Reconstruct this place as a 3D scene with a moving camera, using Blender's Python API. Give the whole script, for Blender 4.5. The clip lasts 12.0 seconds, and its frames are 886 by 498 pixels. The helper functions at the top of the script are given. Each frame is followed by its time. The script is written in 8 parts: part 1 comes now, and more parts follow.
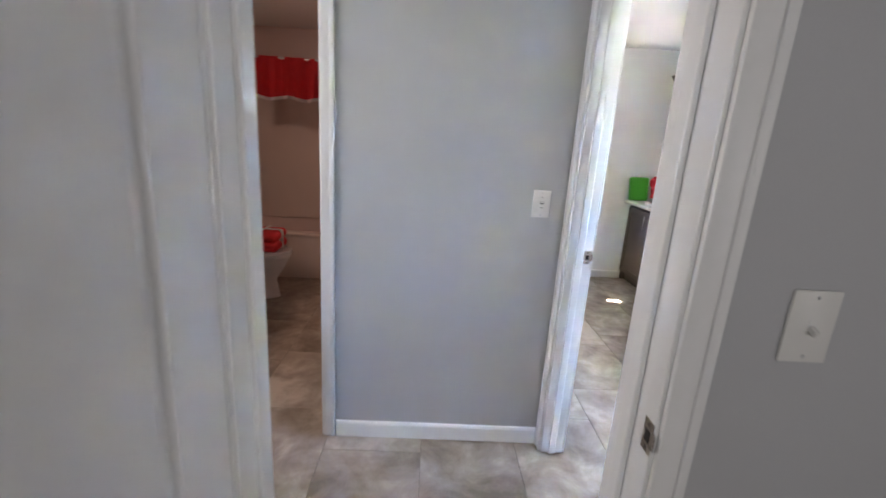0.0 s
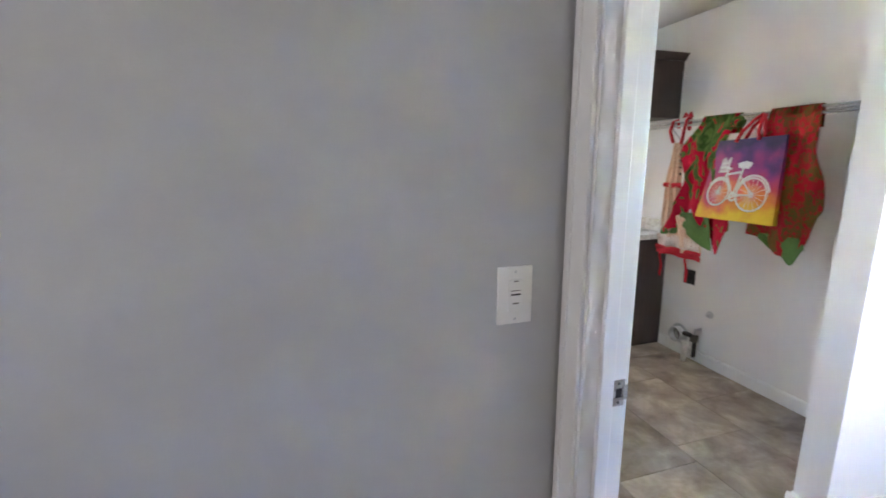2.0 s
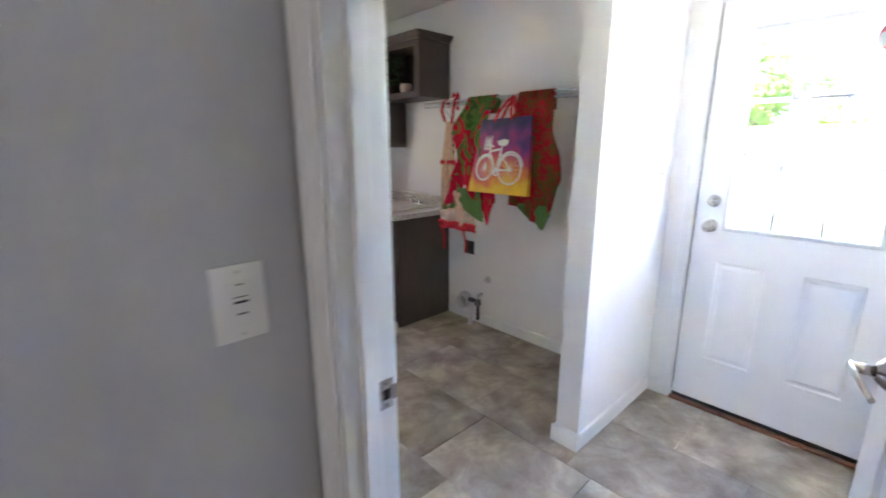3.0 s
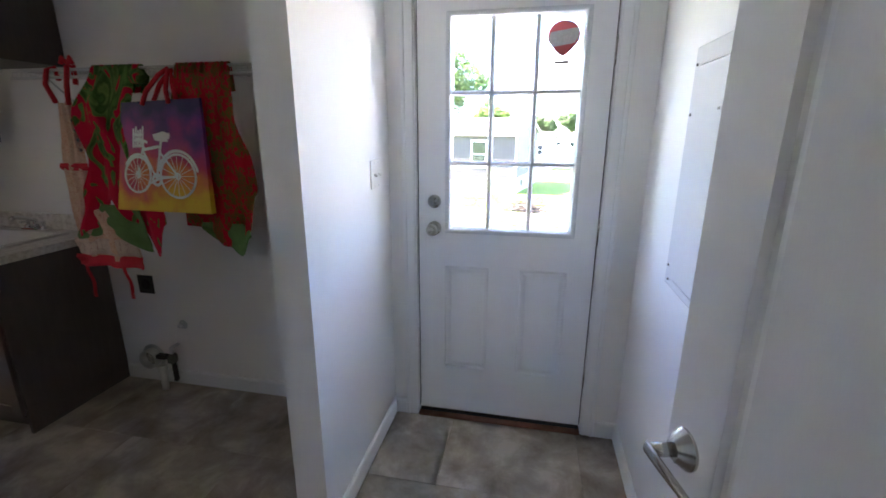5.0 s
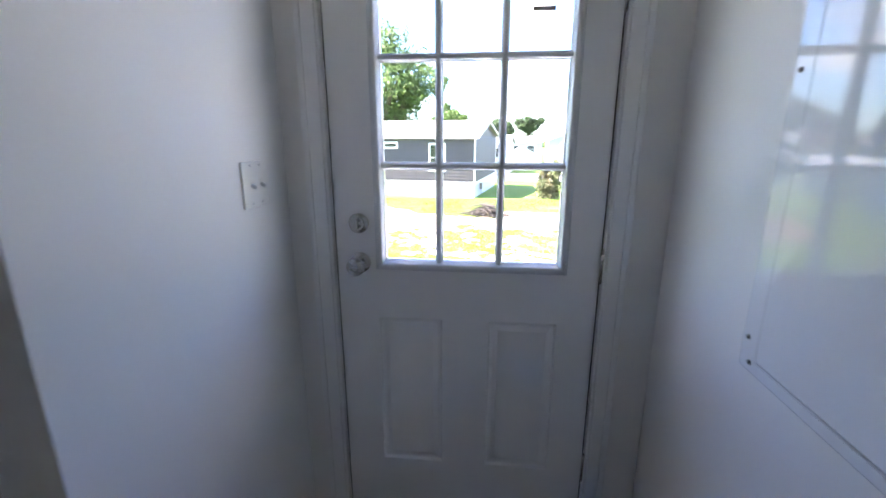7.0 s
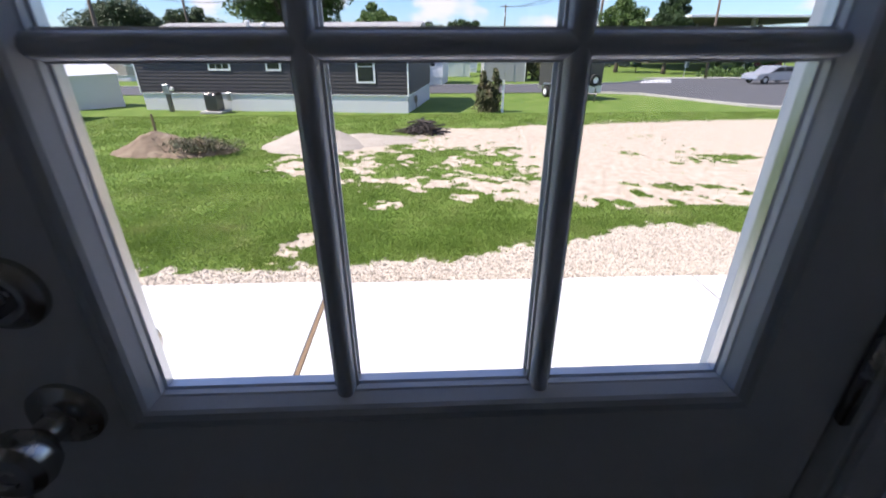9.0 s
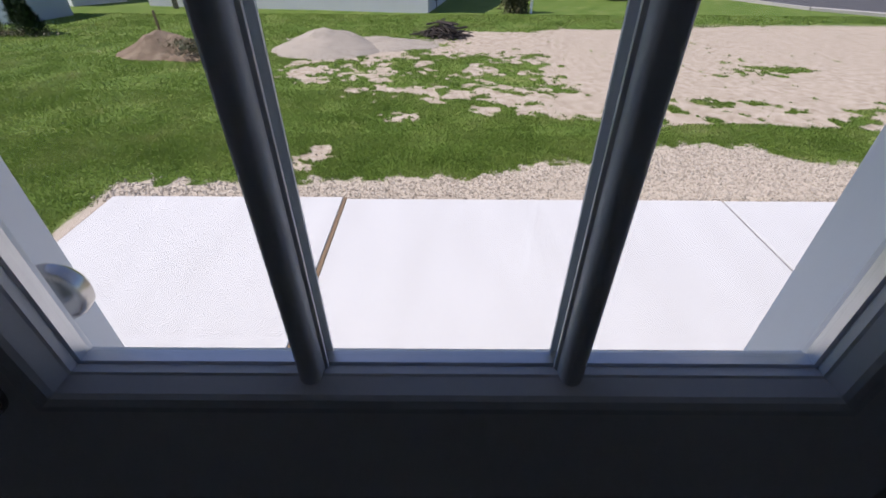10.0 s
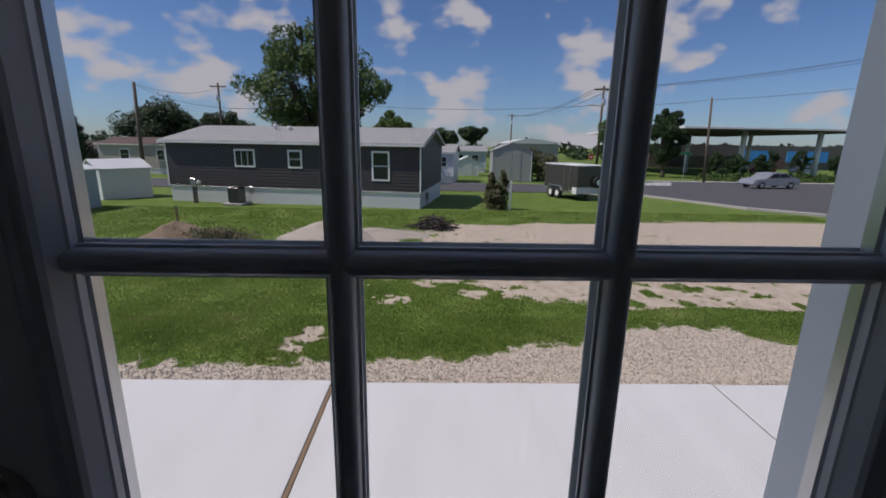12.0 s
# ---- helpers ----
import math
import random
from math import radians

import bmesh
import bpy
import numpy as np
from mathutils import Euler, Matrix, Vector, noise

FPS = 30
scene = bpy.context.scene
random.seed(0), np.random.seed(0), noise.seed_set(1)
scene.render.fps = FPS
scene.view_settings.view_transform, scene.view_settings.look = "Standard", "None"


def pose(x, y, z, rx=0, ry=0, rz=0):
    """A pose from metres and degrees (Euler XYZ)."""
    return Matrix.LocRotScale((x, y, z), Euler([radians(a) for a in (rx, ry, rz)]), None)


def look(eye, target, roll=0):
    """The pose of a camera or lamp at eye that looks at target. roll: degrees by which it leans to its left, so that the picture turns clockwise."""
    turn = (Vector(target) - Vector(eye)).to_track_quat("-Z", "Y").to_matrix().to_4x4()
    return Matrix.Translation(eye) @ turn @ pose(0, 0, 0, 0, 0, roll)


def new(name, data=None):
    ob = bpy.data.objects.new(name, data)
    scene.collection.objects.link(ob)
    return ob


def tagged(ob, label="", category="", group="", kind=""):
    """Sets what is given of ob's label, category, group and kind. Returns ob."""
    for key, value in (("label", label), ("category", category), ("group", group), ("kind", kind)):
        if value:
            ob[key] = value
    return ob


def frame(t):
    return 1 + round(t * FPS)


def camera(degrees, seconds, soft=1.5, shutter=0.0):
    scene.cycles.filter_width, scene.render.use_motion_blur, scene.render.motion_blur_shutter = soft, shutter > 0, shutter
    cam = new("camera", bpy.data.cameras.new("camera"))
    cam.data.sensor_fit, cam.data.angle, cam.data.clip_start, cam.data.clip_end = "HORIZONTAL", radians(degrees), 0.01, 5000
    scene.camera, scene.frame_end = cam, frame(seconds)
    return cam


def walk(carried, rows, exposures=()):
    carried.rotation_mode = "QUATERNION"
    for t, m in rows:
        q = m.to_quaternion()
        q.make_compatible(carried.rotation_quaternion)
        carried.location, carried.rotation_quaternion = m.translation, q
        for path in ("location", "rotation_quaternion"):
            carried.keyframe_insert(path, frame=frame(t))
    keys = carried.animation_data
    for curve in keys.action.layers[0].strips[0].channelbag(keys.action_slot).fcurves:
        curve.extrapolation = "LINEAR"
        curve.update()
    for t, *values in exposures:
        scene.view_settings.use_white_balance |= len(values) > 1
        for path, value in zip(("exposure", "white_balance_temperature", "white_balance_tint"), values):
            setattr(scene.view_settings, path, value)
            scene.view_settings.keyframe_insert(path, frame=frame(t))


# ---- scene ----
cam = camera(91.3, 12.0, soft=1.6, shutter=0.4)
PATH = [
    (0, (-2.78, -1.52, 1.445), (-2.711, 0.413, 0.947), 3.6),
    (0.25, (-2.784, -1.375, 1.46), (-2.605, 0.545, 0.957), 2.4),
    (0.5, (-2.78, -1.22, 1.47), (-2.503, 0.69, 0.968), 1.2),
    (0.75, (-2.76, -1.03, 1.472), (-2.42, 0.88, 1.005), 1.0),
    (1, (-2.732, -0.85, 1.47), (-2.363, 1.066, 1.039), 0.8),
    (1.5, (-2.684, -0.579, 1.453), (-2.334, 1.351, 1.062), 0.6),
    (2, (-2.681, -0.414, 1.45), (-2.096, 1.458, 1.057), -0.4),
    (2.5, (-2.654, -0.342, 1.444), (-1.766, 1.403, 1.033), -0.8),
    (3, (-2.499, -0.32, 1.421), (-1.166, 1.094, 0.946), -0.1),
    (3.2, (-2.393, -0.284, 1.416), (-0.993, 1.064, 0.944), -0.9),
    (5, (-1.957, -0.104, 1.451), (-0.065, 0.275, 0.925), 0.2),
    (5.5, (-1.943, -0.08, 1.438), (-0.045, 0.24, 0.895), 0.1),
    (6, (-1.848, -0.068, 1.423), (0.057, 0.203, 0.877), -1.2),
    (6.5, (-1.595, -0.077, 1.41), (0.324, 0.157, 0.897), -0.5),
    (8.5, (-0.447, -0.008, 1.341), (1.433, -0.018, 0.659), 1.3),
    (9, (-0.305, 0.002, 1.311), (1.497, -0.074, 0.447), -0.1),
    (9.5, (-0.216, -0.007, 1.291), (1.487, -0.01, 0.242), 0.2),
    (10, (-0.183, -0.013, 1.269), (1.422, -0.009, 0.075), 0.2),
    (10.5, (-0.178, -0.009, 1.278), (1.457, -0.009, 0.127), 0.3),
    (11, (-0.203, 0.004, 1.318), (1.582, 0.004, 0.414), 0.9),
    (11.5, (-0.243, 0.01, 1.366), (1.659, -0.005, 0.748), 1.3),
    (12, (-0.262, 0.02, 1.386), (1.681, -0.024, 0.915), 1.0),
]
# stops, white balance and tint as the clip's camera adapts
EXPOSURES = [(0, 7.55, 7000, 16), (0.6, 7.4, 7100, 16), (2.0, 7.1, 7300, 18), (3.2, 6.55, 7300, 20), (4.8, 5.1, 7200, 21), (6.0, 4.8, 7100, 21), (6.7, 4.2, 7000, 21),
             (8.3, 1.95, 6650, 22), (9.0, 1.0, 6600, 22), (9.5, 0.55, 6600, 22), (10.5, 0.05, 6600, 22), (12.0, -0.3, 6700, 22)]
walk(cam, [(t, look(eye, target, roll)) for t, eye, target, roll in PATH], EXPOSURES)

# ---- world, sun, large lights ----
SUN_EL, SUN_AZ = radians(54), math.atan2(1.0, -0.16)     # azimuth from +x towards +y
world = bpy.data.worlds.new("sky_world")
scene.world = world
world.use_nodes = True
wn, wl = world.node_tree.nodes, world.node_tree.links
bg = wn["Background"]
sky = wn.new("ShaderNodeTexSky")
sky.sky_type = "NISHITA"
sky.sun_disc = False
sky.sun_elevation = SUN_EL
sky.sun_rotation = math.pi / 2 - SUN_AZ
sky.air_density, sky.dust_density, sky.ozone_density = 1.0, 0.3, 3.5
# fair-weather cumulus
tc = wn.new("ShaderNodeTexCoord")
sep = wn.new("ShaderNodeSeparateXYZ")
wl.new(tc.outputs["Generated"], sep.inputs[0])
low = wn.new("ShaderNodeMath"); low.operation = "MULTIPLY"; low.inputs[1].default_value = 1.75
wl.new(sep.outputs["Z"], low.inputs[0])
comb = wn.new("ShaderNodeCombineXYZ")
wl.new(sep.outputs["X"], comb.inputs[0]); wl.new(sep.outputs["Y"], comb.inputs[1]); wl.new(low.outputs[0], comb.inputs[2])
cn = wn.new("ShaderNodeTexNoise")
cn.inputs["Scale"].default_value, cn.inputs["Detail"].default_value, cn.inputs["Roughness"].default_value = 8.2, 10.0, 0.50
wl.new(comb.outputs[0], cn.inputs["Vector"])
cr = wn.new("ShaderNodeValToRGB")
cr.color_ramp.elements[0].position, cr.color_ramp.elements[1].position = 0.525, 0.62
wl.new(cn.outputs["Fac"], cr.inputs[0])
cmix = wn.new("ShaderNodeMixRGB")
cmix.inputs[2].default_value = (5.4, 5.55, 6.1, 1)
wl.new(cr.outputs[0], cmix.inputs[0])
blue = wn.new("ShaderNodeVectorMath"); blue.operation = "MULTIPLY"
blue.inputs[1].default_value = (0.62, 0.80, 1.06)
wl.new(sky.outputs[0], blue.inputs[0])
wl.new(blue.outputs[0], cmix.inputs[1])
wl.new(cmix.outputs[0], bg.inputs[0])
bg.inputs[1].default_value = 0.10
sun = new("sun", bpy.data.lights.new("sun", "SUN"))
sun.data.energy, sun.data.angle, sun.data.color = 4.2, radians(0.53), (1.0, 0.95, 0.88)
sun_way = Vector((math.cos(SUN_AZ) * math.cos(SUN_EL), math.sin(SUN_AZ) * math.cos(SUN_EL), math.sin(SUN_EL)))
sun.matrix_world = look(sun_way * 50, (0, 0, 0))
# fill light added behind the camera, set in an unseen invented bedroom window
lamp1 = new("bedroom_fill_light", bpy.data.lights.new("bedroom_fill_light", "AREA"))
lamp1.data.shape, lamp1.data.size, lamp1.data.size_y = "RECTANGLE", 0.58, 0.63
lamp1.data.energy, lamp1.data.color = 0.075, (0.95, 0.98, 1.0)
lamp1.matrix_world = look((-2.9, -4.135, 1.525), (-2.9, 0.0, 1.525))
# second added bedroom fill light, from an invented window in the east wall
lamp5 = new("bedroom_side_fill_light", bpy.data.lights.new("bedroom_side_fill_light", "AREA"))
lamp5.data.shape, lamp5.data.size, lamp5.data.size_y = "RECTANGLE", 0.86, 0.96
lamp5.data.energy, lamp5.data.color = 0.025, (0.95, 0.98, 1.0)
lamp5.matrix_world = look((-0.96, -2.65, 1.5), (-4.0, -2.65, 1.5))
# fill light added to brighten the hall, in an invented window at its end
lamp4 = new("hall_fill_light", bpy.data.lights.new("hall_fill_light", "AREA"))
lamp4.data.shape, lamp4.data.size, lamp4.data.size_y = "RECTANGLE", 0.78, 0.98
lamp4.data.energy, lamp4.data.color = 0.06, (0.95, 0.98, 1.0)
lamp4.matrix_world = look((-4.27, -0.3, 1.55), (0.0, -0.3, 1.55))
# daylight in the opening of the utility room's window
lamp2 = new("utility_window_daylight", bpy.data.lights.new("utility_window_daylight", "AREA"))
lamp2.data.shape, lamp2.data.size, lamp2.data.size_y = "RECTANGLE", 0.84, 0.90
lamp2.data.energy, lamp2.data.color = 0.046, (1.0, 0.98, 0.95)
lamp2.matrix_world = look((-1.45, 3.225, 1.56), (-1.45, 0.0, 1.56))
# warm fill light added over the bathroom mirror, where no lamp is seen
lamp3 = new("bathroom_fill_light", bpy.data.lights.new("bathroom_fill_light", "AREA"))
lamp3.data.shape, lamp3.data.size, lamp3.data.size_y = "RECTANGLE", 0.5, 0.08
lamp3.data.energy, lamp3.data.color = 0.055, (1.0, 0.70, 0.56)
lamp3.matrix_world = look((-4.60, 1.0, 2.13), (-4.0, 1.2, 1.2))

# ---- materials ----
def nodes_of(name):
    m = bpy.data.materials.new(name)
    m.use_nodes = True
    t = m.node_tree
    return m, t.nodes, t.links, t.nodes["Principled BSDF"]


def mat(name, color, rough=0.5, metal=0.0, var=0.06, scale=6.0, fine=120.0, bump=0.05, dist=0.002, stretch=(1, 1, 1), rand=0.0, spec=0.5, rough_var=0.06):
    """A painted, moulded or natural surface: colour that drifts at two scales, and fine relief."""
    m, n, l, b = nodes_of(name)
    tc = n.new("ShaderNodeTexCoord")
    mp = n.new("ShaderNodeMapping")
    mp.inputs["Scale"].default_value = stretch
    l.new(tc.outputs["Object"], mp.inputs[0])
    big, small = n.new("ShaderNodeTexNoise"), n.new("ShaderNodeTexNoise")
    for node, s, d in ((big, scale, 4.0), (small, fine, 3.0)):
        node.inputs["Scale"].default_value, node.inputs["Detail"].default_value = s, d
        l.new(mp.outputs[0], node.inputs["Vector"])
    add = n.new("ShaderNodeMath"); add.operation = "ADD"
    l.new(big.outputs["Fac"], add.inputs[0]); l.new(small.outputs["Fac"], add.inputs[1])
    last = add.outputs[0]
    if rand:
        oi = n.new("ShaderNodeObjectInfo")
        mu = n.new("ShaderNodeMath"); mu.operation = "MULTIPLY_ADD"
        mu.inputs[1].default_value = rand / max(var, 1e-3)
        l.new(oi.outputs["Random"], mu.inputs[0]); l.new(last, mu.inputs[2])
        sub = n.new("ShaderNodeMath"); sub.operation = "SUBTRACT"; sub.inputs[1].default_value = 0.5 * rand / max(var, 1e-3)
        l.new(mu.outputs[0], sub.inputs[0]); last = sub.outputs[0]
    rng = n.new("ShaderNodeMapRange")
    rng.clamp = False
    rng.inputs["From Min"].default_value, rng.inputs["From Max"].default_value = 0.5, 1.5
    rng.inputs["To Min"].default_value, rng.inputs["To Max"].default_value = 1 - var, 1 + var
    l.new(last, rng.inputs["Value"])
    mul = n.new("ShaderNodeVectorMath"); mul.operation = "SCALE"
    mul.inputs[0].default_value = color
    l.new(rng.outputs[0], mul.inputs["Scale"])
    l.new(mul.outputs[0], b.inputs["Base Color"])
    b.inputs["Metallic"].default_value = metal
    b.inputs["Specular IOR Level"].default_value = spec
    rr = n.new("ShaderNodeMapRange")
    rr.inputs["To Min"].default_value, rr.inputs["To Max"].default_value = max(0.02, rough - rough_var), min(1, rough + rough_var)
    l.new(big.outputs["Fac"], rr.inputs["Value"]); l.new(rr.outputs[0], b.inputs["Roughness"])
    if bump:
        bp = n.new("ShaderNodeBump")
        bp.inputs["Strength"].default_value, bp.inputs["Distance"].default_value = bump, dist
        l.new(small.outputs["Fac"], bp.inputs["Height"]); l.new(bp.outputs[0], b.inputs["Normal"])
    return m


def ramp_mat(name, stops, rough=0.7, scale=4.0, detail=6.0, stretch=(1, 1, 1), bump=0.2, dist=0.003, fine=150.0, rand=0.0, distortion=0.0, spec=0.4, coord="Object"):
    """A surface whose colour runs through several tones along a noise."""
    m, n, l, b = nodes_of(name)
    tc = n.new("ShaderNodeTexCoord")
    mp = n.new("ShaderNodeMapping")
    mp.inputs["Scale"].default_value = stretch
    l.new(tc.outputs[coord], mp.inputs[0])
    vec = mp.outputs[0]
    if rand:
        oi = n.new("ShaderNodeObjectInfo")
        sh = n.new("ShaderNodeVectorMath"); sh.operation = "MULTIPLY_ADD"
        sh.inputs[1].default_value = (37.0, 53.0, 11.0)
        l.new(oi.outputs["Random"], sh.inputs[0]); l.new(vec, sh.inputs[2]); vec = sh.outputs[0]
    nz = n.new("ShaderNodeTexNoise")
    nz.inputs["Scale"].default_value, nz.inputs["Detail"].default_value, nz.inputs["Distortion"].default_value = scale, detail, distortion
    nz.inputs["Roughness"].default_value = 0.62
    l.new(vec, nz.inputs["Vector"])
    fac = nz.outputs["Fac"]
    if rand:
        ad = n.new("ShaderNodeMath"); ad.operation = "MULTIPLY_ADD"; ad.inputs[1].default_value = rand
        l.new(oi.outputs["Random"], ad.inputs[0]); l.new(fac, ad.inputs[2])
        sb = n.new("ShaderNodeMath"); sb.operation = "SUBTRACT"; sb.inputs[1].default_value = rand / 2
        l.new(ad.outputs[0], sb.inputs[0]); fac = sb.outputs[0]
    cr = n.new("ShaderNodeValToRGB")
    el = cr.color_ramp.elements
    while len(el) < len(stops):
        el.new(0.5)
    for e, (p, c) in zip(el, stops):
        e.position, e.color = p, (*c, 1)
    l.new(fac, cr.inputs[0]); l.new(cr.outputs[0], b.inputs["Base Color"])
    b.inputs["Roughness"].default_value = rough
    b.inputs["Specular IOR Level"].default_value = spec
    fn = n.new("ShaderNodeTexNoise")
    fn.inputs["Scale"].default_value, fn.inputs["Detail"].default_value = fine, 4.0
    l.new(vec, fn.inputs["Vector"])
    bp = n.new("ShaderNodeBump")
    bp.inputs["Strength"].default_value, bp.inputs["Distance"].default_value = bump, dist
    l.new(fn.outputs["Fac"], bp.inputs["Height"]); l.new(bp.outputs[0], b.inputs["Normal"])
    return m


def glass_mat(name, tint=(0.96, 0.98, 0.97)):
    m, n, l, b = nodes_of(name)
    n.remove(b)
    tr, gl, lw, mx = n.new("ShaderNodeBsdfTransparent"), n.new("ShaderNodeBsdfGlossy"), n.new("ShaderNodeLayerWeight"), n.new("ShaderNodeMixShader")
    pw, ma = n.new("ShaderNodeMath"), n.new("ShaderNodeMath")
    pw.operation, ma.operation = "POWER", "MULTIPLY_ADD"
    pw.inputs[1].default_value, ma.inputs[1].default_value, ma.inputs[2].default_value = 5.0, 0.9, 0.035
    tr.inputs[0].default_value = (*tint, 1)
    gl.inputs["Roughness"].default_value = 0.0
    l.new(lw.outputs["Facing"], pw.inputs[0]); l.new(pw.outputs[0], ma.inputs[0])
    l.new(ma.outputs[0], mx.inputs[0]); l.new(tr.outputs[0], mx.inputs[1]); l.new(gl.outputs[0], mx.inputs[2])
    l.new(mx.outputs[0], n["Material Output"].inputs[0])
    return m


M = {}
M["grey_wall"] = mat("grey_wall_paint", (0.50, 0.51, 0.53), 0.62, var=0.03, scale=1.5, fine=260, bump=0.10, dist=0.0015)
M["white_wall"] = mat("white_wall_paint", (0.85, 0.84, 0.83), 0.6, var=0.02, scale=1.3, fine=240, bump=0.10, dist=0.0015)
M["bath_wall"] = mat("beige_wall_paint", (0.70, 0.57, 0.53), 0.6, var=0.03, scale=1.5, fine=240, bump=0.10, dist=0.0015)
M["ceiling"] = mat("ceiling_paint", (0.86, 0.86, 0.85), 0.8, var=0.03, scale=2, fine=90, bump=0.5, dist=0.004)
M["trim"] = mat("white_trim_enamel", (0.84, 0.845, 0.85), 0.32, var=0.015, scale=3, fine=70, bump=0.03)
M["door"] = mat("white_door_enamel", (0.83, 0.835, 0.85), 0.38, var=0.02, scale=3, fine=160, bump=0.06, stretch=(3, 3, 0.4))
M["panel_enamel"] = mat("glossy_panel_enamel", (0.86, 0.87, 0.89), 0.06, var=0.01, scale=2, bump=0.0, rough_var=0.02)
M["muntin"] = mat("lite_frame_plastic", (0.66, 0.68, 0.71), 0.34, var=0.03, scale=9, fine=200, bump=0.03)
M["wood"] = mat("dark_stained_oak", (0.075, 0.056, 0.048), 0.5, var=0.28, scale=7, fine=60, bump=0.25, dist=0.001, stretch=(9, 9, 0.7))
M["wood_vanity"] = mat("espresso_cabinet_wood", (0.055, 0.035, 0.028), 0.45, var=0.25, scale=7, fine=60, bump=0.2, dist=0.001, stretch=(9, 9, 0.7))
M["cab_in"] = mat("cabinet_inside_dark", (0.03, 0.024, 0.022), 0.6, var=0.1)
M["nickel"] = mat("brushed_nickel", (0.52, 0.50, 0.47), 0.26, 1.0, var=0.05, scale=30, fine=300, bump=0.05, dist=0.0005)
M["chrome"] = mat("chrome", (0.78, 0.79, 0.80), 0.06, 1.0, var=0.02, bump=0.0, rough_var=0.02)
M["steel_dark"] = mat("dark_steel", (0.18, 0.17, 0.16), 0.4, 0.9, var=0.1)
M["plastic_white"] = mat("white_plastic", (0.78, 0.78, 0.76), 0.3, var=0.01, bump=0.0)
M["plastic_black"] = mat("black_plastic", (0.018, 0.018, 0.018), 0.4, var=0.1)
M["wire_coat"] = mat("grey_wire_coating", (0.52, 0.52, 0.52), 0.35, var=0.03, bump=0.0)
M["counter"] = ramp_mat("speckled_laminate", [(0.35, (0.55, 0.50, 0.45)), (0.5, (0.72, 0.68, 0.63)), (0.65, (0.80, 0.77, 0.73))], 0.3, 40, 5, bump=0.02)
M["sink"] = mat("sink_acrylic", (0.80, 0.78, 0.75), 0.15, var=0.01, bump=0.0)
M["tile"] = ramp_mat("stone_look_tile", [(0.30, (0.17, 0.135, 0.105)), (0.43, (0.27, 0.225, 0.18)), (0.54, (0.36, 0.305, 0.25)), (0.66, (0.50, 0.44, 0.375))], 0.42, 4.6, 12, bump=0.10, dist=0.001, rand=0.15, distortion=0.35, coord="Object")
M["grout"] = mat("tile_joint", (0.20, 0.165, 0.13), 0.8, var=0.15, scale=20)
M["threshold"] = mat("red_brown_threshold", (0.17, 0.062, 0.03), 0.45, var=0.25, scale=12, stretch=(1, 8, 1))
M["glass"] = glass_mat("window_glass")
M["mirror"] = mat("mirror_silver", (0.85, 0.86, 0.86), 0.02, 1.0, var=0.0, bump=0.0, rough_var=0.01)
M["concrete"] = ramp_mat("fresh_concrete", [(0.3, (0.60, 0.60, 0.60)), (0.5, (0.635, 0.637, 0.64)), (0.7, (0.665, 0.668, 0.672))], 0.85, 1.6, 12, stretch=(0.35, 1.6, 1), bump=0.25, dist=0.003, fine=90)
M["form_wood"] = mat("form_board", (0.22, 0.15, 0.09), 0.8, var=0.3, scale=6, stretch=(1, 8, 8))
M["crack"] = mat("crack_dirt", (0.06, 0.05, 0.045), 0.95, var=0.4, scale=30)
M["asphalt"] = mat("asphalt", (0.085, 0.085, 0.09), 0.9, var=0.2, scale=0.8, fine=40, bump=0.3, dist=0.01)
M["kerb"] = mat("kerb_concrete", (0.42, 0.40, 0.38), 0.9, var=0.15, scale=1.2)
M["siding"] = mat("dark_grey_siding", (0.052, 0.045, 0.045), 0.55, var=0.12, scale=1.0, fine=60, bump=0.1)
M["siding_beige"] = mat("beige_siding", (0.42, 0.38, 0.33), 0.6, var=0.06, scale=1.0)
M["siding_grey"] = mat("light_grey_siding", (0.36, 0.36, 0.35), 0.6, var=0.06, scale=1.0)
M["skirt"] = mat("white_vinyl_skirting", (0.70, 0.70, 0.71), 0.5, var=0.05, scale=2.0)
M["roof"] = ramp_mat("grey_roof_shingles", [(0.3, (0.24, 0.24, 0.245)), (0.5, (0.31, 0.31, 0.31)), (0.7, (0.38, 0.38, 0.38))], 0.9, 3.0, 6, fine=30, bump=0.4, dist=0.01)
M["roof_brown"] = mat("brown_roof", (0.10, 0.06, 0.05), 0.8, var=0.15)
M["roof_white"] = mat("white_metal_roof", (0.72, 0.73, 0.74), 0.45, var=0.05)
M["shed_white"] = mat("white_shed_vinyl", (0.66, 0.69, 0.71), 0.5, var=0.05, scale=1.5)
M["shed_blue"] = mat("pale_blue_shed_vinyl", (0.40, 0.47, 0.51), 0.5, var=0.05, scale=1.5)
M["win_dark"] = mat("dark_window_glass", (0.02, 0.025, 0.03), 0.05, var=0.1, bump=0.0)
M["pole"] = mat("weathered_pole_wood", (0.13, 0.10, 0.08), 0.9, var=0.2, scale=2, stretch=(6, 6, 0.5))
M["wire"] = mat("black_cable", (0.02, 0.02, 0.02), 0.6, var=0.1)
M["bark"] = mat("bark", (0.09, 0.07, 0.05), 0.95, var=0.3, scale=3, stretch=(5, 5, 0.8), bump=0.5, dist=0.02)
M["leaf"] = ramp_mat("broad_leaves", [(0.3, (0.04, 0.08, 0.02)), (0.5, (0.075, 0.135, 0.032)), (0.72, (0.13, 0.19, 0.055))], 0.6, 0.9, 3, bump=0.0, spec=0.3)
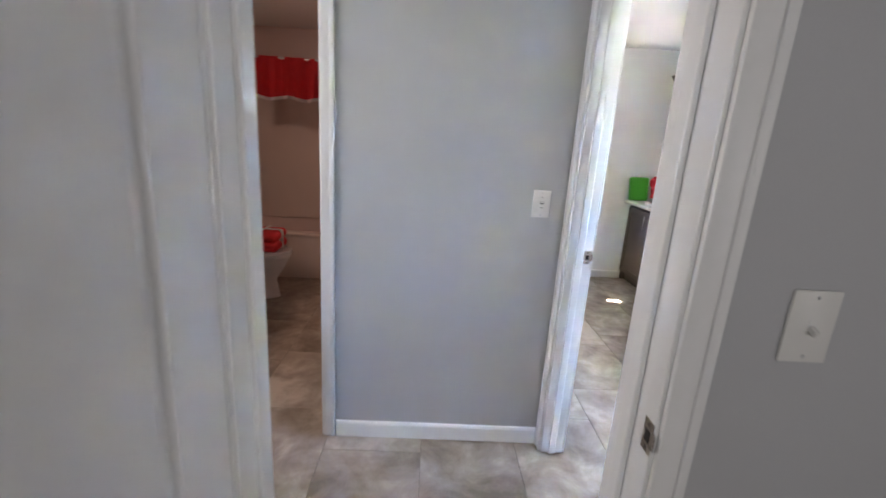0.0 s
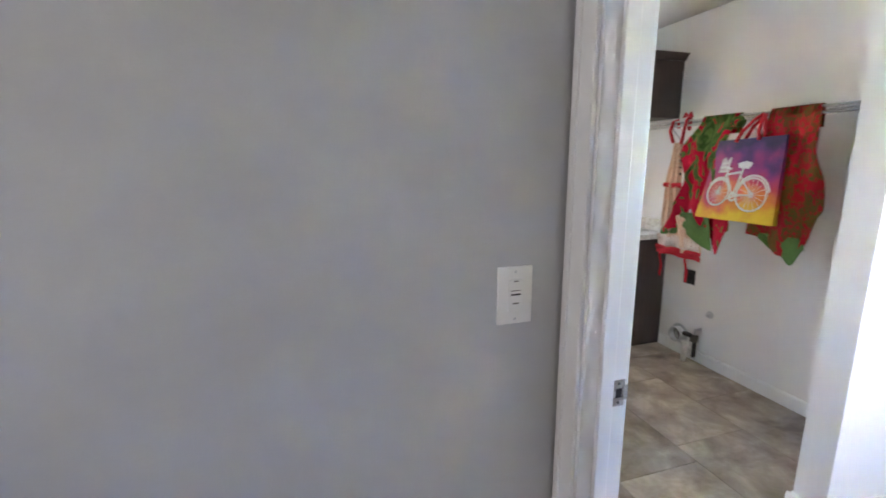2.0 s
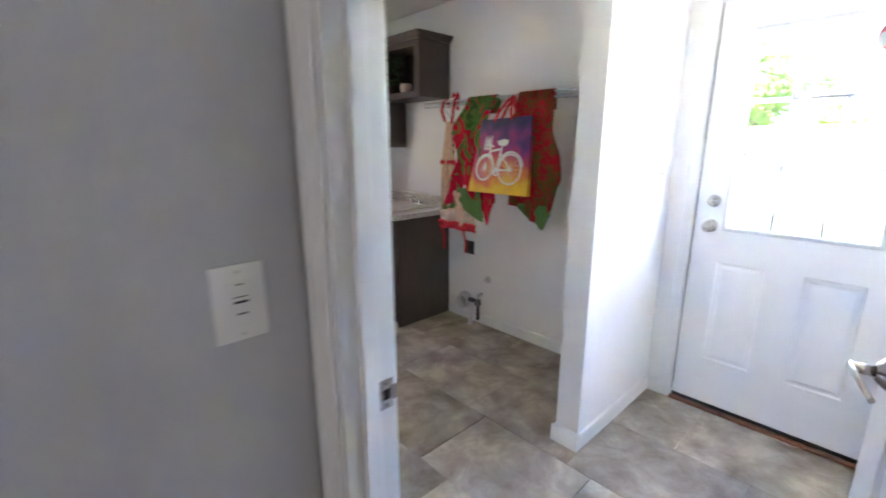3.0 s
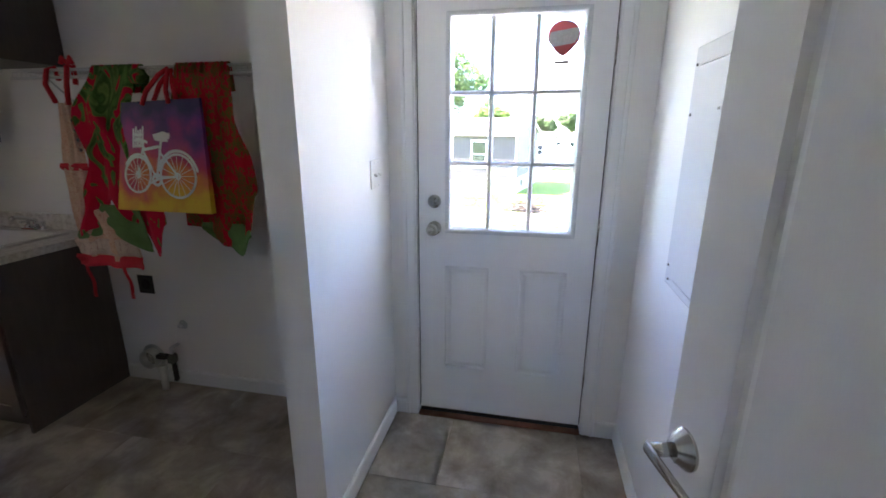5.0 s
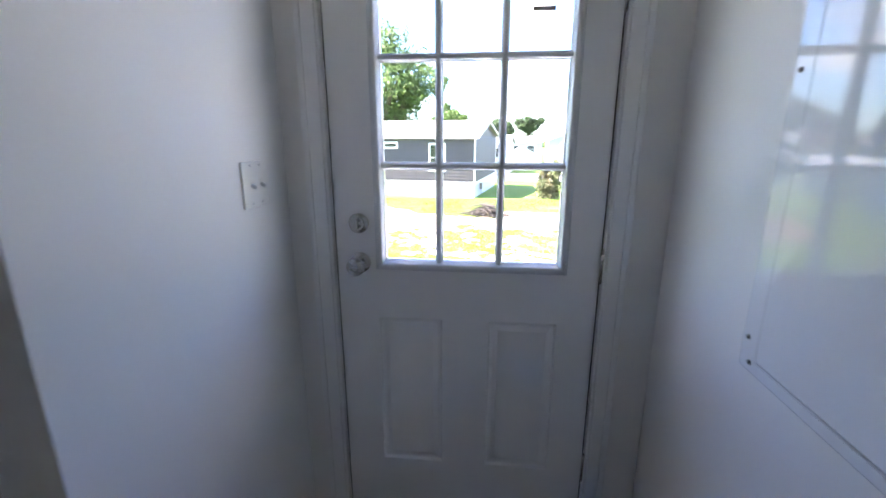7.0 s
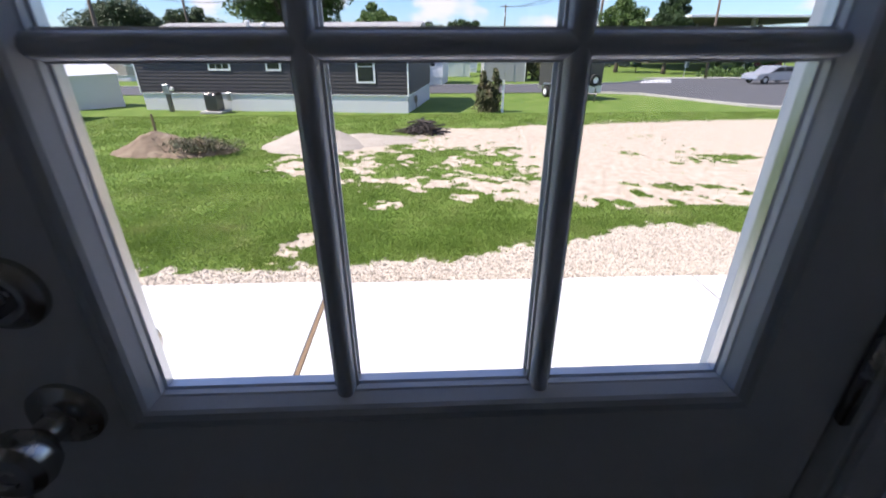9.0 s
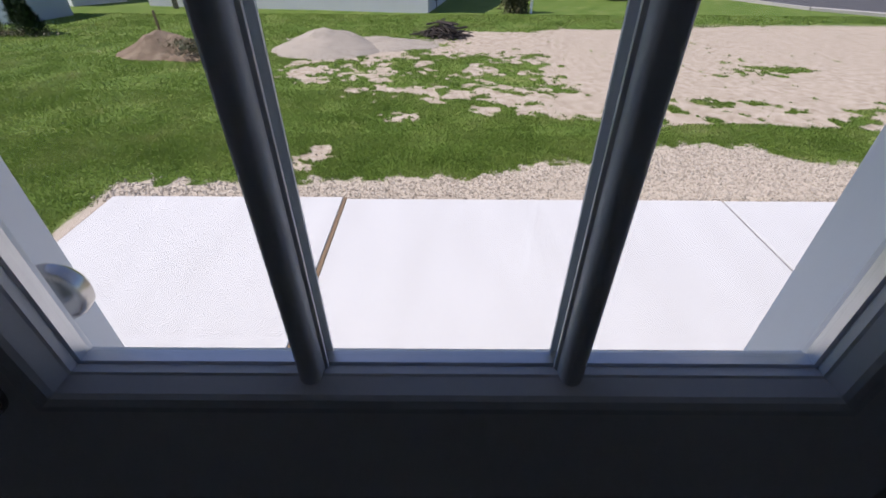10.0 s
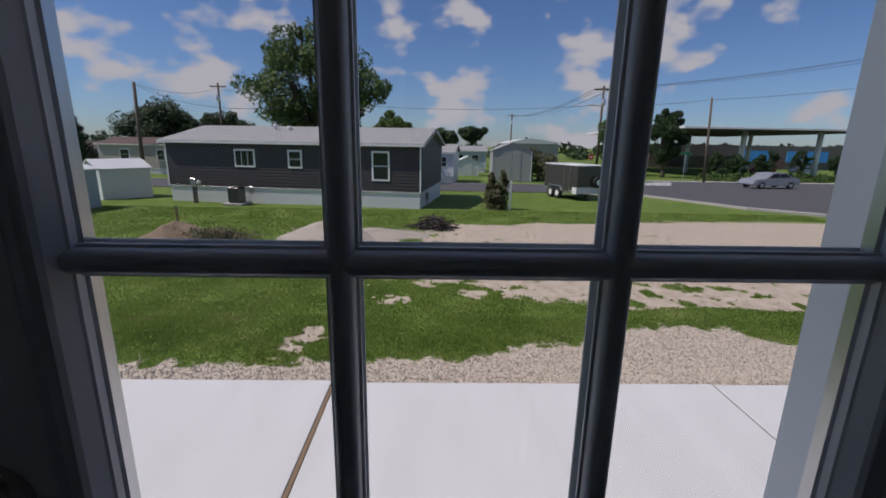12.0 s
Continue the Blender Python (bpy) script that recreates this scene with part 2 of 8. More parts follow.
M["leaf_dark"] = ramp_mat("dark_leaves", [(0.3, (0.014, 0.034, 0.012)), (0.5, (0.028, 0.06, 0.018)), (0.72, (0.05, 0.09, 0.028))], 0.6, 0.9, 3, bump=0.0, spec=0.3)
M["leaf_bush"] = ramp_mat("bush_leaves", [(0.3, (0.03, 0.05, 0.015)), (0.5, (0.07, 0.075, 0.03)), (0.72, (0.13, 0.09, 0.05))], 0.6, 3, 3, bump=0.0, spec=0.3)
M["blade"] = ramp_mat("grass_blades", [(0.3, (0.105, 0.175, 0.028)), (0.46, (0.165, 0.25, 0.048)), (0.6, (0.22, 0.29, 0.075)), (0.75, (0.34, 0.33, 0.14))], 0.6, 0.9, 12, bump=0.0, spec=0.2)


def vary_pieces(m, low, high):
    """Each loose piece of the mesh takes a tone of its own."""
    n, l = m.node_tree.nodes, m.node_tree.links
    b = n["Principled BSDF"]
    geo, rng, mul = n.new("ShaderNodeNewGeometry"), n.new("ShaderNodeMapRange"), n.new("ShaderNodeVectorMath")
    rng.inputs["To Min"].default_value, rng.inputs["To Max"].default_value = low, high
    l.new(geo.outputs["Random Per Island"], rng.inputs["Value"])
    mul.operation = "SCALE"
    l.new(b.inputs["Base Color"].links[0].from_socket, mul.inputs[0])
    l.new(rng.outputs[0], mul.inputs["Scale"])
    l.new(mul.outputs[0], b.inputs["Base Color"])


vary_pieces(M["blade"], 0.6, 1.45)


def let_light_through(m, share):
    """Thin leaves: part of the light passes on to the far side."""
    n, l = m.node_tree.nodes, m.node_tree.links
    b = n["Principled BSDF"]
    tr, mx = n.new("ShaderNodeBsdfTranslucent"), n.new("ShaderNodeMixShader")
    l.new(b.inputs["Base Color"].links[0].from_socket, tr.inputs["Color"])
    mx.inputs[0].default_value = share
    l.new(b.outputs[0], mx.inputs[1]); l.new(tr.outputs[0], mx.inputs[2])
    l.new(mx.outputs[0], n["Material Output"].inputs[0])


let_light_through(M["blade"], 0.45)
let_light_through(M["leaf"], 0.30)
let_light_through(M["leaf_dark"], 0.25)
M["gravel"] = ramp_mat("pale_gravel", [(0.25, (0.22, 0.18, 0.14)), (0.5, (0.45, 0.40, 0.34)), (0.75, (0.62, 0.57, 0.50))], 0.9, 18, 5, fine=40, bump=0.6, dist=0.02)
vary_pieces(M["gravel"], 0.62, 1.45)
M["heap_gravel"] = ramp_mat("grey_tan_gravel", [(0.25, (0.24, 0.205, 0.17)), (0.5, (0.42, 0.37, 0.31)), (0.75, (0.56, 0.51, 0.44))], 0.95, 14, 6, fine=40, bump=0.8, dist=0.03)
M["dirt"] = ramp_mat("dirt_heap", [(0.3, (0.12, 0.085, 0.055)), (0.5, (0.22, 0.16, 0.11)), (0.7, (0.34, 0.27, 0.19))], 0.95, 5, 8, fine=30, bump=0.8, dist=0.04)
M["twig"] = mat("dead_twigs", (0.055, 0.045, 0.04), 0.9, var=0.3, scale=10)
M["trailer"] = mat("charcoal_trailer_skin", (0.055, 0.056, 0.052), 0.3, var=0.06, scale=2)
M["alu"] = mat("aluminium", (0.6, 0.61, 0.62), 0.3, 0.9, var=0.05)
M["rubber"] = mat("black_rubber", (0.02, 0.02, 0.02), 0.8, var=0.15)
M["car_paint"] = mat("silver_car_paint", (0.45, 0.46, 0.48), 0.25, 0.5, var=0.03)
M["red"] = mat("red_cloth", (0.62, 0.02, 0.035), 0.85, var=0.14, scale=9, fine=500, bump=0.3, dist=0.001)
M["red_bath"] = mat("crimson_towel", (0.62, 0.03, 0.04), 0.95, var=0.18, scale=14, fine=400, bump=0.6, dist=0.003)
M["white_cloth"] = mat("white_cloth", (0.72, 0.68, 0.66), 0.9, var=0.06, scale=10)
M["pot"] = mat("dark_planter", (0.05, 0.035, 0.03), 0.6, var=0.2)
M["green_plastic"] = mat("green_plastic", (0.06, 0.40, 0.03), 0.35, var=0.06)
M["pink"] = mat("pink_plastic", (0.75, 0.06, 0.16), 0.4, var=0.08)
M["cream"] = mat("cream_ceramic", (0.70, 0.62, 0.50), 0.35, var=0.05)
M["yellow"] = mat("yellow_petals", (0.80, 0.38, 0.01), 0.7, var=0.2, scale=20)
M["seed"] = mat("dark_seed_head", (0.035, 0.02, 0.012), 0.9, var=0.3, scale=60)
M["lime"] = mat("lime_skin", (0.35, 0.42, 0.03), 0.4, var=0.1)
M["porcelain"] = mat("porcelain", (0.72, 0.70, 0.68), 0.12, var=0.01, bump=0.0)
M["plant_green"] = ramp_mat("plastic_grass_leaves", [(0.3, (0.02, 0.06, 0.015)), (0.6, (0.05, 0.12, 0.03)), (0.8, (0.10, 0.18, 0.05))], 0.5, 6, 3, bump=0.0)
M["sign_red"] = mat("sign_red", (0.55, 0.02, 0.02), 0.4, var=0.05)
M["sign_green"] = mat("sign_green", (0.01, 0.22, 0.09), 0.4, var=0.05)
M["blue_panel"] = mat("blue_facade", (0.04, 0.30, 0.72), 0.5, var=0.05)
M["canopy"] = mat("canopy_soffit", (0.13, 0.115, 0.105), 0.7, var=0.08)
M["sticker_red"] = mat("sticker_red", (0.58, 0.10, 0.11), 0.5, var=0.1)
M["sticker_grey"] = mat("sticker_grey", (0.45, 0.45, 0.45), 0.5, var=0.15, scale=60)
M["orange"] = mat("orange_plastic", (0.75, 0.16, 0.02), 0.5, var=0.05)


# ---- mesh helpers ----
def link(name, me, parent=None):
    ob = new(name, me)
    ob.parent = parent
    return ob


def finish(name, bm, materials, parent=None, label="", smooth=False, angle=None):
    me = bpy.data.meshes.new(name)
    if smooth:
        for f in bm.faces:
            f.smooth = True
        lim = angle or radians(35)
        for e in bm.edges:
            e.smooth = len(e.link_faces) == 2 and e.calc_face_angle(0) < lim
    bm.to_mesh(me)
    bm.free()
    for mm in (materials if isinstance(materials, (list, tuple)) else [materials]):
        me.materials.append(mm)
    ob = link(name, me, parent)
    if label:
        ob["label"] = label
    return ob


def part(name, bm, material, parent, label="", smooth=False):
    return finish(name, bm, material, parent, label, smooth)


def thing(name, label, category, group="", at=None, kind=""):
    ob = new(name)
    ob.empty_display_size = 0.1
    if at is not None:
        ob.matrix_world = at
    return tagged(ob, label, category, group, kind)


def add_box(bm, lo, hi, bevel=0.0, seg=1, m=None, idx=0):
    c = [(a + b) / 2 for a, b in zip(lo, hi)]
    s = [abs(b - a) for a, b in zip(lo, hi)]
    r = bmesh.ops.create_cube(bm, size=1.0)
    vs = r["verts"]
    bmesh.ops.transform(bm, matrix=Matrix.Translation(c) @ Matrix.Diagonal((*s, 1)), verts=vs)
    if bevel:
        es = list({e for v in vs for e in v.link_edges})
        rb = bmesh.ops.bevel(bm, geom=es, offset=bevel, segments=seg, affect="EDGES", profile=0.5)
        vs = list({v for f in rb["faces"] for v in f.verts} | {v for v in vs if v.is_valid})
    if m is not None:
        bmesh.ops.transform(bm, matrix=m, verts=vs)
    if idx:
        for f in {f for v in vs for f in v.link_faces}:
            f.material_index = idx
    return vs


def box(lo, hi, bevel=0.0, seg=1, m=None):
    bm = bmesh.new()
    add_box(bm, lo, hi, bevel, seg, m)
    return bm


def add_lathe(bm, profile, n=24, m=None):
    """Spin a list of (radius, height) about z."""
    rings = []
    for r, z in profile:
        if r < 1e-6:
            rings.append([bm.verts.new((0, 0, z))])
        else:
            rings.append([bm.verts.new((r * math.cos(2 * math.pi * k / n), r * math.sin(2 * math.pi * k / n), z)) for k in range(n)])
    made = [v for ring in rings for v in ring]
    for a, b in zip(rings, rings[1:]):
        for k in range(n):
            q = [a[k % len(a)], a[(k + 1) % n % len(a)], b[(k + 1) % n % len(b)], b[k % len(b)]]
            q = list(dict.fromkeys(q))
            if len(q) > 2:
                bm.faces.new(q)
    if m is not None:
        bmesh.ops.transform(bm, matrix=m, verts=made)
    return made


def lathe(profile, n=24, m=None):
    bm = bmesh.new()
    add_lathe(bm, profile, n, m)
    return bm


def add_tube(bm, pts, radius, n=8, caps=True, taper=None):
    pts = [Vector(p) for p in pts]
    rings = []
    side = None
    for i, p in enumerate(pts):
        d = (pts[min(i + 1, len(pts) - 1)] - pts[max(i - 1, 0)]).normalized()
        if side is None:
            side = d.orthogonal().normalized()
        else:
            side = (side - d * side.dot(d)).normalized()
        other = d.cross(side)
        r = radius if taper is None else radius + (taper - radius) * i / (len(pts) - 1)
        rings.append([bm.verts.new(p + r * (side * math.cos(2 * math.pi * k / n) + other * math.sin(2 * math.pi * k / n))) for k in range(n)])
    for a, b in zip(rings, rings[1:]):
        for k in range(n):
            bm.faces.new((a[k], a[(k + 1) % n], b[(k + 1) % n], b[k]))
    if caps:
        bm.faces.new(rings[0][::-1])
        bm.faces.new(rings[-1])


def tube(pts, radius, n=8, taper=None):
    bm = bmesh.new()
    add_tube(bm, pts, radius, n, True, taper)
    return bm


def add_prism(bm, outline, depth, m=None):
    """Extrude a polygon in xy by depth along z."""
    a = [bm.verts.new((x, y, 0)) for x, y in outline]
    b = [bm.verts.new((x, y, depth)) for x, y in outline]
    n = len(a)
    bm.faces.new(a[::-1]); bm.faces.new(b)
    for k in range(n):
        bm.faces.new((a[k], a[(k + 1) % n], b[(k + 1) % n], b[k]))
    if m is not None:
        bmesh.ops.transform(bm, matrix=m, verts=a + b)
    return a + b


def raised_panel(bm, y0, y1, z0, z1, x, out=-1, depth=0.008, rim=0.03):
    """A moulded door panel in the plane x, facing out * x: a sunk groove round a raised field."""
    steps = [(0.0, 0.0), (0.006, depth), (0.016, depth), (rim, depth * 0.15)]
    rings = []
    for inset, sink in steps:
        xs = x - out * sink
        rings.append([bm.verts.new((xs, yy, zz)) for yy, zz in ((y0 + inset, z0 + inset), (y1 - inset, z0 + inset), (y1 - inset, z1 - inset), (y0 + inset, z1 - inset))])
    for a, b in zip(rings, rings[1:]):
        for k in range(4):
            bm.faces.new((a[k], a[(k + 1) % 4], b[(k + 1) % 4], b[k]))
    bm.faces.new(rings[-1])


def sheet_with_holes(bm, y0, y1, z0, z1, x, holes):
    """A flat face in the plane x over y0..y1, z0..z1, less its rectangular holes."""
    ys = sorted({y0, y1, *[h[0] for h in holes], *[h[1] for h in holes]})
    zs = sorted({z0, z1, *[h[2] for h in holes], *[h[3] for h in holes]})
    for ya, yb in zip(ys, ys[1:]):
        for za, zb in zip(zs, zs[1:]):
            cy, cz = (ya + yb) / 2, (za + zb) / 2
            if not any(h[0] < cy < h[1] and h[2] < cz < h[3] for h in holes):
                bm.faces.new([bm.verts.new((x, yy, zz)) for yy, zz in ((ya, za), (yb, za), (yb, zb), (ya, zb))])

# ---- structure ----
CEIL = 2.44
WHITE, GREY, BATH, SIDE = 0, 1, 2, 3
PAINTS = [M["white_wall"], M["grey_wall"], M["bath_wall"], M["siding_beige"]]


def wall(name, boxes, rule):
    """rule(normal, middle) gives the paint of a face."""
    bm = bmesh.new()
    for lo, hi in boxes:
        add_box(bm, lo, hi)
    for f in bm.faces:
        f.normal_update()
        f.material_index = rule(f.normal, f.calc_center_median())
    return tagged(finish(name, bm, PAINTS), kind="structure")


wall("wall_east", [((-0.02, -4.2, -0.3), (0.18, -0.43, CEIL)), ((-0.02, 0.43, -0.3), (0.18, 3.31, CEIL)), ((-0.02, -0.43, 2.075), (0.18, 0.43, CEIL)), ((-0.02, -0.43, -0.3), (0.18, 0.43, -0.012))],
     lambda n, c: SIDE if n.x > 0.5 else WHITE)
wall("wall_panel_side", [((-2.08, -0.685, 0), (-0.02, -0.575, CEIL))], lambda n, c: GREY if n.y < -0.5 else WHITE)
wall("wall_utility", [((-2.185, -0.78, 0), (-2.08, -0.565, CEIL)), ((-2.185, 0.275, 0), (-2.08, 3.2, CEIL)), ((-2.185, -0.565, 2.06), (-2.08, 0.275, CEIL))],
     lambda n, c: WHITE if n.x > 0.5 else (BATH if c.y > 0.5 and n.x < -0.5 else (GREY if n.x < -0.5 else WHITE)))
wall("wall_hall_north", [((-3.225, 0.327, 0), (-2.185, 0.437, CEIL)), ((-4.83, 0.327, 0), (-4.03, 0.437, CEIL)), ((-4.03, 0.327, 2.06), (-3.225, 0.437, CEIL))],
     lambda n, c: GREY if n.y < -0.5 else BATH)
wall("wall_bedroom", [((-4.25, -0.92, 0), (-3.087, -0.78, CEIL)), ((-2.377, -0.92, 0), (-1.0, -0.78, CEIL)), ((-3.087, -0.92, 2.06), (-2.377, -0.78, CEIL))],
     lambda n, c: GREY)
# unseen hall end; its opening is added to hold the fill light
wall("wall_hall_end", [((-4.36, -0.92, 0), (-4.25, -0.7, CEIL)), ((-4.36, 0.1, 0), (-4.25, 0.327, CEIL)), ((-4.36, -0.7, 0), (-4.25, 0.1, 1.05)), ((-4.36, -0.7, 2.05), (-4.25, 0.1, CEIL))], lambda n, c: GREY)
wall("wall_partition", [((-0.815, 0.54, 0), (-0.02, 0.658, CEIL))], lambda n, c: WHITE)
wall("wall_north", [((-2.08, 3.2, 0), (-1.90, 3.31, CEIL)), ((-1.0, 3.2, 0), (-0.02, 3.31, CEIL)), ((-1.90, 3.2, 0), (-1.0, 3.31, 1.05)), ((-1.90, 3.2, 2.05), (-1.0, 3.31, CEIL))],
     lambda n, c: WHITE)
wall("wall_bath_north", [((-4.83, 3.4, 0), (-2.08, 3.51, CEIL))], lambda n, c: BATH)
wall("wall_bath_west", [((-4.83, 0.437, 0), (-4.72, 3.4, CEIL))], lambda n, c: BATH)
wall("wall_bath_east", [((-2.185, 3.2, 0), (-2.08, 3.4, CEIL))], lambda n, c: BATH)
wall("wall_bedroom_west", [((-4.36, -4.2, 0), (-4.25, -0.92, CEIL))], lambda n, c: GREY)
# opening added in this unseen wall for the bedroom's side fill light
wall("wall_bedroom_east", [((-1.0, -4.2, 0), (-0.89, -3.1, CEIL)), ((-1.0, -2.2, 0), (-0.89, -0.685, CEIL)), ((-1.0, -3.1, 0), (-0.89, -2.2, 1.0)), ((-1.0, -3.1, 2.0), (-0.89, -2.2, CEIL))], lambda n, c: GREY)
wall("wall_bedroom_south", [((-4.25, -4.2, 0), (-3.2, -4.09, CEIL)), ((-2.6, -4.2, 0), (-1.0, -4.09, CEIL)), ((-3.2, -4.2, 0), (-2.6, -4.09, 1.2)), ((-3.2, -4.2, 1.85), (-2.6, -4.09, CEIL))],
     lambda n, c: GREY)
# added bedroom window behind camera for fill light: closed white blind in opening
win = tagged(new("added_window_1"), "small unseen bedroom window added for fill light, closed white blind", "window", kind="structure")
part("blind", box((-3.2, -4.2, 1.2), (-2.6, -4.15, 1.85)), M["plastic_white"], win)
# window added in the unseen end wall, behind the hall's fill light
win = tagged(new("added_window_2"), "unseen hall-end window added for fill light, closed white blind", "window", kind="structure")
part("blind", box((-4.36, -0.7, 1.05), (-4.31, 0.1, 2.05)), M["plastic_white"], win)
# unseen side window added only to back that fill light
win = tagged(new("added_window_4"), "unseen bedroom side window added for fill light, closed white blind", "window", kind="structure")
part("blind", box((-0.94, -3.1, 1.0), (-0.89, -2.2, 2.0)), M["plastic_white"], win)
win = tagged(new("window_3"), "utility room window with a lowered white blind", "window", kind="structure")
part("blind", box((-1.895, 3.235, 1.175), (-1.005, 3.245, 2.045)), M["plastic_white"], win)
part("bottom_rail", box((-1.895, 3.230, 1.052), (-1.13, 3.250, 1.173), 0.004), M["plastic_white"], win)
tagged(finish("ceiling", box((-4.83, -4.2, CEIL), (0.18, 3.51, CEIL + 0.12)), M["ceiling"]), kind="structure")
floor = tagged(finish("floor", box((-4.83, -4.2, -0.2), (-0.02, 3.51, -0.006)), M["grout"]), kind="structure")


def roof_over():
    bm = bmesh.new()
    prof = [(-5.2, 2.57), (0.55, 2.57), (0.55, 2.66), (-2.3, 3.5), (-5.2, 2.66)]
    add_prism(bm, prof, 8.3, Matrix(((1, 0, 0, 0), (0, 0, 1, -4.5), (0, 1, 0, 0), (0, 0, 0, 1))))
    bmesh.ops.recalc_face_normals(bm, faces=bm.faces)
    tagged(finish("roof", bm, M["roof"]), kind="structure")


roof_over()
tagged(finish("foundation_wall", box((-4.83, -4.2, -1.25), (0.14, 3.51, -0.3)), M["skirt"]), kind="structure")


# frames, casings and baseboards; u runs along the wall, v through it, w up
def along_x(u, v, w):
    return (u, v, w)


def along_y(u, v, w):
    return (v, u, w)


def strip(to, a, b, bevel=0.004):
    p, q = to(*a), to(*b)
    return box([min(i, j) for i, j in zip(p, q)], [max(i, j) for i, j in zip(p, q)], bevel, 2)


def lined_opening(name, to, u0, u1, v0, v1, top, sides=(True, True), stop=None, wide=0.057, lap=0.006):
    """Jamb lining inside u0..u1 of a wall between v0 and v1, with casings on the faces named by sides."""
    tr = tagged(new(name), "white-painted wooden door frame with casing", "door frame", kind="structure")
    t = 0.02
    for nm, a, b in (("side_jamb", (u0 - t, v0, 0.0), (u0, v1, top + t)), ("side_jamb", (u1, v0, 0.0), (u1 + t, v1, top + t)), ("head_jamb", (u0, v0, top), (u1, v1, top + t))):
        part(nm, strip(to, a, b, 0.002), M["trim"], tr)
    if stop:
        sv0, sv1 = stop
        for a, b in (((u0, sv0, 0.0), (u0 + 0.011, sv1, top)), ((u1 - 0.011, sv0, 0.0), (u1, sv1, top)), ((u0 + 0.011, sv0, top - 0.011), (u1 - 0.011, sv1, top))):
            part("door_stop", strip(to, a, b, 0.003), M["trim"], tr)
    for on, v, d in ((sides[0], v0, -1), (sides[1], v1, 1)):
        if not on:
            continue
        for nm, a0, a1, z0, z1 in (("casing", u0 - lap - wide, u0 - lap, 0.0, top + lap + wide), ("casing", u1 + lap, u1 + lap + wide, 0.0, top + lap + wide), ("casing", u0 - lap, u1 + lap, top + lap, top + lap + wide)):
            bm = strip(to, (a0, v, z0), (a1, v + d * 0.012, z1), 0.004)
            # a raised back band along the outer edge
            if z0 == 0.0:
                o = a0 if a0 < u0 - lap else a1
                inn = o + (0.018 if o == a0 else -0.018)
                p, q = to(min(o, inn), v, 0.0), to(max(o, inn), v + d * 0.017, z1)
                add_box(bm, [min(i, j) for i, j in zip(p, q)], [max(i, j) for i, j in zip(p, q)], 0.003, 2)
            part(nm, bm, M["trim"], tr, smooth=True)
    return tr


frame_bed = lined_opening("door_frame_bedroom", along_x, -3.067, -2.397, -0.92, -0.78, 2.03, stop=(-0.86, -0.825))
frame_bath = lined_opening("door_frame_bathroom", along_x, -4.01, -3.25, 0.327, 0.437, 2.03, stop=(0.37, 0.40))
frame_util = lined_opening("door_frame_utility", along_y, -0.545, 0.255, -2.185, -2.08, 2.03, stop=(-2.15, -2.117))
frame_ext = lined_opening("door_frame_entry", along_y, -0.41, 0.41, -0.02, 0.200, 2.062, sides=(True, False), stop=(0.05, 0.07))


def strike_plate(name, m, frame):
    bm = box((-0.0005, -0.014, -0.029), (0.0015, 0.014, 0.029), 0.0005)
    lip = box((-0.0005, 0.010, -0.015), (0.003, 0.022, 0.015), 0.001)
    pl = part("strike_plate", bm, M["nickel"], frame, "brushed nickel strike plate")
    pl.matrix_local = m
    hole = part("latch_hole", box((0.0012, -0.007, -0.010), (0.0022, 0.007, 0.010)), M["plastic_black"], pl)
    part("lip", lip, M["nickel"], pl)
    for z in (-0.021, 0.021):
        part("screw", lathe([(0.0032, 0), (0.0025, 0.0012), (0, 0.0012)], 10, pose(0.0015, 0, z, 0, 90, 0)), M["steel_dark"], pl)


strike_plate("strike", pose(-2.098, 0.2545, 0.984, 0, 0, -90), frame_util)
strike_plate("strike", pose(-2.3975, -0.906, 0.985, 0, 0, 180), frame_bed)


def baseboard(segments):
    tr = tagged(new("baseboard"), "white-painted wooden baseboard", "baseboard", kind="structure")
    for (x0, y0), (x1, y1) in segments:
        L = math.hypot(x1 - x0, y1 - y0)
        bm = bmesh.new()
        add_prism(bm, [(0, 0), (0.012, 0), (0.012, 0.070), (0.009, 0.080), (0.004, 0.084), (0, 0.084)], L,
                  Matrix(((0, 0, 1, 0), (-1, 0, 0, 0), (0, 1, 0, 0), (0, 0, 0, 1))))
        bmesh.ops.recalc_face_normals(bm, faces=bm.faces)
        ob = part("board", bm, M["trim"], tr)
        ob.matrix_local = pose(x0, y0, 0.0, 0, 0, math.degrees(math.atan2(y1 - y0, x1 - x0)))


# each run has its room on its right-hand side
baseboard([((-3.18, 0.327), (-2.203, 0.327)), ((-0.815, 0.54), (-0.033, 0.54)), ((-0.827, 0.671), (-0.827, 0.528)), ((-0.815, 0.658), (-0.815, 0.54)),
           ((-0.033, 0.658), (-0.815, 0.658)), ((-0.02, 0.54), (-0.02, 0.475)), ((-0.02, -0.475), (-0.02, -0.575)), ((-0.02, 2.225), (-0.02, 0.665)),
           ((-0.033, -0.575), (-2.07, -0.575)), ((-2.08, 0.345), (-2.08, 3.188)), ((-2.08, 3.2), (-0.6, 3.2)), ((-4.24, 0.327), (-4.08, 0.327)),
           ((-4.25, -0.768), (-4.25, 0.315)), ((-3.15, -0.78), (-4.24, -0.78)), ((-2.198, -0.78), (-2.30, -0.78)), ((-2.185, -0.61), (-2.185, -0.768)), ((-4.25, -0.92), (-3.15, -0.92)), ((-2.30, -0.92), (-1.01, -0.92)),
           ((-2.198, 0.437), (-3.18, 0.437)), ((-2.185, 2.59), (-2.185, 0.45))])


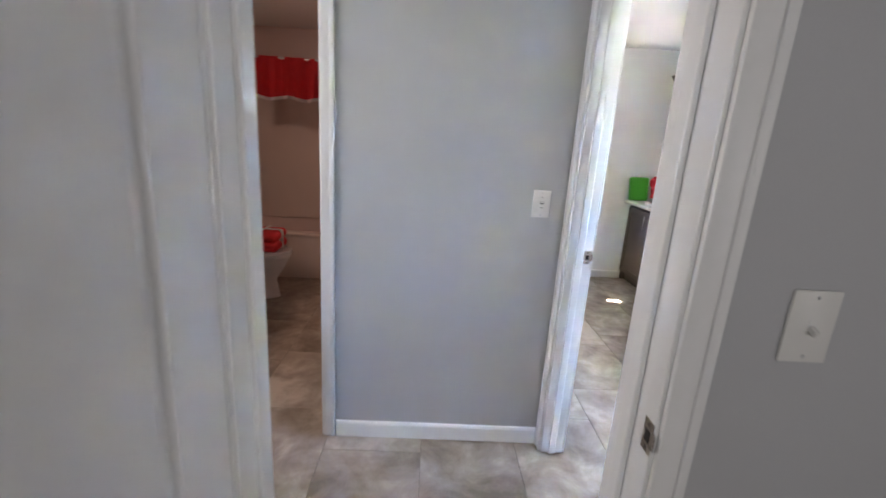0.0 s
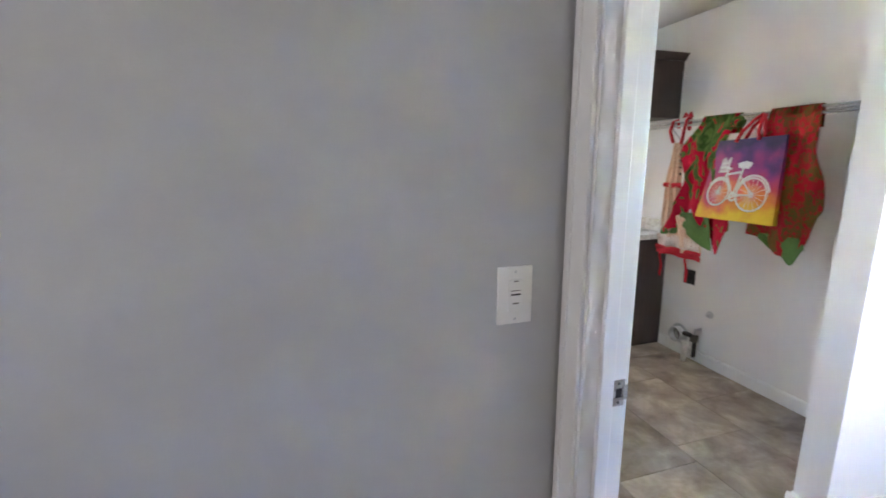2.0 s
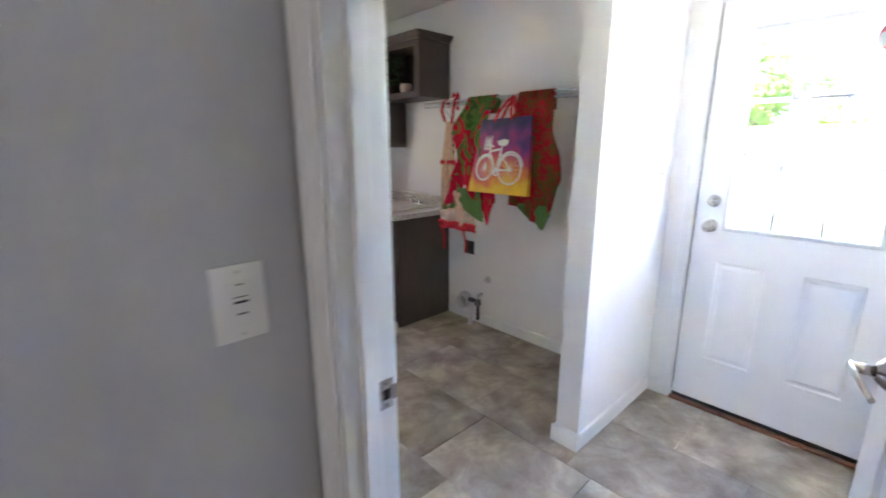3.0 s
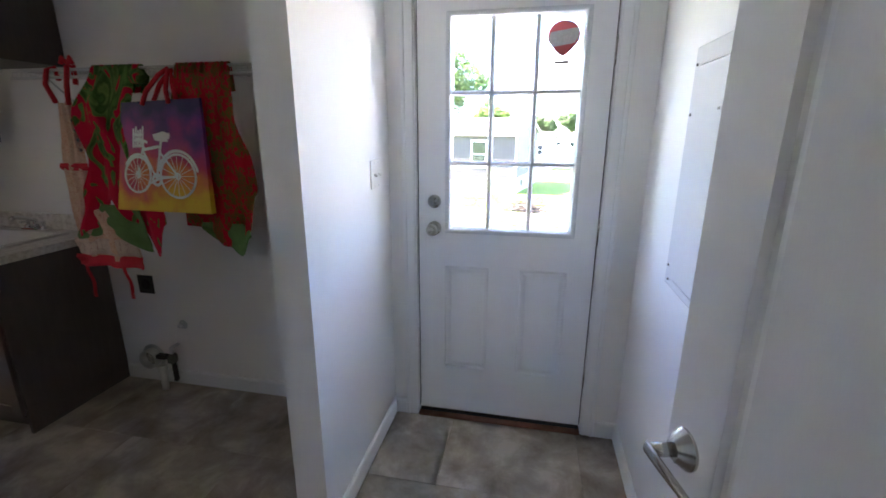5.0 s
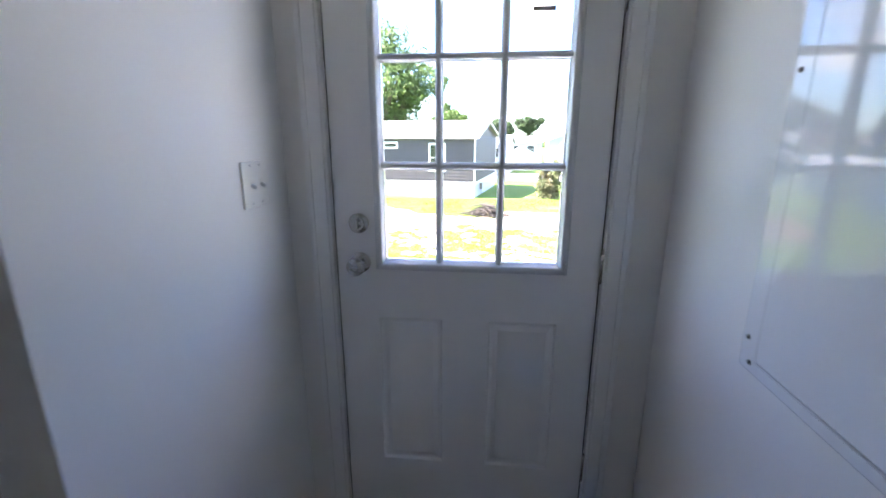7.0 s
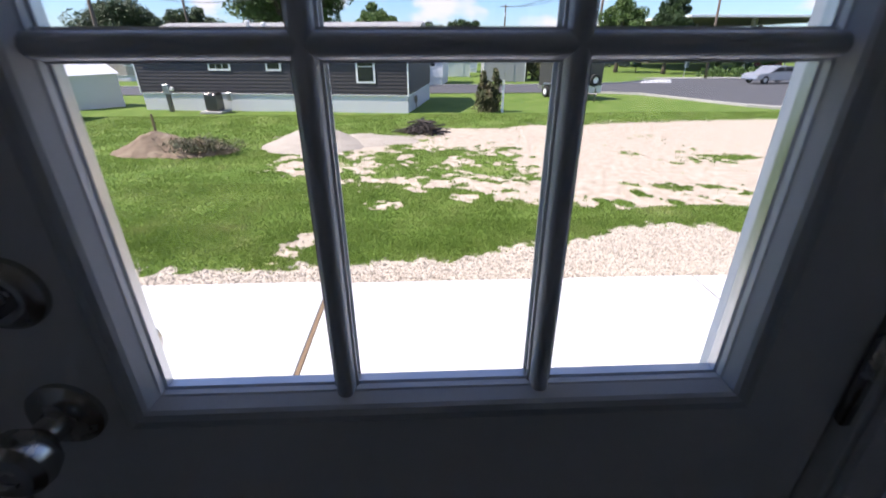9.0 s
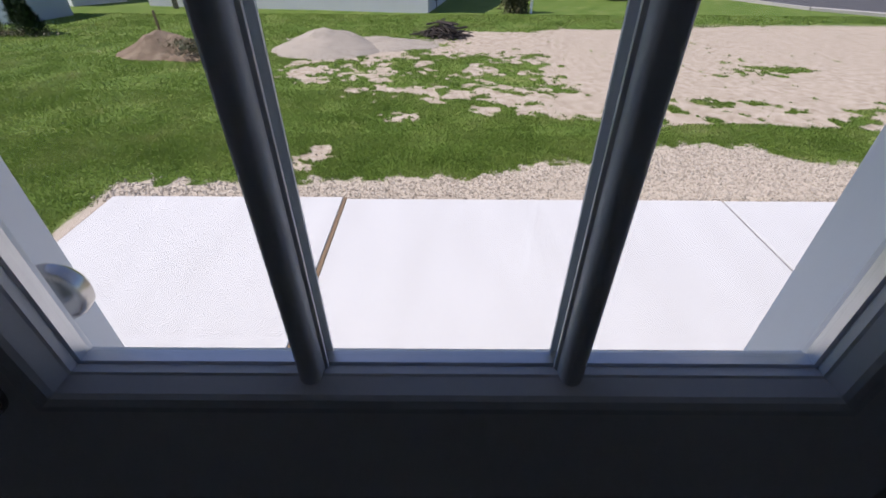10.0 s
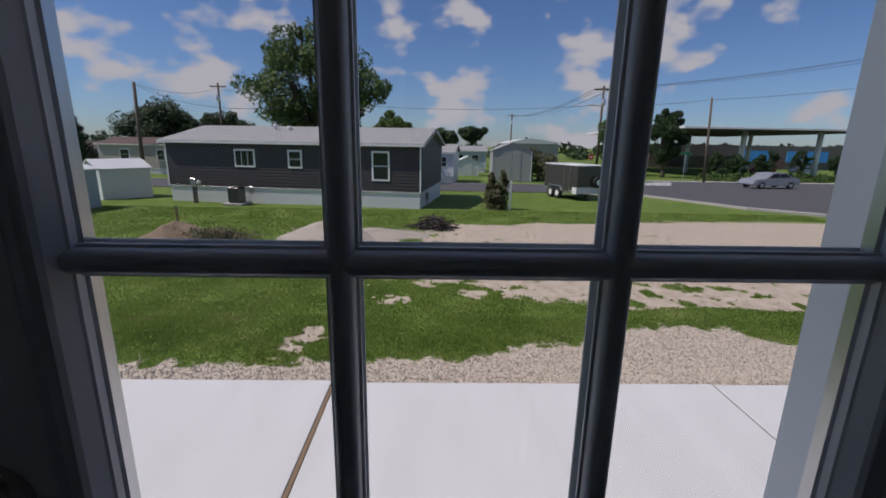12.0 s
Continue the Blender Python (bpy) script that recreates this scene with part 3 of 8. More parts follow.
# ---- the entry door ----
def entry_door():
    d = tagged(new("door_1"), "closed white panelled entry door with nine-pane window", "door", kind="structure")
    z0, z1, hy = 0.032, 2.058, 0.404
    gy0, gy1, gz0, gz1 = -0.288, 0.257, 1.009, 1.909
    rim = 0.018
    hole = (gy0 - rim, gy1 + rim, gz0 - rim, gz1 + rim)
    pans = [(0.070, 0.277, 0.285, 0.824), (-0.289, -0.078, 0.285, 0.824)]
    bm = bmesh.new()
    for x, out in ((0.0, -1), (0.045, 1)):
        sheet_with_holes(bm, -hy, hy, z0, z1, x, [hole, *pans])
        for p in pans:
            raised_panel(bm, *p, x, out)
    for (ya, za), (yb, zb) in (((-hy, z0), (hy, z0)), ((hy, z0), (hy, z1)), ((hy, z1), (-hy, z1)), ((-hy, z1), (-hy, z0)),
                               ((hole[0], hole[2]), (hole[1], hole[2])), ((hole[1], hole[2]), (hole[1], hole[3])), ((hole[1], hole[3]), (hole[0], hole[3])), ((hole[0], hole[3]), (hole[0], hole[2]))):
        bm.faces.new([bm.verts.new(c) for c in ((0, ya, za), (0.045, ya, za), (0.045, yb, zb), (0, yb, zb))])
    bmesh.ops.remove_doubles(bm, verts=bm.verts, dist=1e-5)
    bmesh.ops.recalc_face_normals(bm, faces=bm.faces)
    part("leaf", bm, M["door"], d)
    # the lite frame: a stepped moulding swept round the glass on both faces
    bm = bmesh.new()
    for out, x in ((-1, 0.0), (1, 0.045)):
        prof = [(-0.022, 0.0), (-0.021, 0.004), (-0.016, 0.007), (-0.009, 0.008), (-0.003, 0.006), (0.0, 0.003), (0.002, -0.001), (0.004, -0.005), (0.0055, -0.008), (0.007, -0.0095), (0.0075, -0.0155)]
        prof = [(ins - (0.012 if out > 0 else 0.0), pr) for ins, pr in prof]
        rings = []
        for ins, pr in prof:
            xx = x + out * pr
            rings.append([bm.verts.new((xx, yy, zz)) for yy, zz in ((gy0 + ins, gz0 + ins), (gy1 - ins, gz0 + ins), (gy1 - ins, gz1 - ins), (gy0 + ins, gz1 - ins))])
        for a, b in zip(rings, rings[1:]):
            for k in range(4):
                bm.faces.new((a[k], a[(k + 1) % 4], b[(k + 1) % 4], b[k]))
    bmesh.ops.recalc_face_normals(bm, faces=bm.faces)
    part("lite_frame", bm, M["muntin"], d)
    # glazing bars: rounded ribs on both faces
    half = [(0.0112, 0.0062), (0.0112, 0.0085), (0.0092, 0.0098), (0.0086, 0.0125), (0.0074, 0.0165), (0.0046, 0.0190), (0.0, 0.0200)]
    ring = [(a, b) for a, b in half] + [(-a, b) for a, b in half[-2::-1]]
    cols = [-0.103, 0.080]
    rows = [gz0 + (gz1 - gz0) * k / 3 for k in (1, 2)]
    for out in (-1, 1):
        for c in cols:
            bm = bmesh.new()
            add_prism(bm, ring, gz1 - gz0 + 0.008, Matrix(((0, out, 0, 0.0225), (1, 0, 0, c), (0, 0, 1, gz0 - 0.004), (0, 0, 0, 1))))
            bmesh.ops.recalc_face_normals(bm, faces=bm.faces)
            part("glazing_bar", bm, M["muntin"], d, smooth=True)
        for r in rows:
            bm = bmesh.new()
            add_prism(bm, [(a * 0.98, b * 0.985) for a, b in ring], gy1 - gy0 + 0.008, Matrix(((0, out, 0, 0.0225), (0, 0, 1, gy0 - 0.004), (1, 0, 0, r), (0, 0, 0, 1))))
            bmesh.ops.recalc_face_normals(bm, faces=bm.faces)
            part("glazing_bar", bm, M["muntin"], d, smooth=True)
    ys, zs = [gy0, *cols, gy1], [gz0, *rows, gz1]
    for a, b in zip(ys, ys[1:]):
        for e, f in zip(zs, zs[1:]):
            g = part("pane", box((0.0215, a, e), (0.0235, b, f)), M["glass"], d, "clear glass pane")
            g.visible_shadow = False
    i = 0.0055
    for lo, hi in (((0.0175, gy0 + i, gz0 + i), (0.0275, gy1 - i, gz0 + i + 0.004)), ((0.0175, gy0 + i, gz1 - i - 0.004), (0.0275, gy1 - i, gz1 - i)),
                   ((0.0175, gy0 + i, gz0 + i + 0.004), (0.0275, gy0 + i + 0.004, gz1 - i - 0.004)), ((0.0175, gy1 - i - 0.004, gz0 + i + 0.004), (0.0275, gy1 - i, gz1 - i - 0.004))):
        part("spacer", box(lo, hi), M["alu"], d, "thin aluminium glazing spacer")
    # dark strips give the gaps beside the leaf their shade
    for y in (-0.4072, 0.4072):
        part("dark_gap_strip", box((0.010, y - 0.0026, 0.033), (0.046, y + 0.0026, 2.06)), M["rubber"], d, "dark strip standing in for shade in the door gap")
    bm = box((-0.006, -hy, 0.012), (0.05, hy, 0.031), 0.003)
    part("sweep", bm, M["plastic_black"], d)
    for z, rr in ((1.135, 0.031), (1.009, 0.033)):
        for out, x in ((-1, 0.0), (1, 0.045)):
            m = pose(x, 0.329, z, 0, 90 * out, 0)
            if z > 1.1:
                prof = [(0.0, 0.0), (rr, 0.0), (rr, 0.006), (rr - 0.004, 0.011), (0.021, 0.013), (0.020, 0.016), (0.0, 0.016)]
                k = part("deadbolt", lathe(prof, 28, m), M["nickel"], d, "brushed nickel deadbolt", smooth=True)
                if out < 0:
                    part("thumb_turn", box((-0.034, 0.324, z - 0.014), (-0.012, 0.334, z + 0.014), 0.003, 2), M["nickel"], k)
            else:
                prof = [(0.0, 0.0), (rr, 0.0), (rr, 0.005), (rr - 0.006, 0.010), (0.014, 0.013), (0.012, 0.030), (0.016, 0.034), (0.025, 0.042), (0.0285, 0.052), (0.027, 0.062), (0.021, 0.068), (0.012, 0.069), (0.010, 0.066), (0.0, 0.066)]
                k = part("knob", lathe(prof, 32, m), M["nickel"], d, "round brushed nickel door knob", smooth=True)
    for z in (1.76, 1.02, 0.31):
        h = part("hinge", tube([(-0.007, -0.4085, z - 0.05), (-0.007, -0.4085, z + 0.05)], 0.0065, 12), M["nickel"], d, "nickel butt hinge", smooth=True)
        for s in (-1, 1):
            part("hinge_tip", lathe([(0, 0), (0.005, 0), (0.004, 0.004), (0, 0.006)], 10, pose(-0.007, -0.4085, z + s * 0.05, 0 if s > 0 else 180)), M["nickel"], h)
    for z in (1.135, 1.009):
        part("latch_faceplate", box((0.008, 0.4042, z - 0.028), (0.036, 0.4062, z + 0.028)), M["steel_dark"], d)
    return d


entry_door()
tagged(finish("threshold", box((-0.035, -0.41, -0.010), (0.20, 0.41, 0.012), 0.006, 2), M["threshold"]), "red-brown wooden door threshold", "threshold", kind="structure")


def window_sticker():
    s = tagged(new("window_sticker"), "red and grey balloon-shaped sticker on the door glass", "sticker")
    bm = bmesh.new()
    pts = [(0.064 * math.cos(a) * (1 if math.sin(a) > -0.2 else 1 - 0.55 * (-(math.sin(a)) - 0.2)), 0.058 * math.sin(a) if math.sin(a) > 0 else 0.075 * math.sin(a)) for a in [2 * math.pi * k / 28 for k in range(28)]]
    add_prism(bm, pts, 0.0006)
    face = part("balloon", bm, M["sticker_red"], s)
    bm = bmesh.new()
    add_prism(bm, [(x * 0.9, max(-0.035, min(0.022, y)) + 0.008 * x / 0.06) for x, y in pts], 0.0006)
    bmesh.ops.translate(bm, vec=(0, 0, 0.0008), verts=bm.verts)
    part("band", bm, M["sticker_grey"], s)
    part("caption_bar", box((-0.032, -0.106, 0), (0.028, -0.094, 0.0006)), M["sticker_grey"], s)
    s.matrix_world = Matrix(((0, 0, -1, 0.0208), (-1, 0, 0, -0.205), (0, 1, 0, 1.825), (0, 0, 0, 1)))


window_sticker()


# ---- the utility room's inner door, standing open ----
def lever_door(name, stand, W, inset, hinges=(0.25, 1.02, 1.80)):
    d = tagged(new(name), "open white panelled interior door with lever handle", "door", kind="structure")
    T, z0, z1 = 0.035, 0.012, 2.022
    pans = [(inset, W - inset, 0.16, 0.50), (inset, W - inset, 0.64, 1.90)]
    bm = bmesh.new()
    for x, out in ((0.0, -1), (T, 1)):
        sheet_with_holes(bm, 0, W, z0, z1, x, pans)
        for p in pans:
            raised_panel(bm, *p, x, out, 0.010, 0.034)
    for (ya, za), (yb, zb) in (((0, z0), (W, z0)), ((W, z0), (W, z1)), ((W, z1), (0, z1)), ((0, z1), (0, z0))):
        bm.faces.new([bm.verts.new(c) for c in ((0, ya, za), (T, ya, za), (T, yb, zb), (0, yb, zb))])
    bmesh.ops.remove_doubles(bm, verts=bm.verts, dist=1e-5)
    bmesh.ops.recalc_face_normals(bm, faces=bm.faces)
    part("leaf", bm, M["door"], d)
    for out, x in ((-1, 0.0), (1, T)):
        m = pose(x, W - 0.048, 0.975, 0, 90 * out, 0)
        rose = part("handle_rose", lathe([(0, 0), (0.033, 0), (0.033, 0.004), (0.028, 0.010), (0.019, 0.019), (0.016, 0.022), (0.0, 0.022)], 32, m), M["nickel"], d, "brushed nickel rose", smooth=True)
        bm = tube([(x + out * 0.02, W - 0.048, 0.975), (x + out * 0.055, W - 0.048, 0.975)], 0.011, 16)
        part("spindle", bm, M["nickel"], rose, smooth=True)
        bm = bmesh.new()
        rings = []
        for k in range(12):
            t = k / 11
            y = W - 0.04 - 0.125 * t
            xx = x + out * (0.058 - 0.012 * t ** 2 + 0.004 * math.sin(t * 3))
            z = 0.975 + 0.004 * math.sin(math.pi * t) - 0.012 * t ** 3
            w, th = 0.0115 * (1 - 0.45 * t), 0.0055
            rings.append([bm.verts.new((xx + th * math.cos(a), y, z + w * math.sin(a))) for a in [2 * math.pi * j / 12 for j in range(12)]])
        for a, b in zip(rings, rings[1:]):
            for j in range(12):
                bm.faces.new((a[j], a[(j + 1) % 12], b[(j + 1) % 12], b[j]))
        bm.faces.new(rings[0]); bm.faces.new(rings[-1][::-1])
        bmesh.ops.recalc_face_normals(bm, faces=bm.faces)
        part("lever", bm, M["nickel"], rose, "brushed nickel lever", smooth=True)
        part("lock_button", lathe([(0, 0), (0.004, 0), (0.004, 0.003), (0, 0.003)], 10, pose(x + out * 0.012, W - 0.048, 0.975 - 0.021, 0, 90 * out, 0)), M["plastic_black"], rose)
    for z in hinges:
        part("hinge", tube([(-0.006, -0.004, z - 0.045), (-0.006, -0.004, z + 0.045)], 0.006, 10), M["nickel"], d, "nickel butt hinge")
    d.matrix_world = stand


# hinged at the jambs, swung into the rooms
lever_door("door_2", pose(-2.072, -0.54, 0.0, 0, 0, -76.7), 0.815, 0.114)
lever_door("door_3", pose(-3.074, -0.935, 0.0, 0, 0, 180), 0.68, 0.12, ())

# ---- utility room ----
def shaker_front(bm, lo, hi, axis_x, out, rim=0.055, sink=0.007, thick=0.019):
    """A framed cabinet door in the plane x = axis_x, facing out."""
    (y0, z0), (y1, z1) = lo, hi
    x1 = axis_x + out * thick
    for a, b in (((y0, z0), (y0 + rim, z1)), ((y1 - rim, z0), (y1, z1)), ((y0 + rim, z0), (y1 - rim, z0 + rim)), ((y0 + rim, z1 - rim), (y1 - rim, z1))):
        add_box(bm, (min(axis_x, x1), a[0], a[1]), (max(axis_x, x1), b[0], b[1]), 0.0015)
    xs = axis_x + out * (thick - sink)
    add_box(bm, (min(axis_x, xs), y0 + rim, z0 + rim), (max(axis_x, xs), y1 - rim, z1 - rim))


def bar_pull(name, p, q, out, parent, r=0.005, off=0.028):
    bm = bmesh.new()
    p, q, o = Vector(p), Vector(q), Vector(out)
    d = (q - p).normalized() * 0.012
    add_tube(bm, [p + o * off - d, q + o * off + d], r, 10)
    for a in (p, q):
        add_tube(bm, [a, a + o * off], r * 0.85, 8)
    return part(name, bm, M["nickel"], parent, "brushed nickel bar pull", smooth=True)


def base_cabinet():
    c = thing("base_cabinet", "dark wood-grain sink base cabinet with shaker doors", "cabinet")
    x0, x1, y0, y1, top = -0.565, -0.024, 2.23, 3.196, 0.865
    part("side_panel", box((x0, y0, 0.0), (x1, y0 + 0.018, top), 0.001), M["wood"], c)
    part("side_panel", box((x0, y1 - 0.018, 0.0), (x1, y1, top), 0.001), M["wood"], c)
    part("back_panel", box((x1 - 0.012, y0 + 0.018, 0.1), (x1, y1 - 0.018, top)), M["cab_in"], c)
    part("bottom_panel", box((x0, y0 + 0.018, 0.09), (x1 - 0.012, y1 - 0.018, 0.108)), M["cab_in"], c)
    part("toe_kick", box((x0 + 0.05, y0 + 0.018, 0.0), (x0 + 0.065, y1 - 0.018, 0.09)), M["wood"], c)
    part("top_rail", box((x0, y0 + 0.018, top - 0.04), (x0 + 0.02, y1 - 0.018, top)), M["wood"], c)
    mid = (y0 + y1) / 2
    for a, b, hy in ((y0 + 0.012, mid - 0.002, mid - 0.05), (mid + 0.002, y1 - 0.012, mid + 0.05)):
        bm = bmesh.new()
        shaker_front(bm, (a, 0.105), (b, top - 0.03), x0, -1)
        dr = part("door", bm, M["wood"], c)
        bar_pull("handle", (x0 - 0.019, hy, 0.66), (x0 - 0.019, hy, 0.78), (-1, 0, 0), dr)


base_cabinet()


def worktop():
    w = thing("worktop", "pale speckled laminate worktop with sink cut-out", "worktop")
    x0, x1, y0, y1, z0, z1 = -0.62, -0.022, 2.195, 3.198, 0.866, 0.904
    hx0, hx1, hy0, hy1 = -0.52, -0.13, 2.36, 2.92
    bm = bmesh.new()
    for lo, hi in (((x0, y0, z0), (hx0, y1, z1)), ((hx1, y0, z0), (x1, y1, z1)), ((hx0, y0, z0), (hx1, hy0, z1)), ((hx0, hy1, z0), (hx1, y1, z1))):
        add_box(bm, lo, hi)
    part("slab", bm, M["counter"], w)
    part("front_edge", tube([(x0, y0, 0.885), (x0, y1, 0.885)], 0.019, 12), M["counter"], w, smooth=True)
    part("backsplash", box((x1 - 0.018, y0, z1), (x1, y1, z1 + 0.09), 0.003), M["counter"], w)
    s = thing("sink", "white drop-in laundry sink in the worktop", "sink")
    bm = bmesh.new()
    prof = [(0.022, 0.0), (0.020, 0.010), (0.006, 0.014), (-0.012, 0.010), (-0.022, -0.02), (-0.035, -0.16), (-0.07, -0.185)]
    rings = []
    for o, h in prof:
        rings.append([bm.verts.new((xx, yy, z1 + h)) for xx, yy in ((hx0 - o, hy0 - o), (hx1 + o, hy0 - o), (hx1 + o, hy1 + o), (hx0 - o, hy1 + o))])
    for a, b in zip(rings, rings[1:]):
        for k in range(4):
            bm.faces.new((a[k], a[(k + 1) % 4], b[(k + 1) % 4], b[k]))
    bm.faces.new(rings[-1])
    bmesh.ops.recalc_face_normals(bm, faces=bm.faces)
    part("basin", bm, M["sink"], s)
    part("drain", lathe([(0, 0.001), (0.03, 0.001), (0.034, 0.003), (0.036, 0.0)], 20, pose((hx0 + hx1) / 2, (hy0 + hy1) / 2, z1 - 0.184)), M["chrome"], s)


worktop()


def faucet(name, m, label):
    f = thing(name, label, "faucet")
    bm = bmesh.new()
    add_box(bm, (-0.026, -0.08, 0), (0.026, 0.08, 0.016), 0.007, 2)
    part("base", bm, M["chrome"], f, smooth=True)
    pts = [(0, 0, 0.016), (0, 0, 0.055)] + [(-0.12 * math.sin(a) * 0.95, 0, 0.055 + 0.035 * math.sin(a * 1.6)) for a in (0.3, 0.6, 0.9, 1.2, 1.5)]
    part("spout", tube(pts, 0.013, 12, 0.009), M["chrome"], f, smooth=True)
    for s in (-1, 1):
        h = part("handle", lathe([(0, 0.016), (0.018, 0.016), (0.016, 0.026), (0.010, 0.032), (0.010, 0.048), (0.0, 0.05)], 18, pose(0, s * 0.055, 0)), M["chrome"], f, smooth=True)
        part("grip", box((-0.042, s * 0.055 - 0.006, 0.046), (0.010, s * 0.055 + 0.006, 0.055), 0.003, 2), M["chrome"], h)
    f.matrix_world = m


faucet("laundry_faucet", pose(-0.075, 2.60, 0.905), "small chrome two-handle faucet behind the sink")


def wall_cabinet():
    c = thing("wall_cabinet", "tall dark wood wall cabinet with shaker door", "cabinet")
    x0, x1, y0, y1, z0, z1 = -0.315, -0.022, 2.775, 3.196, 1.385, 2.15
    bm = bmesh.new()
    add_box(bm, (x0, y0, z0), (x1, y1, z1), 0.001)
    part("body", bm, M["wood"], c)
    bm = bmesh.new()
    shaker_front(bm, (y0 + 0.003, z0 + 0.003), (y1 - 0.003, z1 - 0.006), x0, -1)
    dr = part("door", bm, M["wood"], c)
    bar_pull("handle", (x0 - 0.019, y0 + 0.035, z0 + 0.06), (x0 - 0.019, y0 + 0.035, z0 + 0.18), (-1, 0, 0), dr)
    o = thing("open_shelf_cabinet", "dark wood open cubby hanging beside the wall cabinet", "cabinet")
    a0, a1, b0, b1 = 2.23, 2.773, 1.755, 2.15
    for nm, lo, hi in (("side_panel", (x0 - 0.015, a0, b0), (x1, a0 + 0.019, b1)), ("side_panel", (x0, a1 - 0.019, b0), (x1, a1, b1)),
                       ("bottom_panel", (x0, a0 + 0.019, b0), (x1, a1 - 0.019, b0 + 0.019)), ("top_panel", (x0, a0 + 0.019, b1 - 0.019), (x1, a1 - 0.019, b1))):
        part(nm, box(lo, hi, 0.001), M["wood"], o)
    part("back_panel", box((x1 - 0.008, a0 + 0.019, b0 + 0.019), (x1, a1 - 0.019, b1 - 0.019)), M["cab_in"], o)
    for lo, hi in (((x0 - 0.016, a0 + 0.019, b0), (x0, a0 + 0.055, b1)), ((x0 - 0.016, a0 + 0.055, b0), (x0, a1, b0 + 0.042)), ((x0 - 0.016, a0 + 0.055, b1 - 0.042), (x0, a1, b1))):
        part("face_frame", box(lo, hi, 0.001), M["wood"], o)
    # crown moulding over both
    bm = bmesh.new()
    prof = [(0.0, 0.0), (0.012, 0.0), (0.016, 0.012), (0.034, 0.034), (0.040, 0.040), (0.040, 0.048), (0.0, 0.048)]
    rings = []
    for px, pz in prof:
        rings.append([bm.verts.new(v) for v in ((x1, a0 - px, z1 + pz), (x0 - 0.016 - px, a0 - px, z1 + pz), (x0 - 0.016 - px, y1, z1 + pz))])
    for a, b in zip(rings, rings[1:]):
        for k in range(2):
            bm.faces.new((a[k], a[k + 1], b[k + 1], b[k]))
    bm.faces.new([bm.verts.new(v) for v in ((x1, a0, z1 + 0.048), (x0 - 0.016, a0, z1 + 0.048), (x0 - 0.016, y1, z1 + 0.048), (x1, y1, z1 + 0.048))])
    bmesh.ops.recalc_face_normals(bm, faces=bm.faces)
    cm = tagged(finish("crown_moulding", bm, M["wood"]), "dark wood crown moulding along the wall cabinets", "moulding")


wall_cabinet()


def leafy_sprig(bm, base, n, spread, height, leaf, rng):
    for _ in range(n):
        a, r = rng.uniform(0, 2 * math.pi), rng.uniform(0.1, 1) * spread
        p = Vector(base) + Vector((r * math.cos(a), r * math.sin(a), rng.uniform(0.0, 1) * height))
        d = Vector((math.cos(a), math.sin(a), rng.uniform(-0.5, 0.9))).normalized()
        s = d.cross(Vector((0, 0, 1))).normalized()
        L = leaf * rng.uniform(0.6, 1.2)
        vs = [bm.verts.new(q) for q in (p, p + d * L * 0.5 + s * L * 0.3, p + d * L, p + d * L * 0.5 - s * L * 0.3)]
        bm.faces.new(vs)


def cubby_things():
    rng = random.Random(4)
    p = thing("potted_plant", "small leafy potted plant in the open cubby", "plant")
    part("pot", lathe([(0, 0), (0.04, 0), (0.05, 0.09), (0.045, 0.09), (0.04, 0.08), (0, 0.08)], 20, pose(-0.25, 2.68, 1.776)), M["pot"], p, smooth=True)
    bm = bmesh.new()
    leafy_sprig(bm, (-0.25, 2.67, 1.86), 190, 0.085, 0.2, 0.05, rng)
    part("leaves", bm, M["plant_green"], p)
    j = thing("cream_jar", "cream ceramic jar in the open cubby", "jar")
    part("body", lathe([(0, 0), (0.032, 0), (0.042, 0.02), (0.045, 0.06), (0.040, 0.088), (0.036, 0.088), (0.035, 0.075), (0, 0.07)], 24, pose(-0.275, 2.45, 1.775)), M["cream"], j, smooth=True)
    b = thing("dark_bottle", "dark blue bottle in the open cubby", "bottle")
    part("body", lathe([(0, 0), (0.035, 0), (0.035, 0.13), (0.02, 0.17), (0.013, 0.19), (0.013, 0.24), (0, 0.24)], 20, pose(-0.13, 2.47, 1.775)), mat("dark_blue_glass", (0.01, 0.012, 0.03), 0.15), b, smooth=True)


cubby_things()


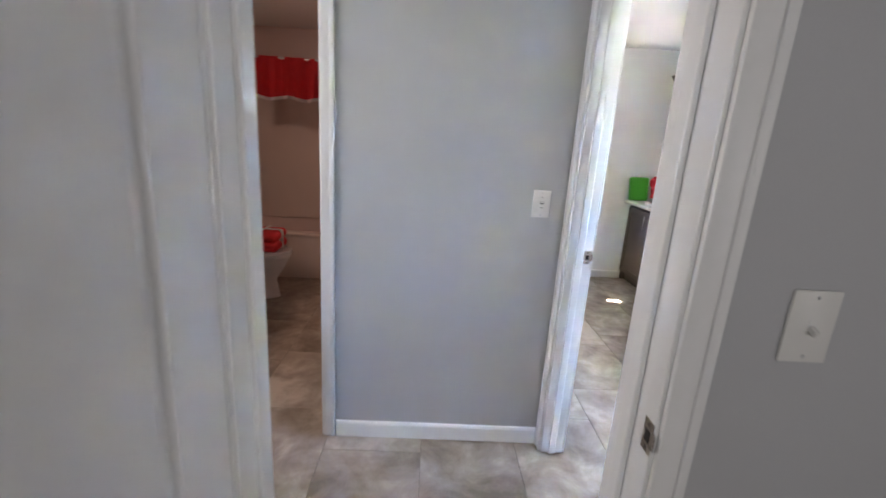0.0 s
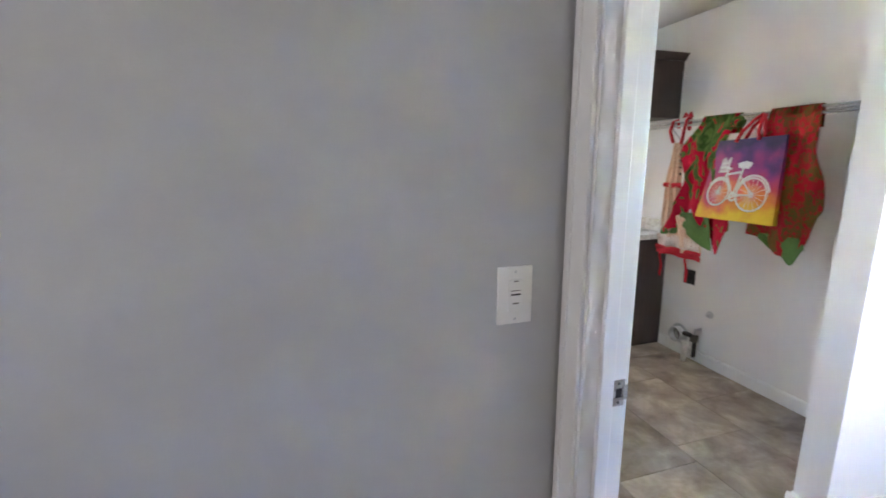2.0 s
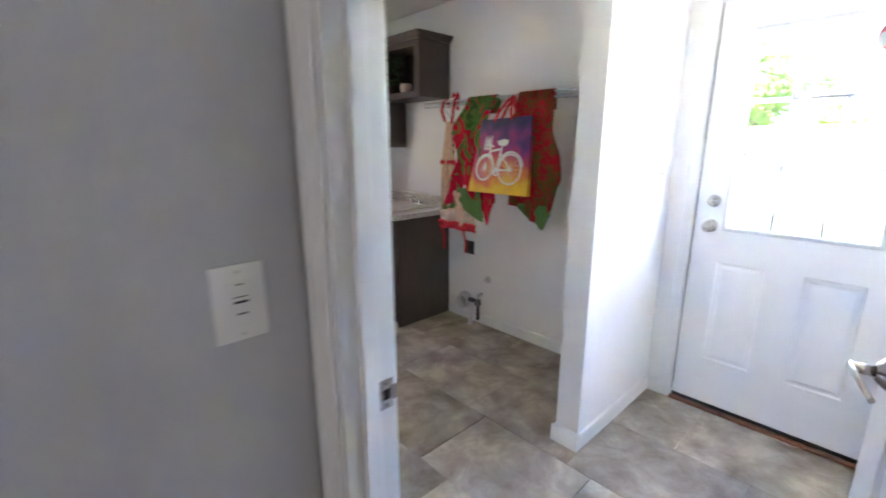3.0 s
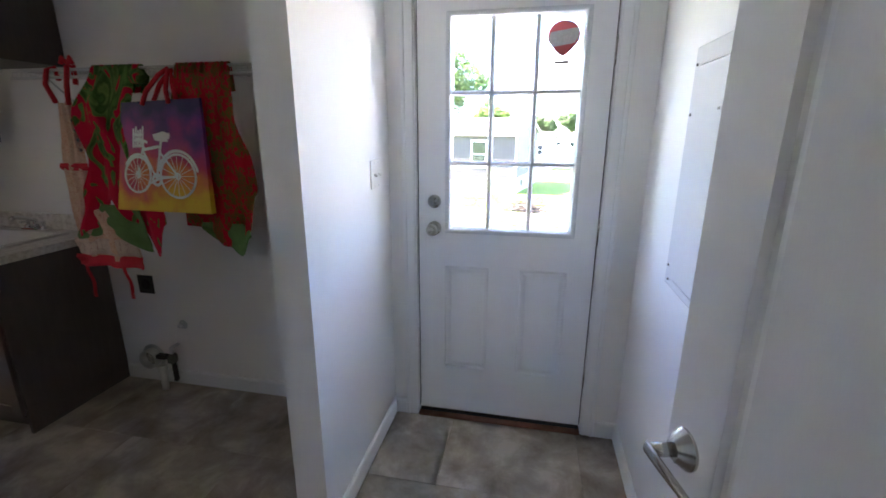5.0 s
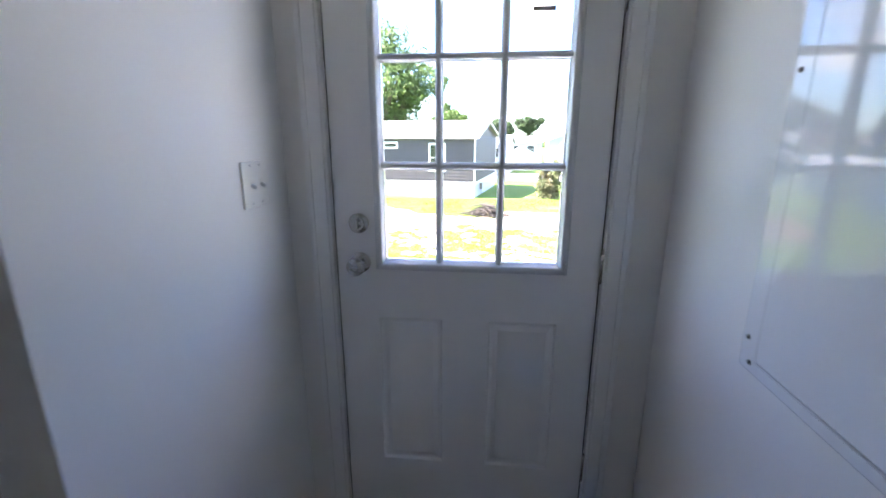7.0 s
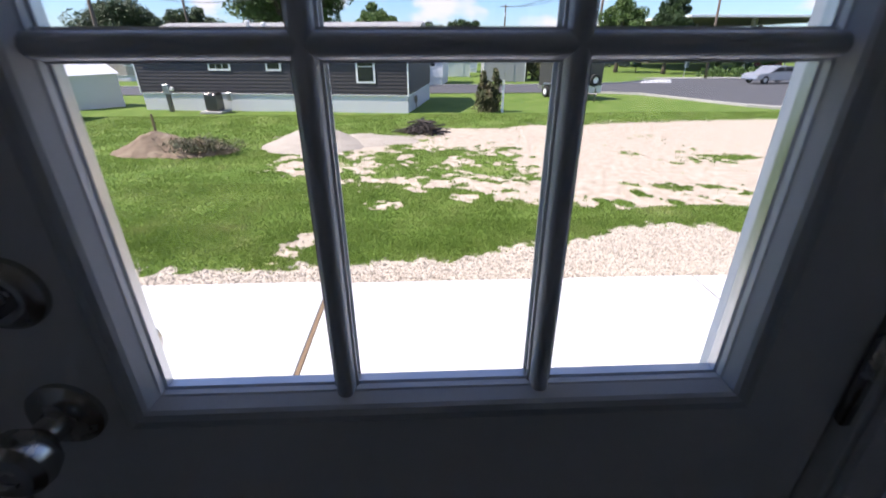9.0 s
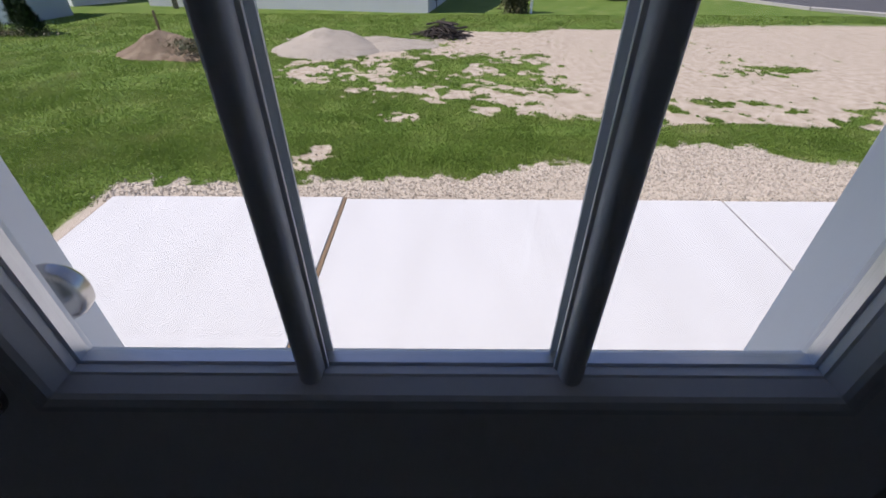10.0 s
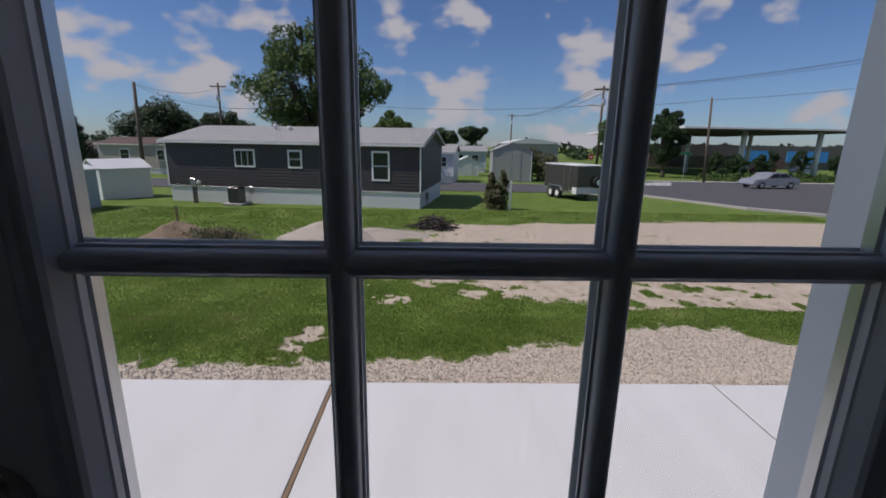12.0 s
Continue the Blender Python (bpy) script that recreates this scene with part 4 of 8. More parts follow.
def sink_clutter():
    for x, y, turn, w, h in ((-0.122, 3.04, -8, 0.20, 0.265), (-0.53, 3.13, 2, 0.2, 0.25)):
        t = thing("green_tray", "bright green plastic tray leaning against the wall", "tray")
        bm = bmesh.new()
        add_box(bm, (-w / 2, -0.005, 0), (w / 2, 0.005, h), 0.02, 3)
        part("plate", bm, M["green_plastic"], t, smooth=True)
        bm = bmesh.new()
        e = w / 2 - 0.012
        add_tube(bm, [(-e, -0.007, 0.013), (-e, -0.007, h - 0.03), (-e + 0.018, -0.007, h - 0.012), (e - 0.018, -0.007, h - 0.012), (e, -0.007, h - 0.03), (e, -0.007, 0.013)], 0.009, 8)
        part("rim", bm, M["green_plastic"], t, smooth=True)
        t.matrix_world = pose(x, y, 0.908, -12, 0, turn)
    s = thing("red_scarf", "bunched dark red scarf standing on the worktop", "scarf")
    bm = bmesh.new()
    bmesh.ops.create_icosphere(bm, subdivisions=5, radius=1.0)
    for v in bm.verts:
        k = 1 + 0.16 * noise.noise(v.co * 1.6 + Vector((3, 1, 0))) + 0.13 * math.sin(9 * v.co.x + 5 * v.co.z + 4 * noise.noise(v.co * 2)) + 0.06 * noise.noise(v.co * 9)
        v.co = Vector((v.co.x * 0.118 * k, v.co.y * 0.06 * k, max(-0.8, v.co.z) * 0.15 * k))
    low = min(v.co.z for v in bm.verts)
    part("bundle", bm, M["red"], s, smooth=True)
    s.matrix_world = pose(-0.335, 3.06, 0.906 - low)
    p = thing("pink_bowl", "hot pink bowl tipped on its side with an orange ball", "bowl")
    b = part("bowl", lathe([(0, 0), (0.04, 0), (0.075, 0.04), (0.09, 0.1), (0.084, 0.1), (0.068, 0.042), (0, 0.012)], 28), M["pink"], p, smooth=True)
    b.matrix_local = pose(-0.16, 2.99, 0.998, 0, -68, -35)
    part("ball", lathe([(0, 0.0), (0.036, 0.012), (0.052, 0.046), (0.036, 0.08), (0, 0.092)], 22, pose(-0.26, 2.95, 0.906)), M["orange"], p, smooth=True)
    c = thing("white_cup", "small white cup in front of the scarf", "cup")
    part("body", lathe([(0, 0), (0.02, 0), (0.027, 0.06), (0.024, 0.06), (0.018, 0.006), (0, 0.006)], 20, pose(-0.345, 2.96, 0.906)), M["sink"], c, smooth=True)
    k = thing("bamboo_stick", "thin yellow-green stick leaning on the scarf", "stick")
    part("shaft", tube([(-0.41, 2.945, 0.91), (-0.30, 2.985, 1.10)], 0.006, 8), mat("bamboo", (0.32, 0.30, 0.08), 0.5, var=0.1), k, smooth=True)


sink_clutter()


def wire_shelf():
    s = thing("wire_shelf", "white wire shelf hung along the laundry wall", "shelf")
    y0, y1, xf, xb, z = 0.660, 2.19, -0.315, -0.024, 1.70
    for x, zz, r in ((xf, z, 0.0062), (xf, z - 0.030, 0.0062), (xb, z, 0.004), ((xf + xb) / 2, z - 0.004, 0.004)):
        part("rail", tube([(x, y0, zz), (x, y1, zz)], r, 8), M["wire_coat"], s, smooth=True)
    bm = bmesh.new()
    y = y0 + 0.02
    while y < y1:
        add_tube(bm, [(xb, y, z + 0.003), (xf, y, z + 0.003), (xf - 0.001, y, z - 0.028)], 0.0013, 5)
        y += 0.0254
    ob = part("cross_wire", bm, M["wire_coat"], s)
    ob["kind"] = "stuff"
    for y in (0.9, 1.45, 2.0):
        part("brace", tube([(xf, y, z - 0.028), (xb, y, z - 0.30)], 0.004, 8), M["wire_coat"], s, smooth=True)
    for y in (0.8, 1.2, 1.6, 2.0):
        part("wall_clip", box((xb - 0.008, y - 0.01, z - 0.01), (xb + 0.004, y + 0.01, z + 0.012), 0.002), M["wire_coat"], s)


wire_shelf()


# ---- hanging things on the wire shelf ----
def spotted(name, base, spots, second=None, scale=9.0, size=0.42, stretch=(1, 1, 1), rough=0.9, soft=0.04, seed=0.0):
    """Printed cloth: a ground colour with scattered motifs, and a second print over it."""
    m, n, l, b = nodes_of(name)
    tc = n.new("ShaderNodeTexCoord")
    mp = n.new("ShaderNodeMapping")
    mp.inputs["Scale"].default_value = stretch
    mp.inputs["Location"].default_value = (seed, seed * 1.7, seed * 0.6)
    l.new(tc.outputs["Object"], mp.inputs[0])
    wob = n.new("ShaderNodeTexNoise"); wob.inputs["Scale"].default_value = scale * 2.2
    l.new(mp.outputs[0], wob.inputs["Vector"])
    mx0 = n.new("ShaderNodeMixRGB"); mx0.inputs[0].default_value = 0.10
    l.new(mp.outputs[0], mx0.inputs[1]); l.new(wob.outputs["Color"], mx0.inputs[2])
    last = None
    for k, (col, sc, sz) in enumerate([(spots, scale, size)] + ([second] if second else [])):
        v = n.new("ShaderNodeTexVoronoi"); v.inputs["Scale"].default_value = sc
        v.inputs["Randomness"].default_value = 0.85
        l.new(mx0.outputs[0], v.inputs["Vector"])
        r = n.new("ShaderNodeMapRange")
        r.inputs["From Min"].default_value, r.inputs["From Max"].default_value = sz, sz + soft
        r.inputs["To Min"].default_value, r.inputs["To Max"].default_value = 1.0, 0.0
        l.new(v.outputs["Distance"], r.inputs["Value"])
        mx = n.new("ShaderNodeMixRGB")
        l.new(r.outputs[0], mx.inputs[0])
        if last is None:
            mx.inputs[1].default_value = (*base, 1)
        else:
            l.new(last, mx.inputs[1])
        mx.inputs[2].default_value = (*col, 1)
        last = mx.outputs[0]
    l.new(last, b.inputs["Base Color"])
    b.inputs["Roughness"].default_value = rough
    b.inputs["Specular IOR Level"].default_value = 0.15
    wv = n.new("ShaderNodeTexNoise"); wv.inputs["Scale"].default_value = 600
    l.new(tc.outputs["Object"], wv.inputs["Vector"])
    bp = n.new("ShaderNodeBump"); bp.inputs["Strength"].default_value, bp.inputs["Distance"].default_value = 0.3, 0.001
    l.new(wv.outputs["Fac"], bp.inputs["Height"]); l.new(bp.outputs[0], b.inputs["Normal"])
    return m




def leaf_print(name, red, green, pale):
    """Tropical towel: a green leafy field at its top end that breaks up into sprays on red."""
    m, n, l, b = nodes_of(name)
    tc = n.new("ShaderNodeTexCoord")
    sp = n.new("ShaderNodeSeparateXYZ"); l.new(tc.outputs["Object"], sp.inputs[0])
    top = n.new("ShaderNodeMapRange")
    top.inputs["From Min"].default_value, top.inputs["From Max"].default_value = 1.05, 1.70
    top.inputs["To Min"].default_value, top.inputs["To Max"].default_value = -0.10, 0.16
    l.new(sp.outputs["Z"], top.inputs["Value"])
    mp = n.new("ShaderNodeMapping"); mp.inputs["Scale"].default_value = (0.6, 1.5, 0.75); mp.inputs["Rotation"].default_value = (0.6, 0, 0)
    l.new(tc.outputs["Object"], mp.inputs[0])
    nz = n.new("ShaderNodeTexNoise")
    nz.inputs["Scale"].default_value, nz.inputs["Detail"].default_value, nz.inputs["Distortion"].default_value = 9.0, 1.5, 1.6
    l.new(mp.outputs[0], nz.inputs["Vector"])
    ad = n.new("ShaderNodeMath"); ad.operation = "ADD"
    l.new(nz.outputs["Fac"], ad.inputs[0]); l.new(top.outputs[0], ad.inputs[1])
    cr = n.new("ShaderNodeValToRGB")
    el = cr.color_ramp.elements
    while len(el) < 6:
        el.new(0.5)
    for e, (p, c) in zip(el, ((0.0, red), (0.535, red), (0.56, green), (0.62, pale), (0.68, tuple(v * 0.55 for v in green)), (0.80, green))):
        e.position, e.color = p, (*c, 1)
    l.new(ad.outputs[0], cr.inputs[0]); l.new(cr.outputs[0], b.inputs["Base Color"])
    b.inputs["Roughness"].default_value, b.inputs["Specular IOR Level"].default_value = 0.9, 0.15
    wv = n.new("ShaderNodeTexNoise"); wv.inputs["Scale"].default_value = 600
    l.new(tc.outputs["Object"], wv.inputs["Vector"])
    bp = n.new("ShaderNodeBump"); bp.inputs["Strength"].default_value, bp.inputs["Distance"].default_value = 0.3, 0.001
    l.new(wv.outputs["Fac"], bp.inputs["Height"]); l.new(bp.outputs[0], b.inputs["Normal"])
    return m


M["hibiscus"] = leaf_print("red_green_leaf_print", (0.58, 0.012, 0.04), (0.085, 0.19, 0.04), (0.13, 0.23, 0.06))
M["green_lining"] = mat("green_cloth", (0.10, 0.22, 0.06), 0.9, var=0.2, scale=12)
M["pineapple"] = spotted("pineapple_print", (0.52, 0.018, 0.03), (0.125, 0.105, 0.025), ((0.42, 0.028, 0.025), 150, 0.33), 24.0, 0.50, (1, 1, 0.6), seed=3.2)
M["apron"] = spotted("dotted_cream_cloth", (0.72, 0.52, 0.37), (0.50, 0.14, 0.08), None, 62, 0.33, soft=0.06)
M["stripe"] = spotted("striped_cream_cloth", (0.68, 0.55, 0.45), (0.30, 0.12, 0.10), None, 60, 0.30, (1, 1, 0.02), soft=0.06)


def drape(left, right, z_top, lower, x0, folds, amp, seed, n=44, rows=46, thick=0.003, bulge=0.03):
    """A cloth hung from a rail: left and right give its side edges (y at heights from 0 at the top to 1), lower its length at places across."""
    bm = bmesh.new()

    def curve(pts, t):
        for (t0, a), (t1, b) in zip(pts, pts[1:]):
            if t <= t1:
                k = (t - t0) / (t1 - t0)
                return a + (b - a) * k * k * (3 - 2 * k)
        return pts[-1][1]

    grid = []
    for j in range(rows + 1):
        v = j / rows
        row = []
        for i in range(n + 1):
            u = i / n
            ya, yb = curve(left, v), curve(right, v)
            y = ya + (yb - ya) * u
            z = z_top - v * curve(lower, u)
            f = math.sin(u * folds * 2 * math.pi + 1.3 * math.sin(v * 2.5 + seed) + seed)
            x = x0 - bulge * math.sin(math.pi * min(1, v * 1.2)) - amp * (0.35 + v) * f - 0.012 * noise.noise((u * 4 + seed, v * 4, seed))
            row.append(bm.verts.new((x, y, z)))
        grid.append(row)
    for j in range(rows):
        for i in range(n):
            bm.faces.new((grid[j][i], grid[j][i + 1], grid[j + 1][i + 1], grid[j + 1][i]))
    bmesh.ops.recalc_face_normals(bm, faces=bm.faces)
    bmesh.ops.solidify(bm, geom=bm.faces[:], thickness=thick)
    # the fold over the rail
    return bm


def over_rail(y0, y1, z, x, r=0.011):
    bm = bmesh.new()
    n = 24
    prof = [(x + 0.020, z - 0.10)] + [(x + r * 1.2 * math.cos(a), z + r * math.sin(a)) for a in [math.pi * k / 8 for k in range(9)]] + [(x - 0.02, z - 0.03)]
    rows = [[bm.verts.new((px + 0.003 * math.sin(k * 1.9), y0 + (y1 - y0) * k / n, pz + 0.002 * math.sin(k * 2.7))) for px, pz in prof] for k in range(n + 1)]
    for a, b in zip(rows, rows[1:]):
        for i in range(len(prof) - 1):
            bm.faces.new((a[i], a[i + 1], b[i + 1], b[i]))
    bmesh.ops.solidify(bm, geom=bm.faces[:], thickness=0.003)
    return bm


RAIL_X, RAIL_Z = -0.315, 1.703


def hanging_cloths():
    t = thing("leaf_print_towel", "red towel with green leaf print hung over the shelf rail", "towel")
    part("fold", over_rail(1.50, 1.74, RAIL_Z, RAIL_X), M["hibiscus"], t, smooth=True)
    bm = drape([(0, 1.74), (0.25, 1.85), (0.5, 1.80), (0.75, 1.88), (1, 1.97)], [(0, 1.52), (0.3, 1.56), (0.7, 1.51), (1, 1.48)], RAIL_Z + 0.002,
               [(0, 0.74), (0.18, 0.70), (0.42, 0.56), (0.62, 0.66), (0.85, 0.82), (1, 0.66)], RAIL_X - 0.014, 2.3, 0.016, 0.8)
    part("cloth", bm, M["hibiscus"], t, smooth=True)
    bm = drape([(0, 1.90), (1, 1.99)], [(0, 1.62), (1, 1.60)], 1.12, [(0, 0.17), (0.5, 0.14), (1, 0.22)], RAIL_X - 0.012, 1.6, 0.008, 2.0, 20, 12, bulge=0.004)
    part("lining", bm, M["green_lining"], t, "green reverse side", smooth=True)
    bm = lathe([(0, -0.012), (0.03, -0.008), (0.038, 0.02), (0.02, 0.045), (0, 0.05)], 16, pose(-0.335, 1.50, 1.645))
    part("knot", bm, M["hibiscus"], t, smooth=True)
    p = thing("pineapple_towel", "red pineapple-print towel hung over the shelf rail", "towel")
    part("fold", over_rail(1.09, 1.33, RAIL_Z, RAIL_X), M["pineapple"], p, smooth=True)
    bm = drape([(0, 1.33), (0.4, 1.36), (1, 1.37)], [(0, 1.09), (0.3, 1.07), (0.65, 1.01), (0.85, 1.01), (1, 1.06)], RAIL_Z + 0.002,
               [(0, 0.66), (0.35, 0.68), (0.6, 0.75), (0.78, 0.79), (1, 0.58)], RAIL_X - 0.012, 2.1, 0.013, 2.6)
    part("cloth", bm, M["pineapple"], p, smooth=True)
    bm = drape([(0, 1.30), (1, 1.30)], [(0, 1.10), (1, 1.06)], 1.06, [(0, 0.03), (0.4, 0.09), (0.75, 0.145), (1, 0.05)], RAIL_X - 0.016, 1.2, 0.006, 1.1, 16, 8, bulge=0.0)
    part("hem", bm, M["green_lining"], p, "green hem corner", smooth=True)
    a = thing("kitchen_apron", "cream dotted apron with red trim hung on the shelf", "apron")
    bm = drape([(0, 1.955), (0.5, 1.985), (1, 2.02)], [(0, 1.885), (0.3, 1.86), (0.6, 1.84), (1, 1.66)], 1.565, [(0, 0.72), (0.5, 0.72), (1, 0.70)], RAIL_X - 0.008, 2.4, 0.009, 4.0, bulge=0.012)
    part("cloth", bm, M["apron"], a, smooth=True)
    part("waistband", drape([(0, 1.993), (1, 1.995)], [(0, 1.845), (1, 1.845)], 1.305, [(0, 0.032), (1, 0.032)], RAIL_X - 0.024, 1.2, 0.004, 4.0, 16, 3, bulge=0.004), M["red"], a, smooth=True)
    part("hem_band", drape([(0, 2.022), (1, 2.03)], [(0, 1.655), (1, 1.65)], 0.875, [(0, 0.058), (1, 0.058)], RAIL_X - 0.014, 2.4, 0.008, 4.3, 24, 4, bulge=0.004), M["red"], a, smooth=True)
    part("stripe_band", drape([(0, 2.015), (1, 2.02)], [(0, 1.68), (1, 1.66)], 0.955, [(0, 0.08), (1, 0.08)], RAIL_X - 0.013, 2.4, 0.008, 4.2, 24, 4, bulge=0.004), M["stripe"], a, smooth=True)
    for k in range(4):
        part("button", lathe([(0, 0), (0.008, 0), (0.008, 0.003), (0, 0.004)], 12, pose(RAIL_X - 0.030, 1.868 - 0.004 * k, 1.49 - 0.042 * k, 0, -90, 0)), M["plastic_black"], a)
    for pts in ([(-0.33, 1.955, 1.565), (-0.335, 1.985, 1.64), (-0.325, 1.975, 1.70), (-0.30, 1.965, 1.715), (-0.30, 1.95, 1.66)], [(-0.33, 1.89, 1.555), (-0.332, 1.875, 1.64), (-0.328, 1.86, 1.712), (-0.30, 1.86, 1.72), (-0.30, 1.865, 1.64)]):
        part("neck_strap", tube(pts, 0.010, 8), M["red"], a, smooth=True)
    for y0, y1, z1 in ((1.985, 1.965, 0.655), (1.77, 1.745, 0.662)):
        bm = bmesh.new()
        rows = [[bm.verts.new((RAIL_X - 0.012 - 0.006 * math.sin(k), y0 + (y1 - y0) * k / 8 + s * 0.011, 0.84 + (z1 - 0.84) * k / 8)) for s in (-1, 1)] for k in range(9)]
        for r0, r1 in zip(rows, rows[1:]):
            bm.faces.new((r0[0], r0[1], r1[1], r1[0]))
        bmesh.ops.solidify(bm, geom=bm.faces[:], thickness=0.002)
        part("tie", bm, M["red"], a, smooth=True)
    bm = bmesh.new()
    for s in (-1, 1):
        add_tube(bm, [(-0.33, 1.85, 1.72), (-0.335, 1.85 + s * 0.02, 1.745), (-0.335, 1.85 + s * 0.03, 1.72)], 0.009, 8)
    part("bow", bm, M["red"], a, smooth=True)


hanging_cloths()


def gift_bag():
    m, n, l, b = nodes_of("rainbow_bag_print")
    tc = n.new("ShaderNodeTexCoord")
    sp = n.new("ShaderNodeSeparateXYZ")
    l.new(tc.outputs["Object"], sp.inputs[0])
    nz = n.new("ShaderNodeTexNoise"); nz.inputs["Scale"].default_value, nz.inputs["Detail"].default_value = 7.0, 4.0
    l.new(tc.outputs["Object"], nz.inputs["Vector"])
    h = n.new("ShaderNodeMath"); h.operation = "MULTIPLY_ADD"; h.inputs[1].default_value = 0.46
    l.new(nz.outputs["Fac"], h.inputs[0]); l.new(sp.outputs["Z"], h.inputs[2])
    cr = n.new("ShaderNodeValToRGB")
    stops = [(0.25, (0.78, 0.50, 0.02)), (0.34, (0.72, 0.20, 0.03)), (0.42, (0.58, 0.035, 0.09)), (0.52, (0.34, 0.018, 0.19)), (0.59, (0.11, 0.016, 0.18)), (0.66, (0.025, 0.010, 0.10))]
    while len(cr.color_ramp.elements) < len(stops):
        cr.color_ramp.elements.new(0.5)
    for e, (p, c) in zip(cr.color_ramp.elements, stops):
        e.position, e.color = p, (*c, 1)
    l.new(h.outputs[0], cr.inputs[0]); l.new(cr.outputs[0], b.inputs["Base Color"])
    b.inputs["Roughness"].default_value = 0.5
    g = thing("shopping_bag", "rainbow gift bag with white bicycle print on the shelf", "bag")
    bl, br, tl, tr = Vector((-0.365, 1.695, 1.108)), Vector((-0.425, 1.172, 1.118)), Vector((-0.36, 1.585, 1.560)), Vector((-0.40, 1.178, 1.572))
    o = Vector((-0.39, 1.4, 1.108))

    def P(u, v, d=0.0):
        q = bl.lerp(br, u).lerp(tl.lerp(tr, u), v)
        bump = 0.010 * math.sin(math.pi * u) * (0.4 + 0.6 * math.sin(math.pi * v)) + 0.003 * noise.noise((u * 6, v * 6, 3))
        return q - o + Vector((-bump - d, 0, 0))

    bm = bmesh.new()
    N = 26
    fr = [[bm.verts.new(P(i / N, j / N)) for i in range(N + 1)] for j in range(N + 1)]
    bk = [[bm.verts.new(P(i / N, j / N) + Vector((0.022 * (1 - 0.7 * j / N) + 0.006, 0, 0))) for i in range(N + 1)] for j in range(N + 1)]
    for gr in (fr, bk):
        for j in range(N):
            for i in range(N):
                bm.faces.new((gr[j][i], gr[j][i + 1], gr[j + 1][i + 1], gr[j + 1][i]))
    for j in range(N):
        for i in (0, N):
            bm.faces.new((fr[j][i], fr[j + 1][i], bk[j + 1][i], bk[j][i]))
    for i in range(N):
        bm.faces.new((fr[0][i], fr[0][i + 1], bk[0][i + 1], bk[0][i]))
    bmesh.ops.recalc_face_normals(bm, faces=bm.faces)
    part("paper_body", bm, m, g, smooth=True)
    bm = bmesh.new()
    add_tube(bm, [P(0.30, 0.97, 0.002), P(0.34, 1.08), P(0.42, 1.22) + Vector((0.03, 0, 0)), P(0.48, 1.29) + Vector((0.06, 0, 0)), P(0.54, 1.22) + Vector((0.03, 0, 0)), P(0.60, 1.08), P(0.64, 0.97, 0.002)], 0.009, 8)
    part("handle", bm, M["red"], g, "red ribbon handle", smooth=True)
    bm = bmesh.new()
    add_tube(bm, [P(0.36, 0.99) + Vector((0.03, 0, 0)), P(0.42, 1.15) + Vector((0.04, 0, 0)), P(0.50, 1.28) + Vector((0.07, 0, 0)), P(0.58, 1.15) + Vector((0.04, 0, 0)), P(0.66, 0.99) + Vector((0.03, 0, 0))], 0.009, 8)
    part("handle", bm, M["red"], g, "red ribbon handle", smooth=True)
    # the bicycle, printed in white
    bm = bmesh.new()

    def stroke(pts, w=0.0042):
        pts = [P(u, v, 0.0018) for u, v in pts]
        for a, c in zip(pts, pts[1:]):
            d = (c - a)
            if d.length < 1e-6:
                continue
            d.normalize()
            s = Vector((0, -d.z, d.y)).normalized() * w
            e = d * w * 0.6
            bm.faces.new([bm.verts.new(q) for q in (a - s - e, c - s + e, c + s + e, a + s - e)])

    def ring(cu, cv, ru, rv, w, a0=0.0, a1=6.2832, k=40):
        stroke([(cu + ru * math.cos(a0 + (a1 - a0) * i / k), cv + rv * math.sin(a0 + (a1 - a0) * i / k)) for i in range(k + 1)], w)

    wheels = ((0.245, 0.345, 0.155, 0.165), (0.70, 0.335, 0.185, 0.195))
    for cu, cv, ru, rv in wheels:
        ring(cu, cv, ru, rv, 0.005)
        for k in range(16):
            a = 2 * math.pi * k / 16
            stroke([(cu + 0.02 * math.cos(a), cv + 0.02 * math.sin(a)), (cu + ru * math.cos(a), cv + rv * math.sin(a))], 0.0012)
        ring(cu, cv, 0.022, 0.024, 0.004, k=14)
    ring(0.70, 0.335, 0.212, 0.225, 0.006, 0.2, 2.9, 26)
    ring(0.245, 0.345, 0.175, 0.188, 0.005, 0.9, 2.6, 20)
    stroke([(0.245, 0.345), (0.315, 0.60), (0.30, 0.66)], 0.006)
    stroke([(0.325, 0.575), (0.50, 0.60)], 0.006)
    stroke([(0.32, 0.55), (0.47, 0.31)], 0.006)
    stroke([(0.535, 0.66), (0.47, 0.31)], 0.006)
    stroke([(0.47, 0.31), (0.70, 0.335)], 0.005)
    stroke([(0.515, 0.55), (0.70, 0.335)], 0.005)
    ring(0.47, 0.30, 0.045, 0.048, 0.006, k=18)
    stroke([(0.40, 0.27), (0.54, 0.33)], 0.005)
    stroke([(0.46, 0.685), (0.56, 0.705), (0.62, 0.69)], 0.012)
    stroke([(0.48, 0.67), (0.60, 0.66)], 0.009)
    stroke([(0.22, 0.67), (0.30, 0.66), (0.36, 0.64)], 0.006)
    for k in range(5):
        u = 0.185 + 0.03 * k
        stroke([(u, 0.60), (u + 0.005, 0.76 + 0.02 * math.sin(k * 2.0))], 0.004)
    for v in (0.61, 0.66, 0.71):
        stroke([(0.18, v), (0.31, v)], 0.004)
    part("bicycle_print", bm, M["plastic_white"], g, "white printed bicycle with basket")
    g.location = o


gift_bag()


